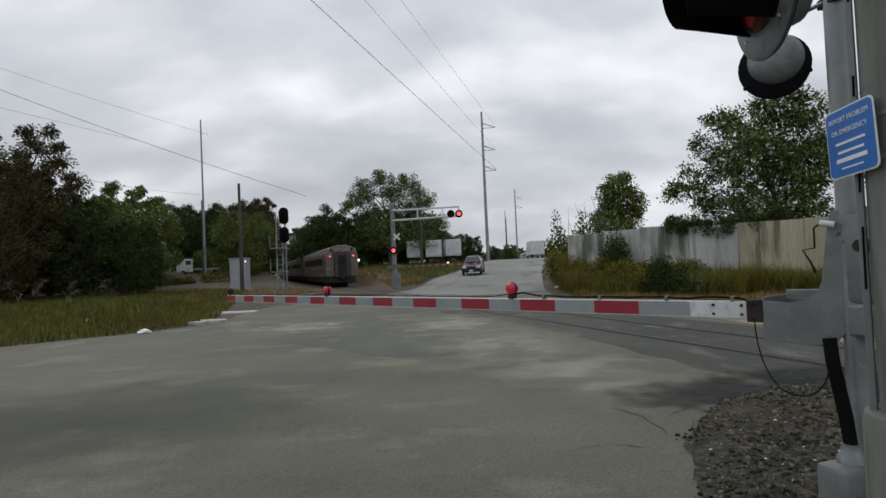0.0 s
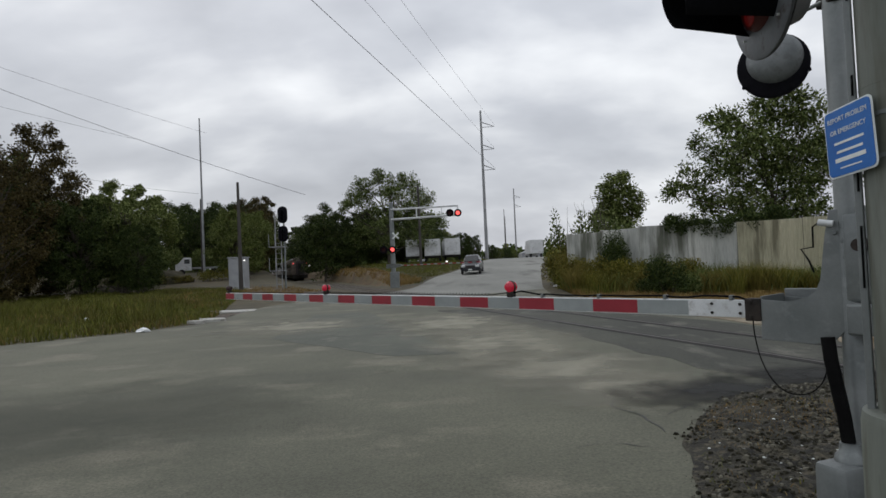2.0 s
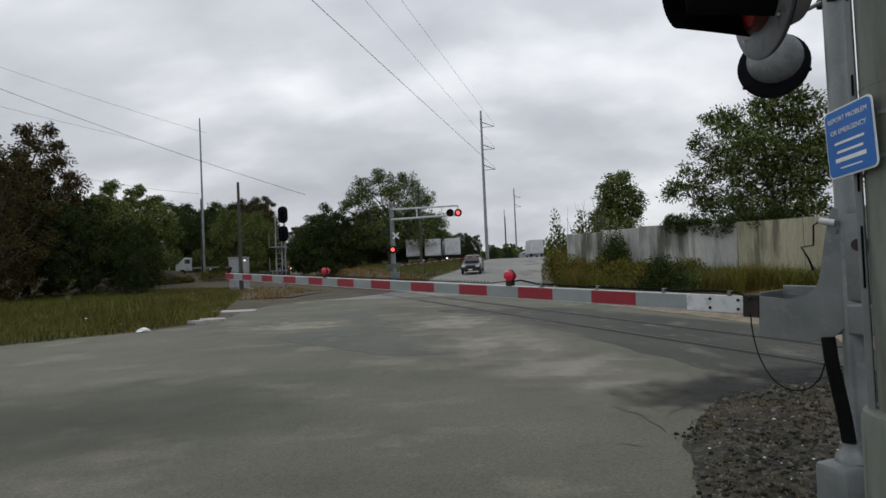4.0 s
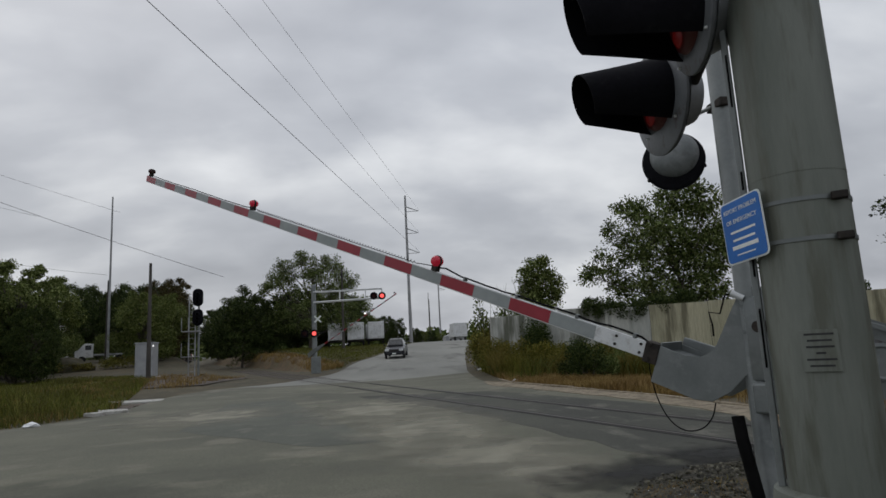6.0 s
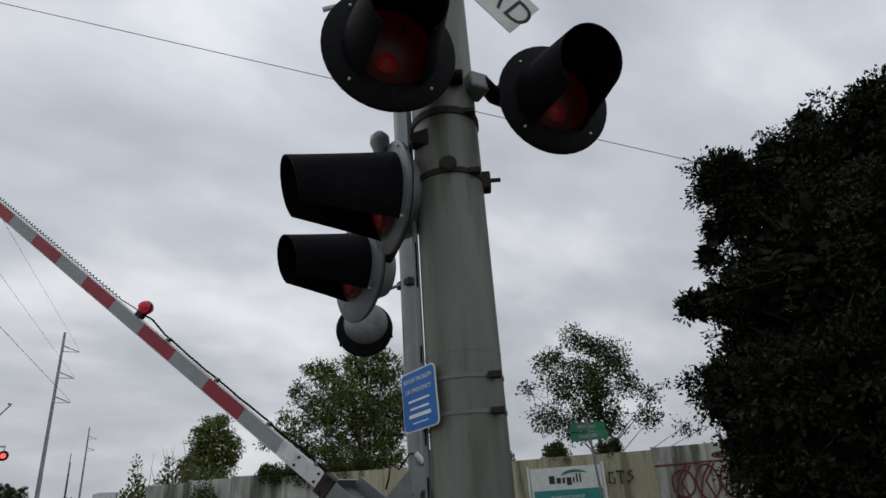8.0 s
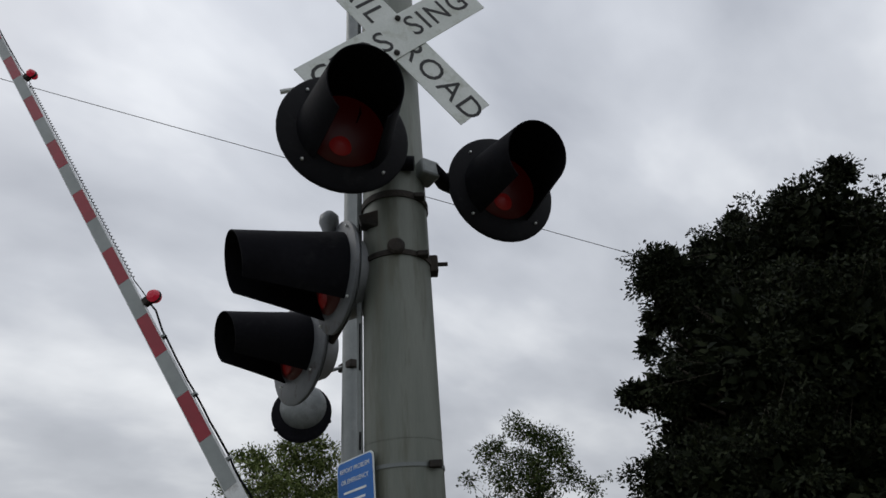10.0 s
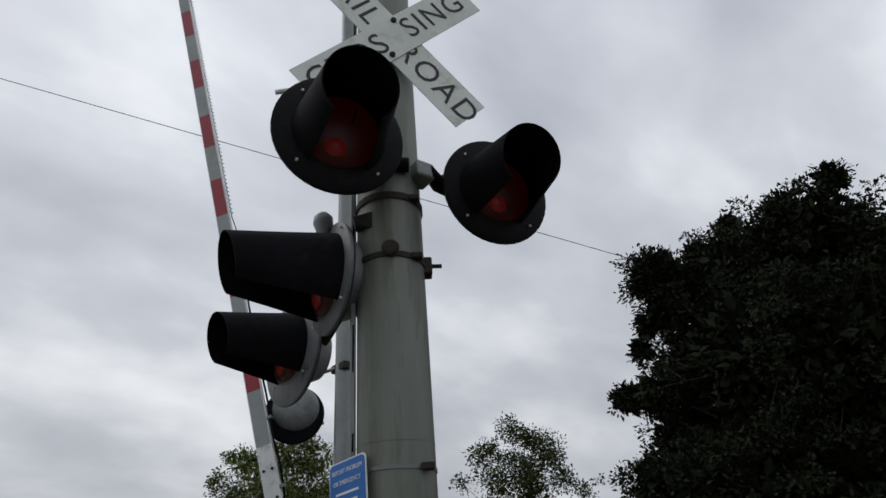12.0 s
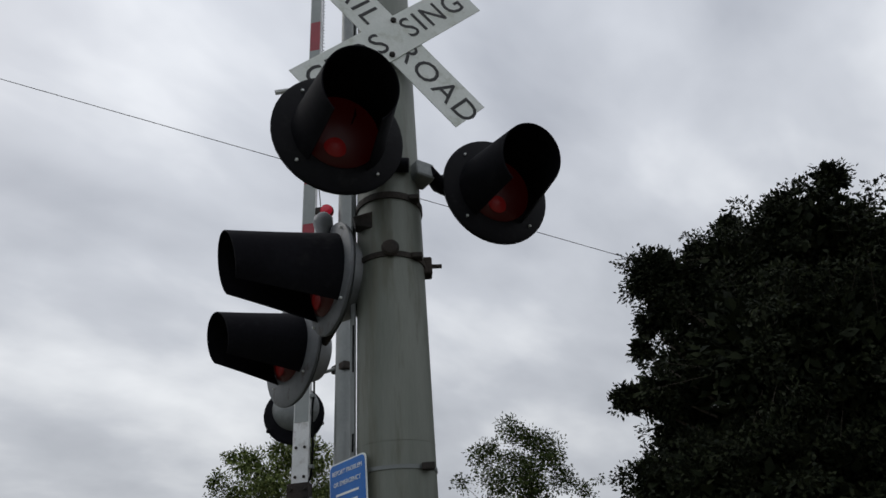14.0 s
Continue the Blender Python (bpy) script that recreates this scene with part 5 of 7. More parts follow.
    lobed_tree(-17, 86, [(0.21, 8.1, 2.25), (-1.2, 6.14, 2.56), (1.7, 5.64, 2.73), (-0.36, 3.31, 3.36), (-1.71, 9.12, 0.88), (0.54, 10.35, 0.96), (2.0, 9.26, 1.05), (2.81, 3.58, 2.82), (-2.28, 4.19, 1.99)],
               M_LEAF_DARK, 0.26, 9, 90, 44, "dark green tree with an upright pointed crown", (0.4, 0.9), core=20)
    lobed_tree(-8.2, 87, [(-2.5, 11.11, 2.42), (0.76, 11.75, 2.29), (3.98, 10.91, 2.16), (5.94, 9.38, 1.72), (-4.57, 9.71, 1.85), (1.44, 8.78, 2.86), (5.02, 7.2, 2.44), (-2.66, 7.46, 2.42), (7.82, 5.85, 1.43), (-0.81, 12.74, 1.14), (-5.67, 8.29, 1.14), (0.44, 4.8, 3.56), (4.86, 3.9, 2.87), (-3.61, 4.21, 2.55), (2.83, 12.42, 1.0)],
               M_LEAF_MID, 0.24, 9, 95, 41, "tall spreading tree with limbs showing through a thin crown", (0.4, 0.9), core=16, trunk=0.42, twig=0.03)
    # behind the fence
    lobed_tree(20.3, 33.2, [(-0.93, 7.08, 2.67), (-2.88, 7.51, 2.33), (-4.71, 6.76, 1.73), (-6.18, 5.58, 1.43), (-2.71, 5.22, 2.42), (0.05, 5.39, 2.47), (-3.99, 8.83, 1.19), (-7.16, 5.24, 0.76),
                            (-1.92, 9.47, 1.15), (-0.02, 8.99, 1.24), (-4.82, 9.23, 0.6), (1.68, 7.03, 2.11), (-0.8, 9.59, 1.13), (-5.57, 7.99, 0.67), (-3.2, 3.6, 1.6), (-0.6, 3.5, 1.8), (-5.4, 4.2, 1.1)],
               M_LEAF_MID, 0.18, 13, 160, 51, "bushy green tree with a lacy outline behind the fence", (0.3, 0.75), core=30)
    lobed_tree(17.6, 60, [(-0.13, 7.64, 1.68), (-1.23, 7.27, 1.24), (1.16, 6.7, 1.22), (0.46, 8.6, 0.78), (-0.51, 5.53, 1.9), (1.64, 5.83, 1.0), (-0.3, 3.6, 1.7), (-1.2, 5.6, 1.5), (0.9, 4.8, 1.6), (-2.0, 4.2, 1.4)],
               M_LEAF_PALE, 0.24, 16, 120, 53, "small grey-green tree beyond the fence", (0.35, 0.7), core=25)
    lobed_tree(25.8, 22.2, [(0.3, 5.6, 1.2), (0.4, 7.2, 0.9), (-0.4, 7.6, 0.7), (-0.23, 9.3, 0.87), (0.57, 8.71, 0.98), (1.52, 8.28, 1.09), (1.97, 7.31, 0.84), (-1.63, 8.06, 1.02), (-1.22, 6.47, 1.1), (0.55, 6.58, 1.26), (2.23, 6.38, 0.83), (-3.0, 6.68, 0.62), (4.16, 6.39, 0.38), (3.23, 5.83, 0.7), (2.99, 4.56, 0.81), (4.47, 4.0, 0.56), (1.09, 4.75, 1.05), (-2.32, 5.08, 0.97), (-0.91, 4.65, 1.07), (5.2, 3.79, 0.34)], M_LEAF_DARK, 0.17, 40, 58, 54, "open-crowned tree with twigs showing", (0.35, 0.85), trunk=0.12, twig=0.009)
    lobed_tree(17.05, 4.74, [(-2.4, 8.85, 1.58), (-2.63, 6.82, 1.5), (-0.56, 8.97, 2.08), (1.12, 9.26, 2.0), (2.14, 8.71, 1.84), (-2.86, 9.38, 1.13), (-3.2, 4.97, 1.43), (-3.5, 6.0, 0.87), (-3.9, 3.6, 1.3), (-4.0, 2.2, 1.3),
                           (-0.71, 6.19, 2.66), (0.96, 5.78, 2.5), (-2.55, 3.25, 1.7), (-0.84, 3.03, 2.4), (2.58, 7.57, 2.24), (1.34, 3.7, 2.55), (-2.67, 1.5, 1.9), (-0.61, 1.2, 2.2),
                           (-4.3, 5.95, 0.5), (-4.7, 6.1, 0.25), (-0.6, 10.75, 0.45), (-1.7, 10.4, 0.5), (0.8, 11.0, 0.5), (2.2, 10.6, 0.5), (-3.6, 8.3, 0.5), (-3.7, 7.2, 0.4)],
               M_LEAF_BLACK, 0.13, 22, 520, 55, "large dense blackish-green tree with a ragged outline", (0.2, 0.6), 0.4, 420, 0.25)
    tree("tree", 10.4, 4.6, 60000, 0.16, M_LEAF_BLACK, 56, "dense blackish-green tree beside the road", 0.02, -0.1, Matrix.Translation((20.5, -1.5, 0)), 240, puff=(0.1, 0.22), full=0.4, shell=0.5, core=6000)
    # creepers and bushes along the fence
    for i, (x, y, w, h, mt) in enumerate([(6.7, 33.0, 1.5, 2.4, M_OLIVE), (7.5, 36, 1.7, 2.9, M_WEED), (9.5, 40, 2.0, 3.2, M_LEAF_MID), (11, 46, 2.2, 3.6, M_LEAF_MID), (15.6, 24.0, 0.9, 0.8, M_LEAF_MID)]):
        bush("bush", x, y, w, h, 2600, 0.15, mt, 60 + i, "weedy green bush against the fence", group="fence bushes")
    for i, (x, y, w, h, mt) in enumerate([(8.5, 23.2, 0.95, 1.75, M_LEAF_DARK), (9.3, 23.4, 0.8, 1.0, M_LEAF_MID), (7.9, 23.6, 0.7, 0.9, M_LEAF_DARK), (8.2, 28.9, 1.3, 2.9, M_LEAF_DARK), (6.3, 30.2, 1.2, 1.9, M_WEED), (7.2, 29.2, 1.3, 1.8, M_WEED), (8.3, 28.0, 1.4, 1.7, M_WEED), (9.6, 27.5, 1.3, 1.6, M_WEED), (10.8, 27.0, 1.3, 1.4, M_WEED), (7.0, 28.2, 1.2, 1.2, M_WEED), (8.6, 26.8, 1.3, 1.1, M_WEED), (12.2, 26.4, 1.2, 1.0, M_LEAF_MID), (14.0, 25.4, 1.2, 0.8, M_WEED), (15.6, 24.8, 1.0, 0.9, M_LEAF_MID)]):
        bush("bush", x, y, w, h, int(3200 * w * h), 0.085, mt, 160 + i, "rank green bush among the roadside weeds", group="verge bushes")
    for i, (x, y, z) in enumerate([(12.0, 28.4, 2.9), (13.1, 28.1, 2.75), (14.2, 27.9, 2.95), (10.9, 28.6, 3.0), (15.4, 27.9, 3.1), (20.5, 23.4, 3.1), (22.5, 21.7, 3.1), (24.4, 20.0, 3.05)]):
        b = bush("creeper", x, y, 0.8, 1.2, 3200, 0.11, M_LEAF_DARK, 80 + i, "dark creeper hanging over the fence top", "creeper", "creepers")
        b.location.z = z - 0.5
    for i, (x, y, w, h) in enumerate([(7.0, 36.5, 1.1, 4.3), (8.4, 36.0, 1.2, 5.0), (9.8, 37.0, 1.3, 4.7), (11.2, 37.5, 1.2, 4.4)]):
        bush("bush", x, y, w, h, 1500, 0.20, M_LEAF_MID, 190 + i, "ragged spiky shrub behind the fence end", group="ragged shrubs")
    # spiky dead stalks near the fence end
    bm = bmesh.new()
    rng = random.Random(6)
    for i in range(26):
        x, y = rng.uniform(6.6, 10.5), rng.uniform(34, 38)
        h = rng.uniform(3.6, 5.4)
        tube(bm, [(x, y, 0.1), (x + rng.uniform(-0.2, 0.2), y, h * 0.6), (x + rng.uniform(-0.7, 0.7), y, h)], lambda q: 0.03 * (1 - 0.8 * q), 4)
    solid("dead_stalks", bm, M_BARK, "bare spiky stalks above the bushes", "shrub", kind="stuff")
    # hazy line of woods at the horizon
    P, N = [], []
    rg = np.random.default_rng(77)
    for i in range(420):
        a = rg.uniform(-1.2, 1.75)
        r = rg.uniform(380, 470)
        h = rg.uniform(9, 15)
        c = np.array((r * math.sin(a), r * math.cos(a), h * 0.55))
        d = rg.normal(0, 1, (70, 3)); d /= np.linalg.norm(d, axis=1)[:, None]
        P.append(c + d * np.array((9, 9, h * 0.5)) * rg.uniform(0.5, 1, (70, 1)))
        N.append(d)
    tagged(leaf_cloud("far_woods", np.concatenate(P), np.concatenate(N), 3.4, M_LEAF_MID, 78, None, 0.8), "low line of distant green woods", "woods", kind="stuff")


# ---------------------------------------------------------------- fence, signs
def fence():
    def run(name, a, b, h, material, label, ribs, seed):
        a, b = Vector((*a, 0)), Vector((*b, 0))
        L = (b - a).length
        rng = random.Random(seed)
        w = tagged(new(name), label, "fence", kind="structure")
        w.matrix_world = Matrix.Translation(a) @ Matrix.Rotation(math.atan2(b.y - a.y, b.x - a.x), 4, "Z")
        n = max(1, round(L / 2.4))
        for i in range(n):
            x0, x1 = L * i / n + 0.01, L * (i + 1) / n - 0.01
            top = h + rng.uniform(-0.05, 0.05)
            bm = bmesh.new()
            if ribs:
                pts, k = [], int((x1 - x0) / 0.15)
                for j in range(k):
                    u = x0 + (x1 - x0) * j / k
                    d = (x1 - x0) / k
                    pts += [(u, 0.0), (u + d * 0.55, 0.0), (u + d * 0.65, -0.025), (u + d * 0.9, -0.025)]
                pts.append((x1, 0.0))
                lo = [bm.verts.new((x, y, -0.1)) for x, y in pts]
                hi = [bm.verts.new((x, y, top)) for x, y in pts]
                lo2 = [bm.verts.new((x, y + 0.03, -0.1)) for x, y in pts]
                hi2 = [bm.verts.new((x, y + 0.03, top)) for x, y in pts]
                for q in range(len(pts) - 1):
                    bm.faces.new((lo[q], lo[q + 1], hi[q + 1], hi[q]))
                    bm.faces.new((lo2[q + 1], lo2[q], hi2[q], hi2[q + 1]))
                    bm.faces.new((hi[q], hi[q + 1], hi2[q + 1], hi2[q]))
            else:
                box(bm, x0, x1, -0.02 + rng.uniform(-0.02, 0.02), 0.13, -0.1, top, 0.02)
            part("panel", bm, material, w)
            bm = bmesh.new()
            box(bm, x0 - 0.06, x0 + 0.06, 0.04, 0.2, -0.1, top + 0.04, 0.01)
            part("post", bm, M_POLE if ribs else M_CONCRETE, w)
        return w

    run("wall_west", (6.4, 31.4), (9.3, 28.8), 2.95, M_WALLGREY, "whitewashed wall with dark damp stains", False, 1)
    run("wall_north", (9.3, 28.8), (13.4, 27.7), 3.0, M_WALLGREY, "whitewashed wall with dark damp stains", False, 2)
    run("wall_north", (13.4, 27.7), (18.2, 25.6), 3.02, M_WALLBEIGE, "beige ribbed metal fence with stains", True, 3)
    run("wall_east", (18.2, 25.6), (25.2, 18.24), 3.0, M_WALLBEIGE, "beige ribbed metal fence with stains", True, 4)
    run("wall_east", (25.2, 18.24), (33.0, 9.5), 3.05, M_WALLGREY, "pale wall covered in sprayed scrawl", False, 5)
    # company board on the fence: plain shapes, one readable line
    a, b = Vector((21.2, 22.3, 0)), Vector((23.45, 19.95, 0))
    d = (b - a).normalized()
    nrm = Vector((-d.y, d.x, 0))
    if nrm.dot(Vector((-1, -1, 0))) < 0:
        nrm = -nrm
    c = (a + b) / 2 + nrm * 0.14
    w = (b - a).length / 2
    mm = aim(c.x, c.y, 1.43, nrm.x, nrm.y)
    board = thing("company_board", Matrix.Identity(4), "white and teal company board on the fence", "sign")
    bm = bmesh.new(); box(bm, -w, w, -1.43, 1.08, -0.04, 0.0, 0.01, mm)
    part("backing", bm, M_SIGNWHITE, board, "white board")
    for k in (-w - 0.09, w + 0.09):
        bm = bmesh.new(); box(bm, k - 0.055, k + 0.055, -1.5, 1.2, -0.09, 0.02, 0.008, mm)
        part("post", bm, M_SIGNWHITE, board, "white square post")
    bm = bmesh.new(); box(bm, -w + 0.1, w - 0.04, -1.36, 0.10, 0.004, 0.012, 0, mm)
    part("teal_panel", bm, M_TEAL, board, "teal lower panel")
    bm = bmesh.new()
    for k, (x0, x1, z0, z1) in enumerate([(-0.78, -0.52, 0.38, 0.72), (-0.44, -0.24, 0.38, 0.62), (-0.17, -0.05, 0.38, 0.62), (0.02, 0.24, 0.28, 0.62), (0.31, 0.38, 0.38, 0.62), (0.46, 0.53, 0.38, 0.76), (0.61, 0.68, 0.38, 0.76)]):
        box(bm, x0, x1, z0, z1, 0.004, 0.012, 0, mm)
    part("name_shapes", bm, M_INK, board, "black plain shapes of a name")
    bm = bmesh.new()
    tube(bm, [mm @ Vector((0.42 - 0.62 * math.cos(q), 0.66 + 0.24 * math.sin(q), 0.012)) for q in np.linspace(0.2, 2.6, 12)], lambda k: 0.012 + 0.05 * math.sin(math.pi * k), 6)
    part("leaf_arc", bm, M_TEAL, board, "grey-green leaf arc")
    letters("MAIN ENTRANCE", 0.19, M_SIGNWHITE, mm @ Matrix.Translation((0, -0.22, 0.014)), board, 0.001)
    for y in (-0.55, -0.9):
        bm = bmesh.new(); box(bm, -0.8, 0.8, y - 0.05, y + 0.05, 0.013, 0.016, 0, mm)
        part("print_bar", bm, M_GREENSIGN, board)
    # street name sign on its post
    st = thing("street_sign", Matrix.Identity(4), "green street name blades on a thin steel post", "street sign")
    bm = bmesh.new(); rod(bm, (12.19, 10.37, 0), (12.10, 10.50, 3.2), 0.03, None, 10)
    part("post", bm, M_GALV, st, "thin galvanised post", True)
    for z, ang, off in ((2.98, 20, 0.0), (2.76, -18, -0.04)):
        m4 = Matrix.Translation((12.11, 10.5, z)) @ Matrix.Rotation(radians(-45 + ang), 4, "Z")
        bm = bmesh.new(); box(bm, -0.46, 0.46, -0.004, 0.004, -0.105, 0.105, 0, m4)
        blade = part("blade", bm, M_GREENSIGN, st, "green street name blade")
        bm = bmesh.new(); box(bm, -0.28, 0.2, -0.0065, -0.0045, -0.04, 0.04, 0, m4)
        part("print_bar", bm, M_DISCBACK, blade)
    # sprayed scrawl
    a, b = Vector((25.2, 18.25, 0)), Vector((29.8, 13.1, 0))
    d = (b - a).normalized()
    nrm = Vector((-d.y, d.x, 0))
    if nrm.dot(Vector((-1, -1, 0))) < 0:
        nrm = -nrm
    rng = random.Random(14)
    sc = thing("wall_scrawl", Matrix.Identity(4), "dark red sprayed scrawl on the pale wall", "graffiti")
    L = (b - a).length

    def stroke(pts, r=0.045):
        bm = bmesh.new()
        tube(bm, [a + d * (u * L) + nrm * 0.035 + Vector((0, 0, z)) for u, z in pts], r, 6)
        part("stroke", bm, M_RUSTPAINT, sc)

    for k in range(5):
        u = 0.10 + 0.15 * k
        cx, cz, rx, rz = u + 0.06, 1.45, 0.07, rng.uniform(0.55, 0.75)
        stroke([(cx + rx * math.cos(q), cz + rz * math.sin(q)) for q in np.linspace(rng.uniform(0, 3), rng.uniform(7, 9), 26)])
        stroke([(u, 0.8), (u + 0.03, 1.6), (u + 0.10, 2.3)])
        stroke([(u + 0.09, 0.75), (u + 0.05, 1.5), (u + 0.12, 2.2)])
    stroke([(0.02 + 0.9 * q, 0.55 + 0.14 * math.sin(q * 24)) for q in np.linspace(0, 1, 40)])
    stroke([(0.0, 2.25), (0.3, 2.3), (0.8, 2.25)], 0.035)
    stroke([(0.44 + 0.07 * math.cos(q), 2.55 + 0.1 * math.sin(q)) for q in np.linspace(0, 6.6, 20)])
    tag = thing("wall_scrawl", Matrix.Identity(4), "black sprayed tag on the beige fence", "graffiti")
    a2, d2 = Vector((23.66, 19.80, 0)), Vector((0.689, -0.725, 0))
    for u, pts in ((0.0, [(0.3, 2.1), (0.1, 2.15), (0.05, 1.7), (0.3, 1.65), (0.3, 1.9)]), (0.42, [(0, 2.15), (0.34, 2.15), (0.17, 2.15), (0.17, 1.6)]), (0.85, [(0.3, 2.15), (0.05, 2.1), (0.3, 1.85), (0.05, 1.65), (0, 1.75)])):
        bm = bmesh.new()
        tube(bm, [a2 + d2 * (u + q) + Vector((-0.03, -0.03, z)) for q, z in pts], 0.04, 6)
        part("stroke", bm, M_INK, tag)


# ---------------------------------------------------------------- far side of the crossing
def far_mast():
    x, y = -4.0, 48.0
    z = land_z(x, y) + 0.0
    f = thing("cantilever_signal_mast", Matrix.Identity(4), "grey cantilever signal mast with red flashing lights", "signal mast")
    bm = bmesh.new()
    lathe(bm, [(0.24, z - 0.2), (0.22, z + 0.1), (0.19, z + 0.2), (0.17, 6.75), (0.1, 6.79)], 20, Matrix.Translation((x, y, 0)))
    part("pole", bm, M_GALV, f, "grey mast pole", True)
    bm = bmesh.new()
    for dy in (-0.3, 0.3):
        rod(bm, (x, y + dy, 5.40), (1.3, y + dy, 5.55), 0.055, None, 8)
        rod(bm, (x, y + dy, 6.20), (1.3, y + dy, 6.28), 0.04, None, 8)
        for xx in (-2.0, 0.0, 1.28):
            rod(bm, (xx, y + dy, 5.45), (xx, y + dy, 6.26), 0.035, None, 6)
    for xx in (-2.0, -0.4, 1.28):
        rod(bm, (xx, y - 0.3, 5.47), (xx, y + 0.3, 5.47), 0.035, None, 6)
    part("cantilever_arm", bm, M_ALU, f, "pale tubular cantilever arm")
    for px, pz, on in ((0.63, 5.70, False), (1.26, 5.68, True), (-4.68, 3.03, False), (-3.98, 3.02, True)):
        bm = bmesh.new()
        lathe(bm, [(0.30, 0), (0.30, 0.03), (0.02, 0.035)], 24, aim(px, y - 0.42, pz, 0, -1))
        part("background_disc", bm, M_BLACK, f, "black round background disc", True)
        bm = bmesh.new()
        lathe(bm, [(0.16, 0.036), (0.13, 0.06), (0.0006, 0.075)], 20, aim(px, y - 0.42, pz, 0, -1), caps=False)
        part("lens", bm, M_REDLAMP if on else M_LENS, f, "red signal lens", True)
        bm = bmesh.new()
        lathe(bm, [(0.185, 0.036), (0.17, 0.3)], 20, aim(px, y - 0.42, pz, 0, -1), caps=False, arc=200, start=-10)
        part("hood", bm, M_BLACK, f)
    bm = bmesh.new()
    rod(bm, (-4.7, y - 0.3, 3.02), (-3.3, y - 0.3, 3.02), 0.05, None, 8)
    rod(bm, (x, y, 3.02), (x, y - 0.35, 3.02), 0.06, None, 8)
    part("light_arm", bm, M_BLACK, f)
    bm = bmesh.new()
    for s in (-1, 1):
        box(bm, -0.34, 0.34, -0.06, 0.06, 0, 0.01, 0, aim(-3.7, y - 0.35, 4.1, 0, -1) @ Matrix.Rotation(radians(45 * s), 4, "Z") @ Matrix.Translation((0, 0, 0.006 * s)))
    part("crossbuck", bm, M_SIGNWHITE, f, "white crossbuck")
    bm = bmesh.new()
    box(bm, -0.35, 0.35, -0.3, 0.3, z - 0.1, z + 1.25, 0.03, Matrix.Translation((x + 0.1, y - 0.2, 0)))
    part("mechanism_case", bm, M_GALV, f, "grey mechanism case")


def far_gate():
    g = thing("crossing_gate_arm", pose(-3.9, 47.4, 1.75, 0, 0, HEAD + 180), "far striped crossing gate arm", "gate arm")
    for k in range(22):
        bm = bmesh.new()
        box(bm, 0.9 + 0.4064 * k, 0.9 + 0.4064 * (k + 1), -0.016, 0.016, -0.035, 0.035)
        part("stripe", bm, M_RED if k % 2 else M_WHITE, g)
    bm = bmesh.new()
    prism(bm, [(0.95, -0.08), (0.95, 0.08), (0.1, 0.16), (-1.0, 0.14), (-1.0, -0.2), (0.1, -0.16)], -0.05, 0.05)
    part("side_plate", bm, M_GALV, g, "galvanised side plate")
    for u in (6.4, 9.7):
        bm = bmesh.new()
        lathe(bm, [(0.04, -0.05), (0.05, 0), (0.04, 0.05)], 14, aim(u, 0, 0.13, 0, 1))
        part("lamp_lens", bm, M_WHITELAMP if u == 6.4 else M_LENS, g, "small lamp")
    return g


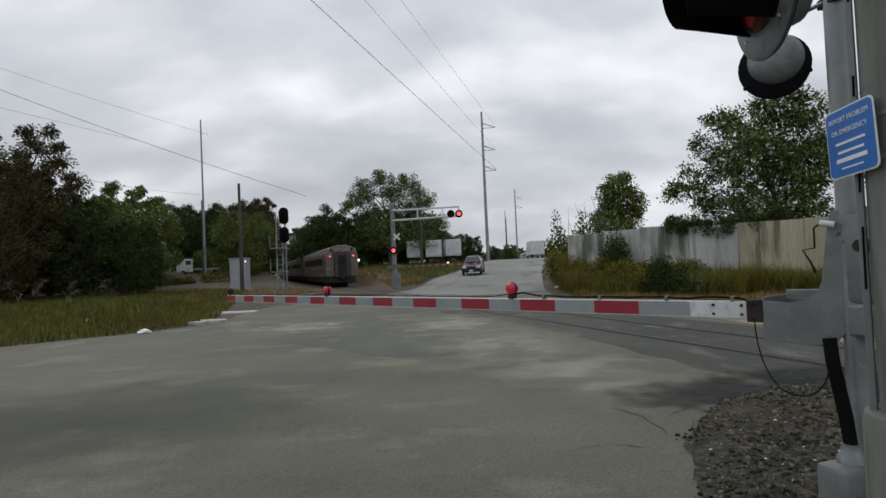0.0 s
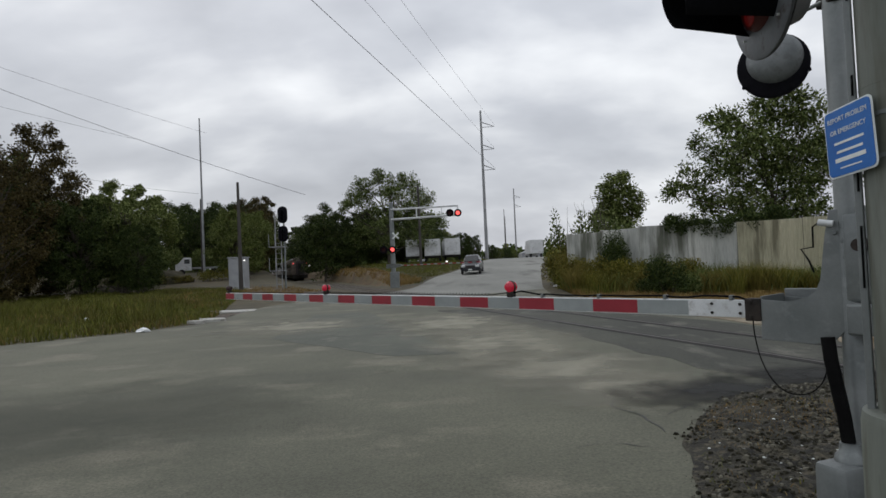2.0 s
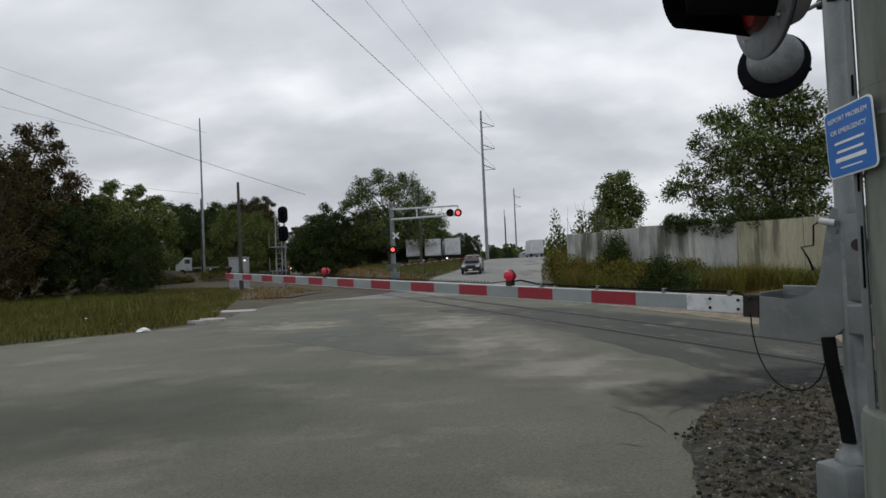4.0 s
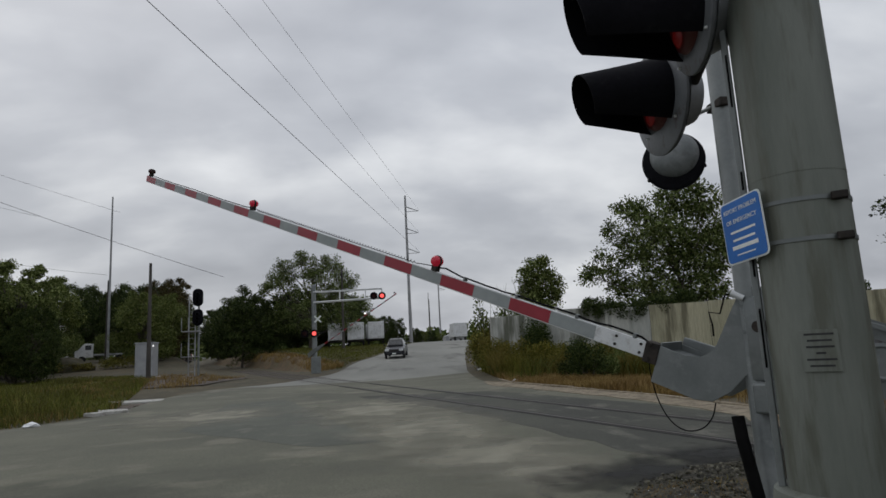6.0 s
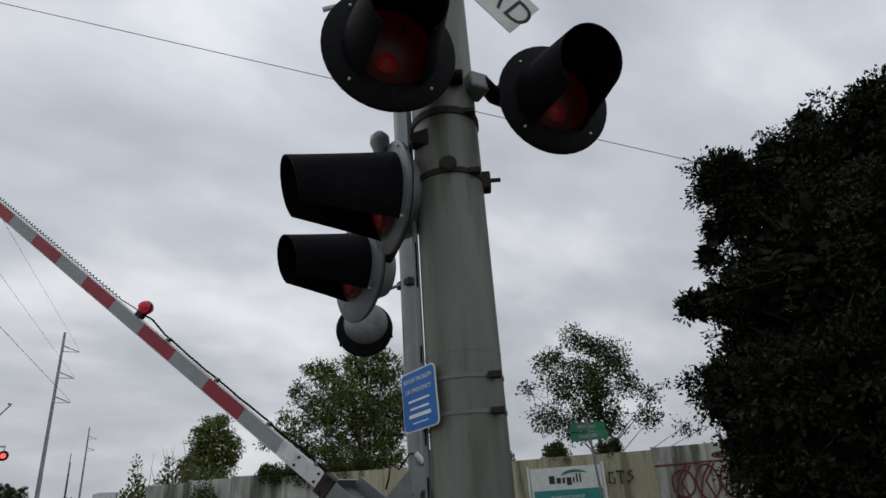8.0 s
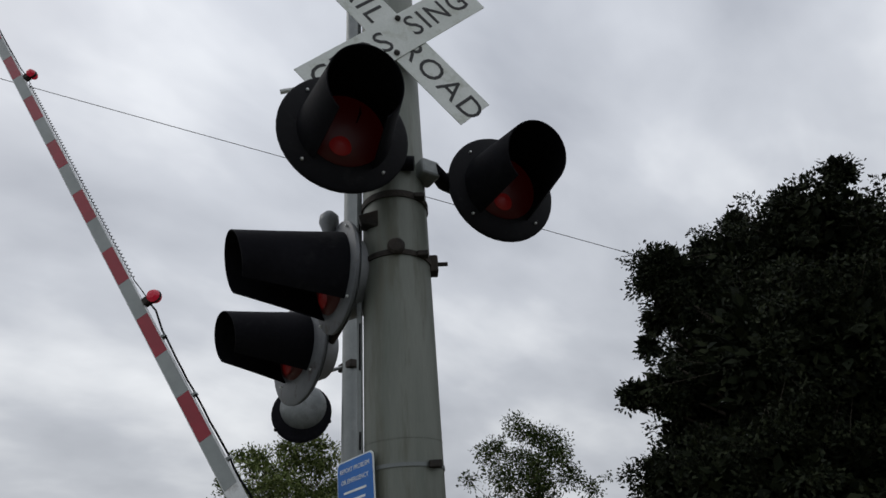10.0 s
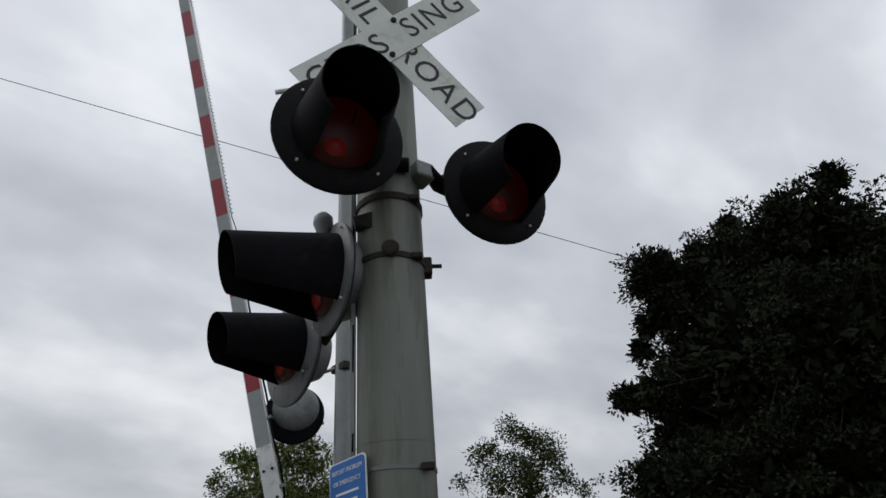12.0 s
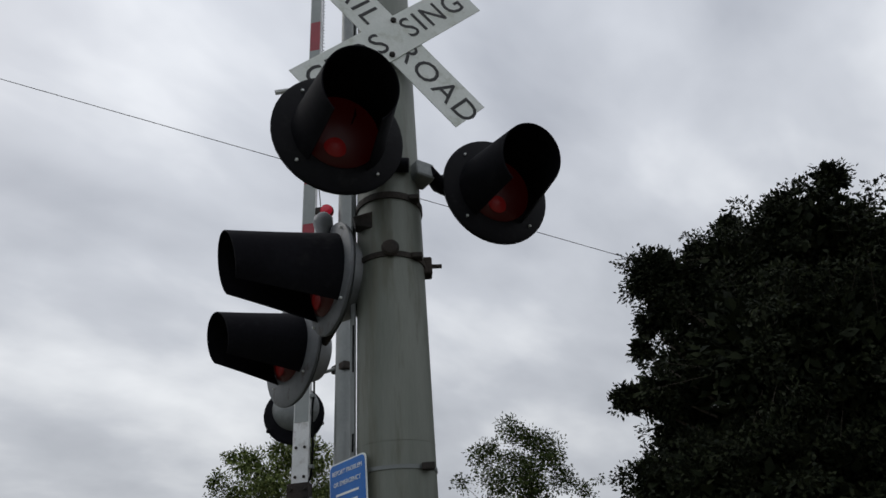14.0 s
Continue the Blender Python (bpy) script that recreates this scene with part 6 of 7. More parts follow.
def railway_signal():
    z = land_z(-11.8, 45)
    s = thing("railway_signal", Matrix.Identity(4), "railway signal with two black heads on a ladder mast", "railway signal")
    bm = bmesh.new()
    rod(bm, (-11.75, 45, z), (-11.75, 45, 6.1), 0.07, None, 10)
    part("mast", bm, M_GALV, s, "grey signal mast", True)
    bm = bmesh.new()
    for dx in (-0.62, -0.20):
        rod(bm, (-11.75 + dx, 44.8, z), (-11.75 + dx, 44.9, 5.9 if dx < -0.5 else 4.2), 0.042, None, 6)
    for k in range(12):
        rod(bm, (-12.37, 44.83, z + 0.4 + 0.38 * k), (-11.95, 44.83, z + 0.4 + 0.38 * k), 0.018, None, 6)
    for q in (1.75, 3.5):
        box(bm, -12.75, -11.7, 44.4, 45.3, q - 0.03, q + 0.03)
        for xx in (-12.75, -12.3):
            rod(bm, (xx, 44.42, q), (xx, 44.42, q + 0.95), 0.02, None, 6)
    part("ladder", bm, M_STEELPOLE, s, "steel ladder with small platforms")
    for zc, h in ((5.85, 0.62), (4.45, 0.58)):
        bm = bmesh.new()
        prism(bm, rounded(0.36, h, 0.33, 8), -0.02, 0.02, 0.006, Matrix.Translation((-11.72, 44.6, zc)))
        part("signal_head", bm, M_BLACK, s, "black oval signal backboard")
        for dz in (0.28, -0.1, -0.4):
            bm = bmesh.new()
            lathe(bm, [(0.12, 0), (0.11, 0.22)], 16, aim(-11.72, 44.57, zc + dz * 0.8, 0, -1), caps=False)
            part("hood", bm, M_BLACK, s)
    z = land_z(-15.2, 45.6)
    c = thing("signal_cabinet", Matrix.Translation((-15.40, 45.6, z)), "tall grey metal signal cabinet on a concrete pad", "cabinet")
    bm = bmesh.new(); box(bm, -0.58, 0.58, -0.6, 0.6, 0.12, 2.42, 0.03)
    part("body", bm, M_CABINET, c, "grey painted steel body")
    bm = bmesh.new(); box(bm, -0.63, 0.63, -0.66, 0.66, 2.42, 2.5, 0.02)
    part("roof", bm, M_CABINET, c)
    bm = bmesh.new(); box(bm, -0.50, 0.06, -0.625, -0.6, 0.25, 2.3, 0.008)
    part("door", bm, M_CABINET, c, "cabinet door")
    bm = bmesh.new(); box(bm, -0.72, 0.72, -0.8, 0.8, -0.15, 0.12, 0.02)
    part("pad", bm, M_CONCRETE, c, "concrete pad")
    bm = bmesh.new(); lathe(bm, [(0.06, 0), (0.05, 0.06), (0.001, 0.08)], 12, Matrix.Translation((0.60, -0.55, 2.2)), caps=False)
    part("lamp", bm, M_WHITELAMP, c, "small lit white lamp")
    # pale gravel pad beside the cabinet
    bm = bmesh.new()
    rows = [[bm.verts.new((x, y, land_z(x, y) + 0.05)) for x in np.linspace(-18, -8.6, 10)] for y in np.linspace(34, 47, 10)]
    for a, b in zip(rows, rows[1:]):
        for i in range(9):
            bm.faces.new((a[i], a[i + 1], b[i + 1], b[i]))
    solid("pavement", bm, M_BALLAST, "grey-brown stony track-side pad", "verge", kind="structure")


def pole(x, y, top, r, label, name="utility_pole", material=None, arms=()):
    z = land_z(x, y)
    p = thing(name, Matrix.Identity(4), label, "pole")
    bm = bmesh.new()
    rod(bm, (x, y, z - 0.3), (x, y, top), r, r * 0.55, 12)
    part("shaft", bm, material or M_POLE, p, "", True)
    for za, reach in arms:
        bm = bmesh.new()
        rod(bm, (x, y, za + 0.9), (x + reach, y, za), 0.10, 0.06, 8)
        rod(bm, (x, y, za - 0.1), (x + reach, y, za), 0.06, 0.05, 8)
        part("crossarm", bm, material or M_POLE, p, "slanting steel crossarm")
    return p


def wires(name, pts_list, r, label):
    for a, b, drop in pts_list:
        bm = bmesh.new()
        tube(bm, sag(a, b, drop), r, 5)
        solid(name, bm, M_CABLE, label, "wire", name + "s")


def poles():
    pole(-14.4, 43, 8.15, 0.16, "dark wooden pole beside the signal cabinet")
    pole(-29.6, 75, 21.2, 0.15, "tall thin steel antenna mast", "antenna_mast", M_STEELPOLE)
    pole(-29.95, 75.5, 11.2, 0.2, "grey wooden pole beside the antenna")
    pole(8.2, 115, 30.7, 0.33, "tall steel transmission pole with slanting arms", "transmission_pole", M_STEELPOLE, ((27.6, 2.5), (23.3, 2.35), (19.4, 2.35)))
    pole(27.6, 230, 29.5, 0.35, "distant steel transmission pole", "transmission_pole", M_STEELPOLE, ((26, 2.5), (22.5, 2.5)))
    pole(17.6, 170, 14.5, 0.13, "distant wooden utility pole")
    pole(14.0, 190, 13.0, 0.13, "distant wooden utility pole")
    pole(21.5, 210, 20.0, 0.17, "distant wooden utility pole")
    pole(-3.0, 80, 12.2, 0.2, "wooden utility pole before the trees")
    wires("power_line", [((10.59, 115, 19.58), (-18.1, 7, 21.7), 0.1)], 0.024, "thin dark overhead power line")
    wires("power_line", [((10.56, 115, 23.47), (-15.6, 14.7, 25.9), 0.1), ((10.76, 115, 27.8), (-14.4, 20.9, 30.9), 0.1)], 0.015, "thin dark overhead power line")
    wires("overhead_wire", [((-46, 54.4, 22.2), (-15.3, 68.3, 10.24), 0.4)], 0.021, "sagging dark overhead wire")
    wires("overhead_wire", [((-46, 54, 23.9), (-25, 65.3, 17.0), 0.2), ((-46, 54, 19.7), (-31.4, 62.6, 16.1), 0.1), ((-45, 54, 14.6), (-26, 65, 10.46), 0.7)], 0.012, "thin sagging overhead wire")
    wires("overhead_wire", [((-11.2, 26.6, 21.1), (32.4, 0.3, 6.6), 0.0)], 0.013, "single dark overhead wire")


def trailers():
    for i, (x, y, w) in enumerate([(-4.2, 86, 2.25), (-1.5, 85, 2.25), (1.3, 87, 2.25)]):
        z = land_z(x, y)
        t = thing("box_trailer", Matrix.Translation((x, y, z)) @ Matrix.Rotation(radians(2), 4, "Z"), "parked white box trailer seen from behind", "trailer", "parked trailers")
        bm = bmesh.new(); box(bm, -w / 2, w / 2, 0, 12, 0.95, 3.3, 0.05)
        part("box", bm, M_TRAILER, t, "white panelled box")
        for k in (-1, 1):
            bm = bmesh.new(); box(bm, k * w / 4 - w / 4 + 0.06, k * w / 4 + w / 4 - 0.06, -0.03, 0.0, 1.05, 3.2, 0.01)
            part("rear_door", bm, M_TRAILER, t)
            bm = bmesh.new(); rod(bm, (k * 0.9, 1.2, 0.5), (k * 1.15, 1.2, 0.5), 0.5, None, 18)
            part("wheel", bm, M_TYRE, t, "black tyre", True)
        bm = bmesh.new(); box(bm, -w / 2, w / 2, 0.1, 11, 0.75, 0.95)
        part("chassis", bm, M_DARK, t)
    # white truck at the crest
    x, y = 16.9, 110
    t = thing("box_truck", Matrix.Translation((x, y, land_z(x, y))), "white box truck far up the road", "truck")
    bm = bmesh.new(); box(bm, -1.2, 1.2, 0, 6, 0.9, 3.4, 0.05)
    part("box", bm, M_TRAILER, t, "white box")
    bm = bmesh.new(); box(bm, -1.1, 1.1, 6, 8, 0.6, 2.6, 0.1)
    part("cab", bm, M_TRAILER, t, "white cab")
    for k in (-1, 1):
        for yy in (1.2, 6.8):
            bm = bmesh.new(); rod(bm, (k * 0.8, yy, 0.45), (k * 1.1, yy, 0.45), 0.45, None, 16)
            part("wheel", bm, M_TYRE, t, "", True)
    # low pale sheds beyond the crest
    for x, y, w, h in ((14.5, 168, 6, 2.8), (25.5, 175, 6, 3.0)):
        b = thing("shed", Matrix.Translation((x, y, land_z(x, y))), "low pale shed beyond the crest", "shed")
        bm = bmesh.new(); box(bm, -w / 2, w / 2, 0, 8, 0, h, 0.05)
        part("wall", bm, M_CABINET, b, "grey wall")
        bm = bmesh.new(); prism(bm, [(-w / 2 - 0.2, h), (w / 2 + 0.2, h), (0, h + 1.1)], -0.2, 8.2)
        part("roof", bm, M_CABINET, b, "grey roof")
    # white loader by the antenna
    x, y = -33.6, 78
    z = land_z(x, y)
    t = thing("work_truck", Matrix.Translation((x, y, z)) @ Matrix.Rotation(radians(25), 4, "Z") @ Matrix.Scale(0.9, 4), "old white flatbed work truck by the bushes", "truck")
    bm = bmesh.new(); prism(bm, [(-0.9, 0.7), (1.2, 0.7), (1.2, 2.5), (0.2, 2.55), (-0.5, 1.7), (-0.9, 1.6)], -1, 1, 0.05)
    part("cab", bm, M_TRAILER, t, "white cab")
    bm = bmesh.new(); box(bm, 0.25, 0.95, -1.01, -0.98, 1.7, 2.3)
    part("window", bm, M_GLASS, t)
    bm = bmesh.new(); box(bm, 1.25, 5.2, -1.1, 1.1, 0.9, 1.15, 0.03)
    part("flatbed", bm, M_STEELPOLE, t, "grey flatbed")
    for xx in (-0.1, 4.2):
        bm = bmesh.new(); rod(bm, (xx, -1.05, 0.45), (xx, 1.05, 0.45), 0.45, None, 16)
        part("wheel", bm, M_TYRE, t, "", True)


def heap():
    """Weedy earth heap on the verge."""
    rng = np.random.default_rng(51)
    bm = bmesh.new()
    bmesh.ops.create_uvsphere(bm, u_segments=28, v_segments=14, radius=1.0)
    for v in bm.verts:
        v.co *= 1 + 0.16 * noise.noise(v.co * 2.3)
        v.co = Vector((v.co.x * 3.2, v.co.y * 2.2, max(v.co.z, -0.1) * 1.35))
    x, y = -29.2, 62.5
    solid("earth_heap", bm, M_GROUND, "low weed-grown heap of earth", "heap", kind="structure", m=Matrix.Translation((x, y, land_z(x, y))), smooth=True)
    for i, (bx, by, w, h) in enumerate(((-38.5, 86, 2.8, 4.2), (-35.0, 88, 2.6, 3.8), (-32.3, 86, 2.6, 4.4), (-29.9, 84, 2.4, 3.6), (-27.8, 81, 2.2, 3.1))):
        bush("bush", bx, by, w, h, 3000, 0.2, M_LEAF_PALE, 250 + i, "pale green thicket beside the antenna", group="antenna thicket")
    for i, (dx, dy, w, h) in enumerate(((-1.6, -1.6, 1.3, 0.9), (0.6, -1.9, 1.4, 1.1), (2.6, -1.0, 1.3, 0.9), (4.8, 1.0, 1.6, 1.3), (6.8, 2.0, 1.5, 1.4))):
        bush("bush", x + dx, y + dy, w, h, 1600, 0.16, M_OLIVE, 230 + i, "low olive weeds round the earth heap", group="heap weeds")


def car():
    """Dark saloon waiting beyond the tracks, its front towards -y."""
    x, y = 2.30, 53.9
    c = thing("car", Matrix.Translation((x, y, land_z(x, y) + 0.01)) @ pose(0, 0, 0, 3, 0, -8) @ Matrix.Diagonal((1, 1, 1.13, 1)), "dark saloon car waiting at the crossing", "car")
    L, W = 4.7, 0.89

    def loft(rings):
        bm = bmesh.new()
        rows = [[bm.verts.new(p) for p in r] for r in rings]
        for a, b in zip(rows, rows[1:]):
            for i in range(len(a) - 1):
                bm.faces.new((a[i], a[i + 1], b[i + 1], b[i]))
        bm.faces.new(rows[0][::-1]); bm.faces.new(rows[-1])
        return bm
    prof = [(0.0, 0.35, 0.62), (0.08, 0.25, 0.74), (0.5, 0.2, 0.82), (1.35, 0.2, 0.93), (2.4, 0.2, 0.95), (3.7, 0.2, 0.97), (4.45, 0.25, 0.93), (4.7, 0.4, 0.7)]
    rings = []
    for yy, z0, z1 in prof:
        w = W * (0.9 if yy in (0.0, 4.7) else 1.0)
        rings.append([(-w + 0.08, yy, z0), (-w, yy, (z0 + z1) / 2), (-w + 0.05, yy, z1 - 0.06), (-w + 0.16, yy, z1), (w - 0.16, yy, z1), (w - 0.05, yy, z1 - 0.06), (w, yy, (z0 + z1) / 2), (w - 0.08, yy, z0)])
    part("body", loft(rings), M_CARPAINT, c, "dark painted body", True)
    rings = []
    for yy, z1, w in ((1.2, 0.95, 0.74), (1.95, 1.42, 0.60), (2.6, 1.48, 0.60), (3.3, 1.42, 0.58), (3.95, 0.98, 0.70)):
        rings.append([(-0.78 if z1 > 1 else -w, yy, 0.93), (-w, yy, z1 - 0.05), (-w + 0.1, yy, z1), (w - 0.1, yy, z1), (w, yy, z1 - 0.05), (0.78 if z1 > 1 else w, yy, 0.93)])
    part("cabin", loft(rings), M_CARPAINT, c, "dark cabin", True)
    bm = bmesh.new()
    vs = [bm.verts.new(p) for p in ((-0.66, 1.27, 1.005), (0.66, 1.27, 1.005), (0.54, 1.90, 1.40), (-0.54, 1.90, 1.40))]
    bm.faces.new(vs)
    bmesh.ops.translate(bm, verts=vs, vec=(0, -0.03, 0.02))
    bmesh.ops.solidify(bm, geom=bm.faces[:], thickness=0.01)
    part("windscreen", bm, M_GLASS, c, "dark windscreen")
    for s in (-1, 1):
        bm = bmesh.new(); box(bm, s * 0.62 - 0.17, s * 0.62 + 0.17, -0.03, 0.06, 0.60, 0.74, 0.03)
        part("headlight", bm, M_ALU, c, "clear headlight")
        bm = bmesh.new(); box(bm, s * 0.98 - 0.08, s * 0.98 + 0.08, 1.4, 1.5, 0.95, 1.08, 0.03)
        part("mirror", bm, M_CARPAINT, c)
        for yy in (0.85, 3.75):
            bm = bmesh.new(); lathe(bm, [(0.2, -0.1), (0.3, -0.1), (0.325, -0.07), (0.325, 0.07), (0.3, 0.1), (0.2, 0.1)], 24, Matrix.Translation((s * 0.79, yy, 0.325)) @ pose(0, 0, 0, 0, 90, 0))
            wh = part("wheel", bm, M_TYRE, c, "black tyre", True)
            bm = bmesh.new(); lathe(bm, [(0.2, -0.08), (0.2, 0.085), (0.05, 0.10)], 20, Matrix.Translation((s * 0.79, yy, 0.325)) @ pose(0, 0, 0, 0, 90 * s, 0))
            part("rim", bm, M_STEELPOLE, wh, "grey rim", True)
    bm = bmesh.new(); box(bm, -0.4, 0.4, -0.02, 0.05, 0.56, 0.7, 0.02)
    part("grille", bm, M_DARK, c, "dark grille")
    bm = bmesh.new(); box(bm, -0.78, 0.78, -0.06, 0.1, 0.3, 0.5, 0.04)
    part("bumper", bm, M_CARPAINT, c)
    bm = bmesh.new(); box(bm, -0.17, 0.17, -0.075, -0.06, 0.36, 0.46)
    part("plate", bm, M_SIGNWHITE, c, "pale plate")


def train():
    """Passenger coaches; the origin is at the rear end on the rails, +y runs forward."""
    t = thing("passenger_train", Matrix.Identity(4), "grey stainless passenger train with lit red tail lamps", "train")
    hw, n = 1.55, 4
    section = [(-hw + 0.05, 1.05), (-hw, 1.5), (-hw, 3.1), (-hw + 0.12, 3.55), (-1.05, 3.9), (-0.45, 4.08), (0.45, 4.08), (1.05, 3.9), (hw - 0.12, 3.55), (hw, 3.1), (hw, 1.5), (hw - 0.05, 1.05)]
    for k in range(n):
        y0 = 26.4 * k
        bm = bmesh.new()
        prism(bm, section, y0, y0 + 25.7, 0.05)
        coach = part("coach", bm, M_COACH, t, "grey fluted coach body", True)
        bm = bmesh.new(); box(bm, -1.3, 1.3, y0 + 0.5, y0 + 25.2, 0.5, 1.06)
        part("underframe", bm, M_DARK, t, "dark underframe")
        bm = bmesh.new(); box(bm, -0.9, 0.9, y0 + 25.6, y0 + 26.5, 1.2, 3.6)
        part("gangway", bm, M_DARK, t)
        for s in (-1, 1):
            bm = bmesh.new(); box(bm, s * hw - 0.012, s * hw + 0.012, y0 + 0.6, y0 + 25.1, 1.55, 1.72)
            part("stripe", bm, M_COACHBAND, coach, "dark waist stripe")
            bm = bmesh.new(); box(bm, s * hw - 0.012, s * hw + 0.012, y0 + 2.6, y0 + 23.0, 2.2, 2.95)
            part("window_band", bm, M_COACHBAND, coach, "dark window band")
            for j in range(10):
                bm = bmesh.new(); box(bm, s * hw - 0.02, s * hw + 0.02, y0 + 3.0 + 2.0 * j, y0 + 4.5 + 2.0 * j, 2.28, 2.87, 0)
                part("window", bm, M_GLASS, coach)
            bm = bmesh.new(); box(bm, s * hw - 0.02, s * hw + 0.02, y0 + 0.9, y0 + 1.8, 1.15, 3.2)
            part("door", bm, M_COACHBAND, coach, "dark vestibule door")
        for yy in (3.6, 22.1):
            bm = bmesh.new(); box(bm, -1.2, 1.2, y0 + yy - 1.4, y0 + yy + 1.4, 0.35, 0.75, 0.05)
            bogie = part("bogie", bm, M_DARK, t, "dark bogie frame")
            for q in (-1.2, 1.2):
                bm = bmesh.new(); rod(bm, (-0.8, y0 + yy + q, 0.46), (0.8, y0 + yy + q, 0.46), 0.46, None, 18)
                part("wheelset", bm, M_DARK, bogie, "", True)
    for s in (-1, 1):
        # pale strip added to paint the bright highlight on the roof edge
        bm = bmesh.new(); box(bm, s * 1.36 - 0.06, s * 1.36 + 0.06, 0.0, 26.4 * n - 0.8, 3.66, 3.76, 0.02)
        part("roof_highlight", bm, M_CABINET, t, "pale strip painting the highlight along the roof edge")
    # rear end
    bm = bmesh.new(); box(bm, -0.72, 0.72, -0.35, 0.02, 1.0, 3.35, 0.04)
    rear = part("end_gangway", bm, M_COACHBAND, t, "dark gangway frame at the rear end")
    # the door stands proud; its dark colour paints the shade of a recess
    bm = bmesh.new(); box(bm, -0.42, 0.42, -0.38, -0.345, 1.1, 3.1, 0.01)
    part("end_door", bm, M_DARK, rear, "end door coloured dark, painting its recess's shade")
    bm = bmesh.new(); box(bm, -0.24, 0.24, -0.395, -0.375, 2.2, 2.9)
    part("end_window", bm, M_GLASS, rear)
    for k in (-1, 1):
        bm = bmesh.new(); box(bm, k * 1.15 - 0.36, k * 1.15 + 0.36, -0.05, 0.004, 1.1, 3.3, 0.02)
        part("end_panel", bm, M_COACH, rear, "dull stainless end panel")
    bm = bmesh.new(); box(bm, -0.8, 0.8, -0.3, 0.03, 3.4, 3.55, 0.02)
    part("end_canopy", bm, M_COACH, rear)
    for s in (-1, 1):
        bm = bmesh.new(); lathe(bm, [(0.10, 0), (0.09, 0.05), (0.001, 0.07)], 14, aim(s * 1.12, -0.01, 3.02, 0, -1), caps=False)
        part("tail_lamp", bm, M_REDLAMP, rear, "lit red tail lamp", True)
        bm = bmesh.new(); box(bm, s * 0.98 - 0.1, s * 0.98 + 0.1, -0.06, 0.02, 3.5, 3.75)
        part("marker_box", bm, M_DARK, rear)
    bm = bmesh.new(); lathe(bm, [(0.12, 0), (0.1, 0.05), (0.001, 0.07)], 14, aim(1.66, 0.2, 2.55, 0, -1), caps=False)
    part("side_lamp", bm, M_WHITELAMP, rear, "lit white side lamp", True)
    bm = bmesh.new(); box(bm, -1.3, 1.3, -0.06, 0.4, 0.45, 1.06, 0.04); box(bm, -0.15, 0.15, -0.6, 0.1, 0.75, 1.0, 0.03)
    part("coupler_beam", bm, M_DARK, rear, "dark coupler and end beam")
    return t


def litter():
    rng = random.Random(31)
    for x, y, s, lab in ((-9.15, 18.35, 0.22, "white crumpled paper"), (6.6, 29.6, 0.25, "white crumpled bag"), (5.9, 24.6, 0.15, "white scrap of paper"), (6.1, 33.2, 0.2, "white crumpled bag"), (-14.5, 24.5, 0.14, "white scrap of paper"), (-2.75, 3.55, 0.07, "white scrap of paper"), (-2.4, 3.1, 0.06, "white scrap of paper")):
        bm = bmesh.new()
        bmesh.ops.create_icosphere(bm, subdivisions=2, radius=s)
        for v in bm.verts:
            v.co = Vector((v.co.x * (1 + rng.uniform(-0.3, 0.3)), v.co.y * (0.7 + rng.uniform(-0.3, 0.3)), max(v.co.z, -s * 0.2) * 0.45 * (1 + rng.uniform(-0.4, 0.4))))
        solid("litter", bm, M_ALU, lab + " lying on the ground", "litter", "litter", m=Matrix.Translation((x, y, land_z(x, y) + s * 0.1 + 0.01)))


def verge_z(x, y):
    k = smooth(0, 0.35, x - verge_edge(y)) * smooth(7.45, 7.0, y)
    return 0.012 + k * (0.035 + 0.035 * noise.noise((x * 1.7, y * 1.7, 5)) + 0.03 * noise.noise((x * 5, y * 5, 2)) + 0.018 * noise.noise((x * 13, y * 13, 8)))


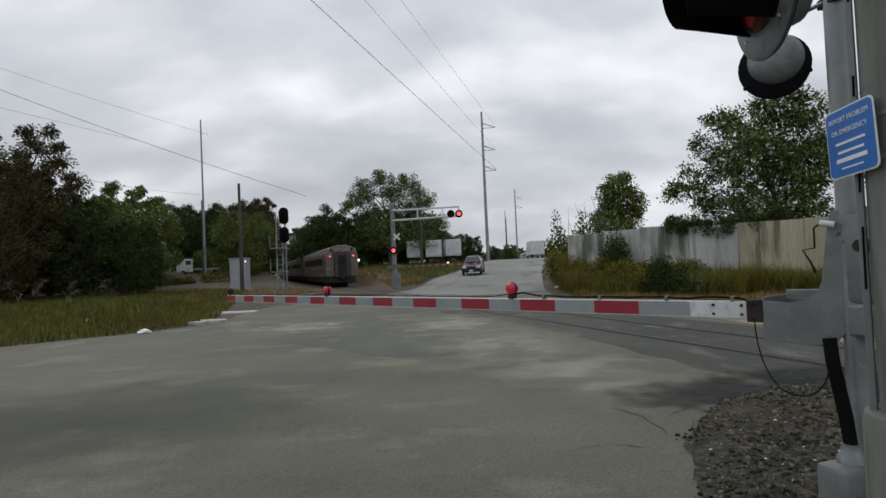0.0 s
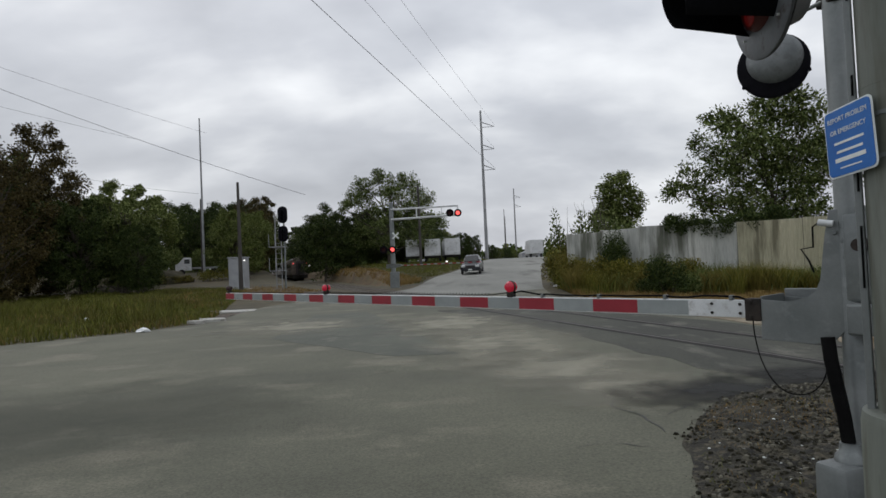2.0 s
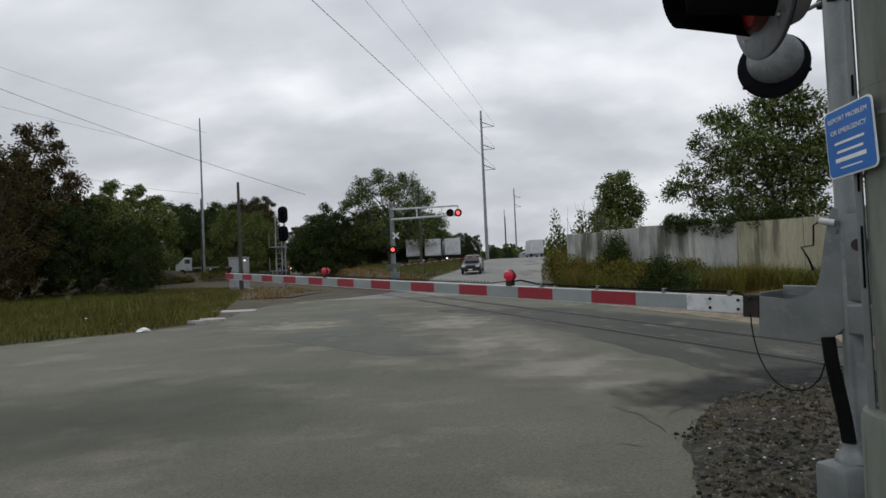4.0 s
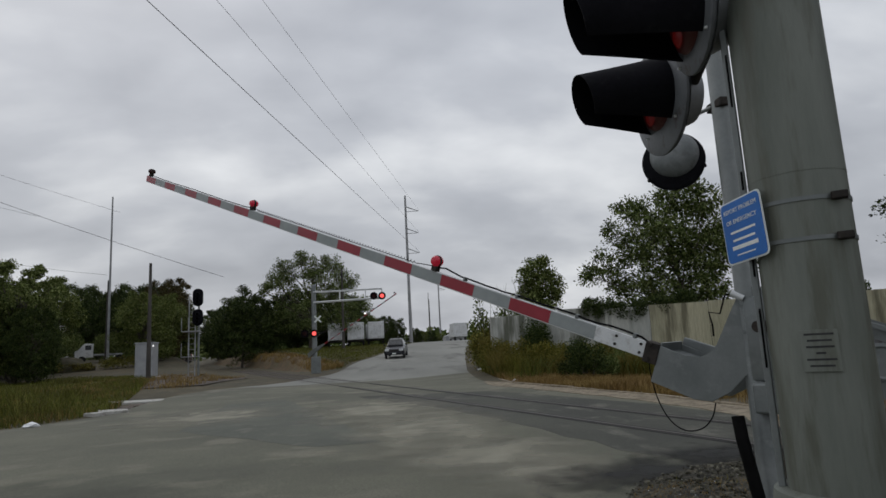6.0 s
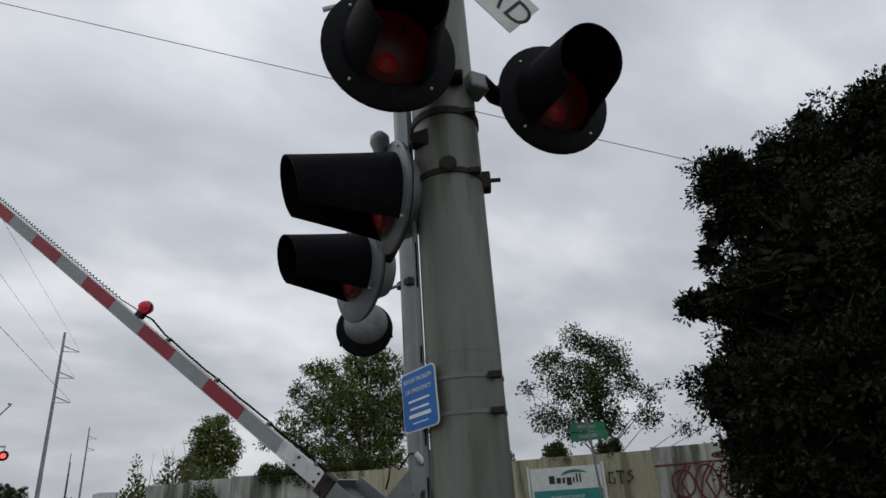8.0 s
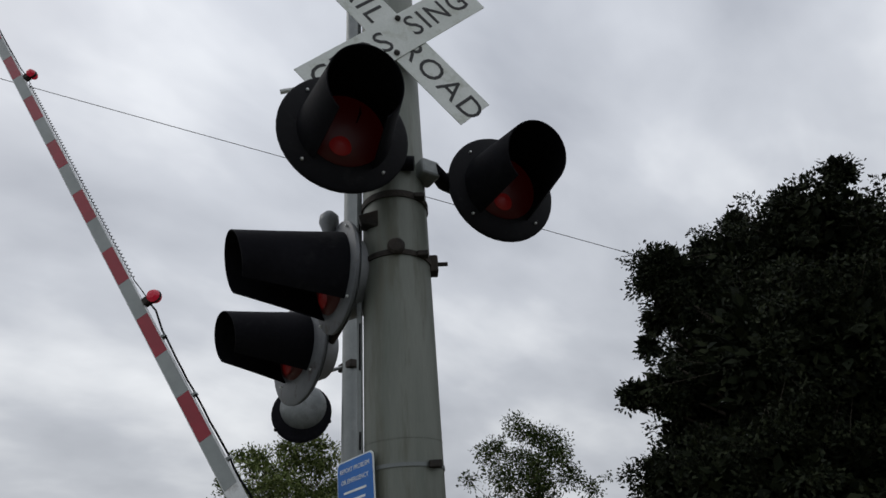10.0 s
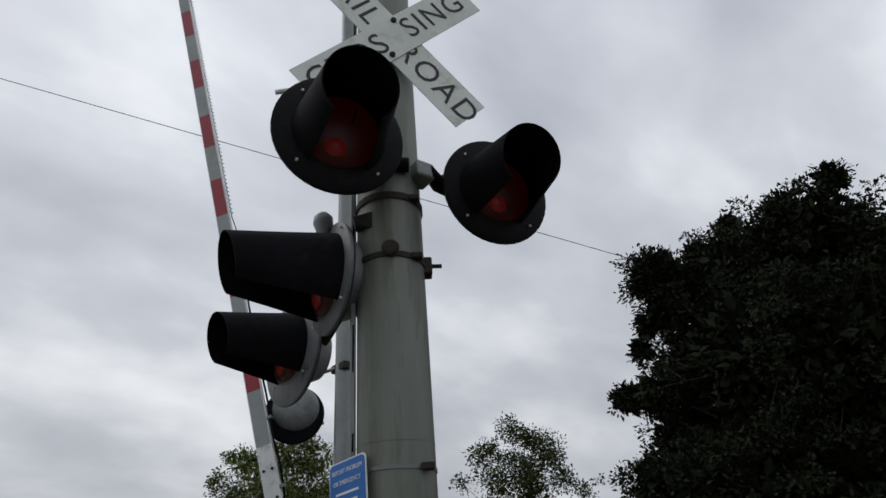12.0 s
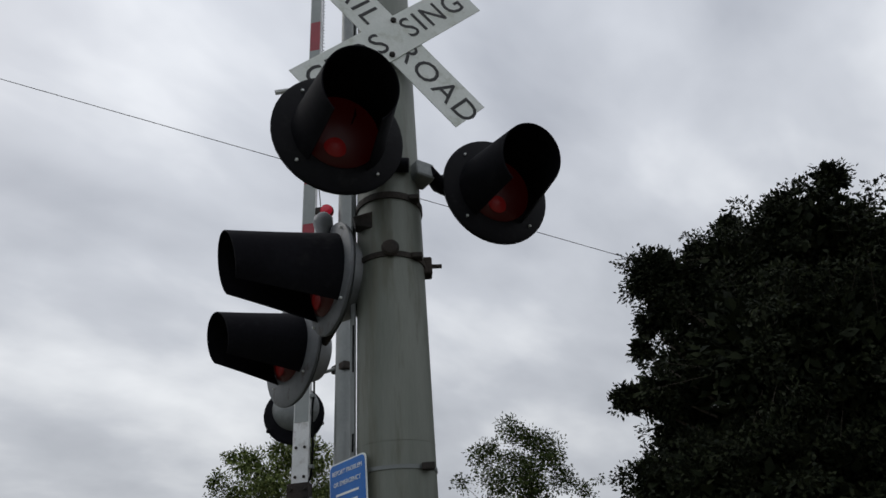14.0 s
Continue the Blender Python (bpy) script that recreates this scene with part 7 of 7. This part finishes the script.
def loose_gravel():
    """Stones of the verge: one mesh, far too many to count."""
    rng = np.random.default_rng(12)
    base = np.array([(1, 1, -0.6), (-1, 1, -0.6), (-1, -1, -0.6), (1, -1, -0.6), (0.6, 0.5, 0.6), (-0.5, 0.7, 0.5), (-0.6, -0.5, 0.65), (0.5, -0.7, 0.45)])
    faces = [(0, 1, 5, 4), (1, 2, 6, 5), (2, 3, 7, 6), (3, 0, 4, 7), (4, 5, 6, 7)]
    V, F = [], []
    while len(V) < 26000:
        x, y = rng.uniform(1.3, 5.2), rng.uniform(1.5, 7.3)
        if x < verge_edge(y) + rng.normal(0, 0.07) or noise.noise((x * 1.9, y * 1.9, 9)) < rng.uniform(-0.6, 0.35):
            continue
        s = 0.0025 + 0.020 * rng.uniform() ** 7
        a = rng.uniform(0, math.tau)
        rot = np.array(((math.cos(a), -math.sin(a), 0), (math.sin(a), math.cos(a), 0), (0, 0, 1)))
        k = len(V) * 8
        V.append((base * s * rng.uniform(0.6, 1.3, (8, 3))) @ rot + np.array((x, y, verge_z(x, y) + s * 0.3)))
        F += [tuple(k + i for i in f) for f in faces]
    me = bpy.data.meshes.new("gravel")
    me.from_pydata(np.concatenate(V).tolist(), [], F)
    me.materials.append(M_STONE)
    tagged(new("gravel", me), "loose grey stones scattered over the verge", "gravel", kind="stuff")
    # a few bright chips of broken glass and shell
    V, F = [], []
    while len(V) < 130:
        x, y = rng.uniform(1.3, 4.6), rng.uniform(2.2, 6.6)
        if x < np.interp(y, (0, 2.6, 4.2, 5.5, 6.8), (1.45, 1.50, 1.66, 2.08, 2.95)):
            continue
        s = 0.002 + 0.008 * rng.uniform() ** 3
        k = len(V) * 8
        V.append(base * s * rng.uniform(0.6, 1.4, (8, 3)) * np.array((1.4, 1, 0.5)) + np.array((x, y, verge_z(x, y) + 0.006)))
        F += [tuple(k + i for i in f) for f in faces]
    me = bpy.data.meshes.new("litter_chips")
    me.from_pydata(np.concatenate(V).tolist(), [], F)
    me.materials.append(M_SIGNWHITE)
    tagged(new("litter_chips", me), "small white chips scattered in the gravel", "litter", kind="stuff")
    # tufts of dead weed in the gravel
    blades("dry_grass", [(lambda x, y: x > float(np.interp(y, (0, 2.6, 4.2, 5.5, 6.8), (1.5, 1.56, 1.74, 2.16, 3.05))), (1.4, 4.6, 2.2, 6.4), 11000)], M_STRAW, 0.045, 0.003, 31, "flattened dead weeds in the gravel", 1.6, -0.12, verge_z)
    blades("weeds", [(lambda x, y: x > float(np.interp(y, (0, 2.6, 4.2, 5.5, 6.8), (1.5, 1.56, 1.74, 2.16, 3.05))), (1.4, 4.6, 2.4, 6.6), 2600)], M_GRASS, 0.04, 0.004, 33, "small green weeds in the gravel", 1.4, -0.2, verge_z)


# ---------------------------------------------------------------- what moves
GATE = [(0.0, -0.2), (1.5, -0.1), (3.6, 0.0), (4.0, 2.0), (4.4, 5.3), (4.8, 9.3), (5.0, 11.0), (5.5, 15.9), (6.0, 20.3), (6.5, 24.9), (7.0, 29.6), (7.5, 34.3), (8.0, 38.6),
        (8.7, 45.4), (9.6, 53.3), (10.3, 59.4), (11.0, 65.4), (11.5, 70.2), (12.0, 75.0), (12.5, 79.9), (13.0, 84.8), (13.4, 88.3), (13.7, 89.3), (14.0, 89.4)]


def motions():
    walk(gate, [(t, pose(PX, PY, PZ, 0, -a, HEAD)) for t, a in GATE])
    walk(gate_far, [(t, pose(-3.9, 47.4, 1.75, 0, -a, HEAD + 180)) for t, a in GATE])
    root = Vector((0.66, 0, -0.44))
    rows = []
    for t, a in GATE:
        q = Matrix.Rotation(radians(HEAD), 3, "Z") @ (Matrix.Rotation(radians(-a), 3, "Y") @ root - root)
        rows.append((t, Matrix.Translation((PX + q.x, PY + q.y, PZ + q.z))))
    walk(loop, rows)
    heading = math.degrees(math.atan2(0.32, 1))
    walk(coaches, [(t, pose(track_x(y), y, 0.03, 0, 0, heading)) for t, y in
                   ((0.0, 58.5), (0.5, 69.7), (1.0, 81.5), (1.5, 93.7), (2.0, 106.0), (2.7, 123.5), (4.0, 156.0), (6.0, 208.0), (9.0, 270.0), (14.0, 330.0))])


ground()
roads()
railway()
earth_bank()
signal_mast()
gate_post()
gate = gate_arm()
loop = cable_loop()
fence()
far_mast()
gate_far = far_gate()
railway_signal()
poles()
trailers()
heap()
car()
coaches = train()
plants()
litter()
loose_gravel()
motions()
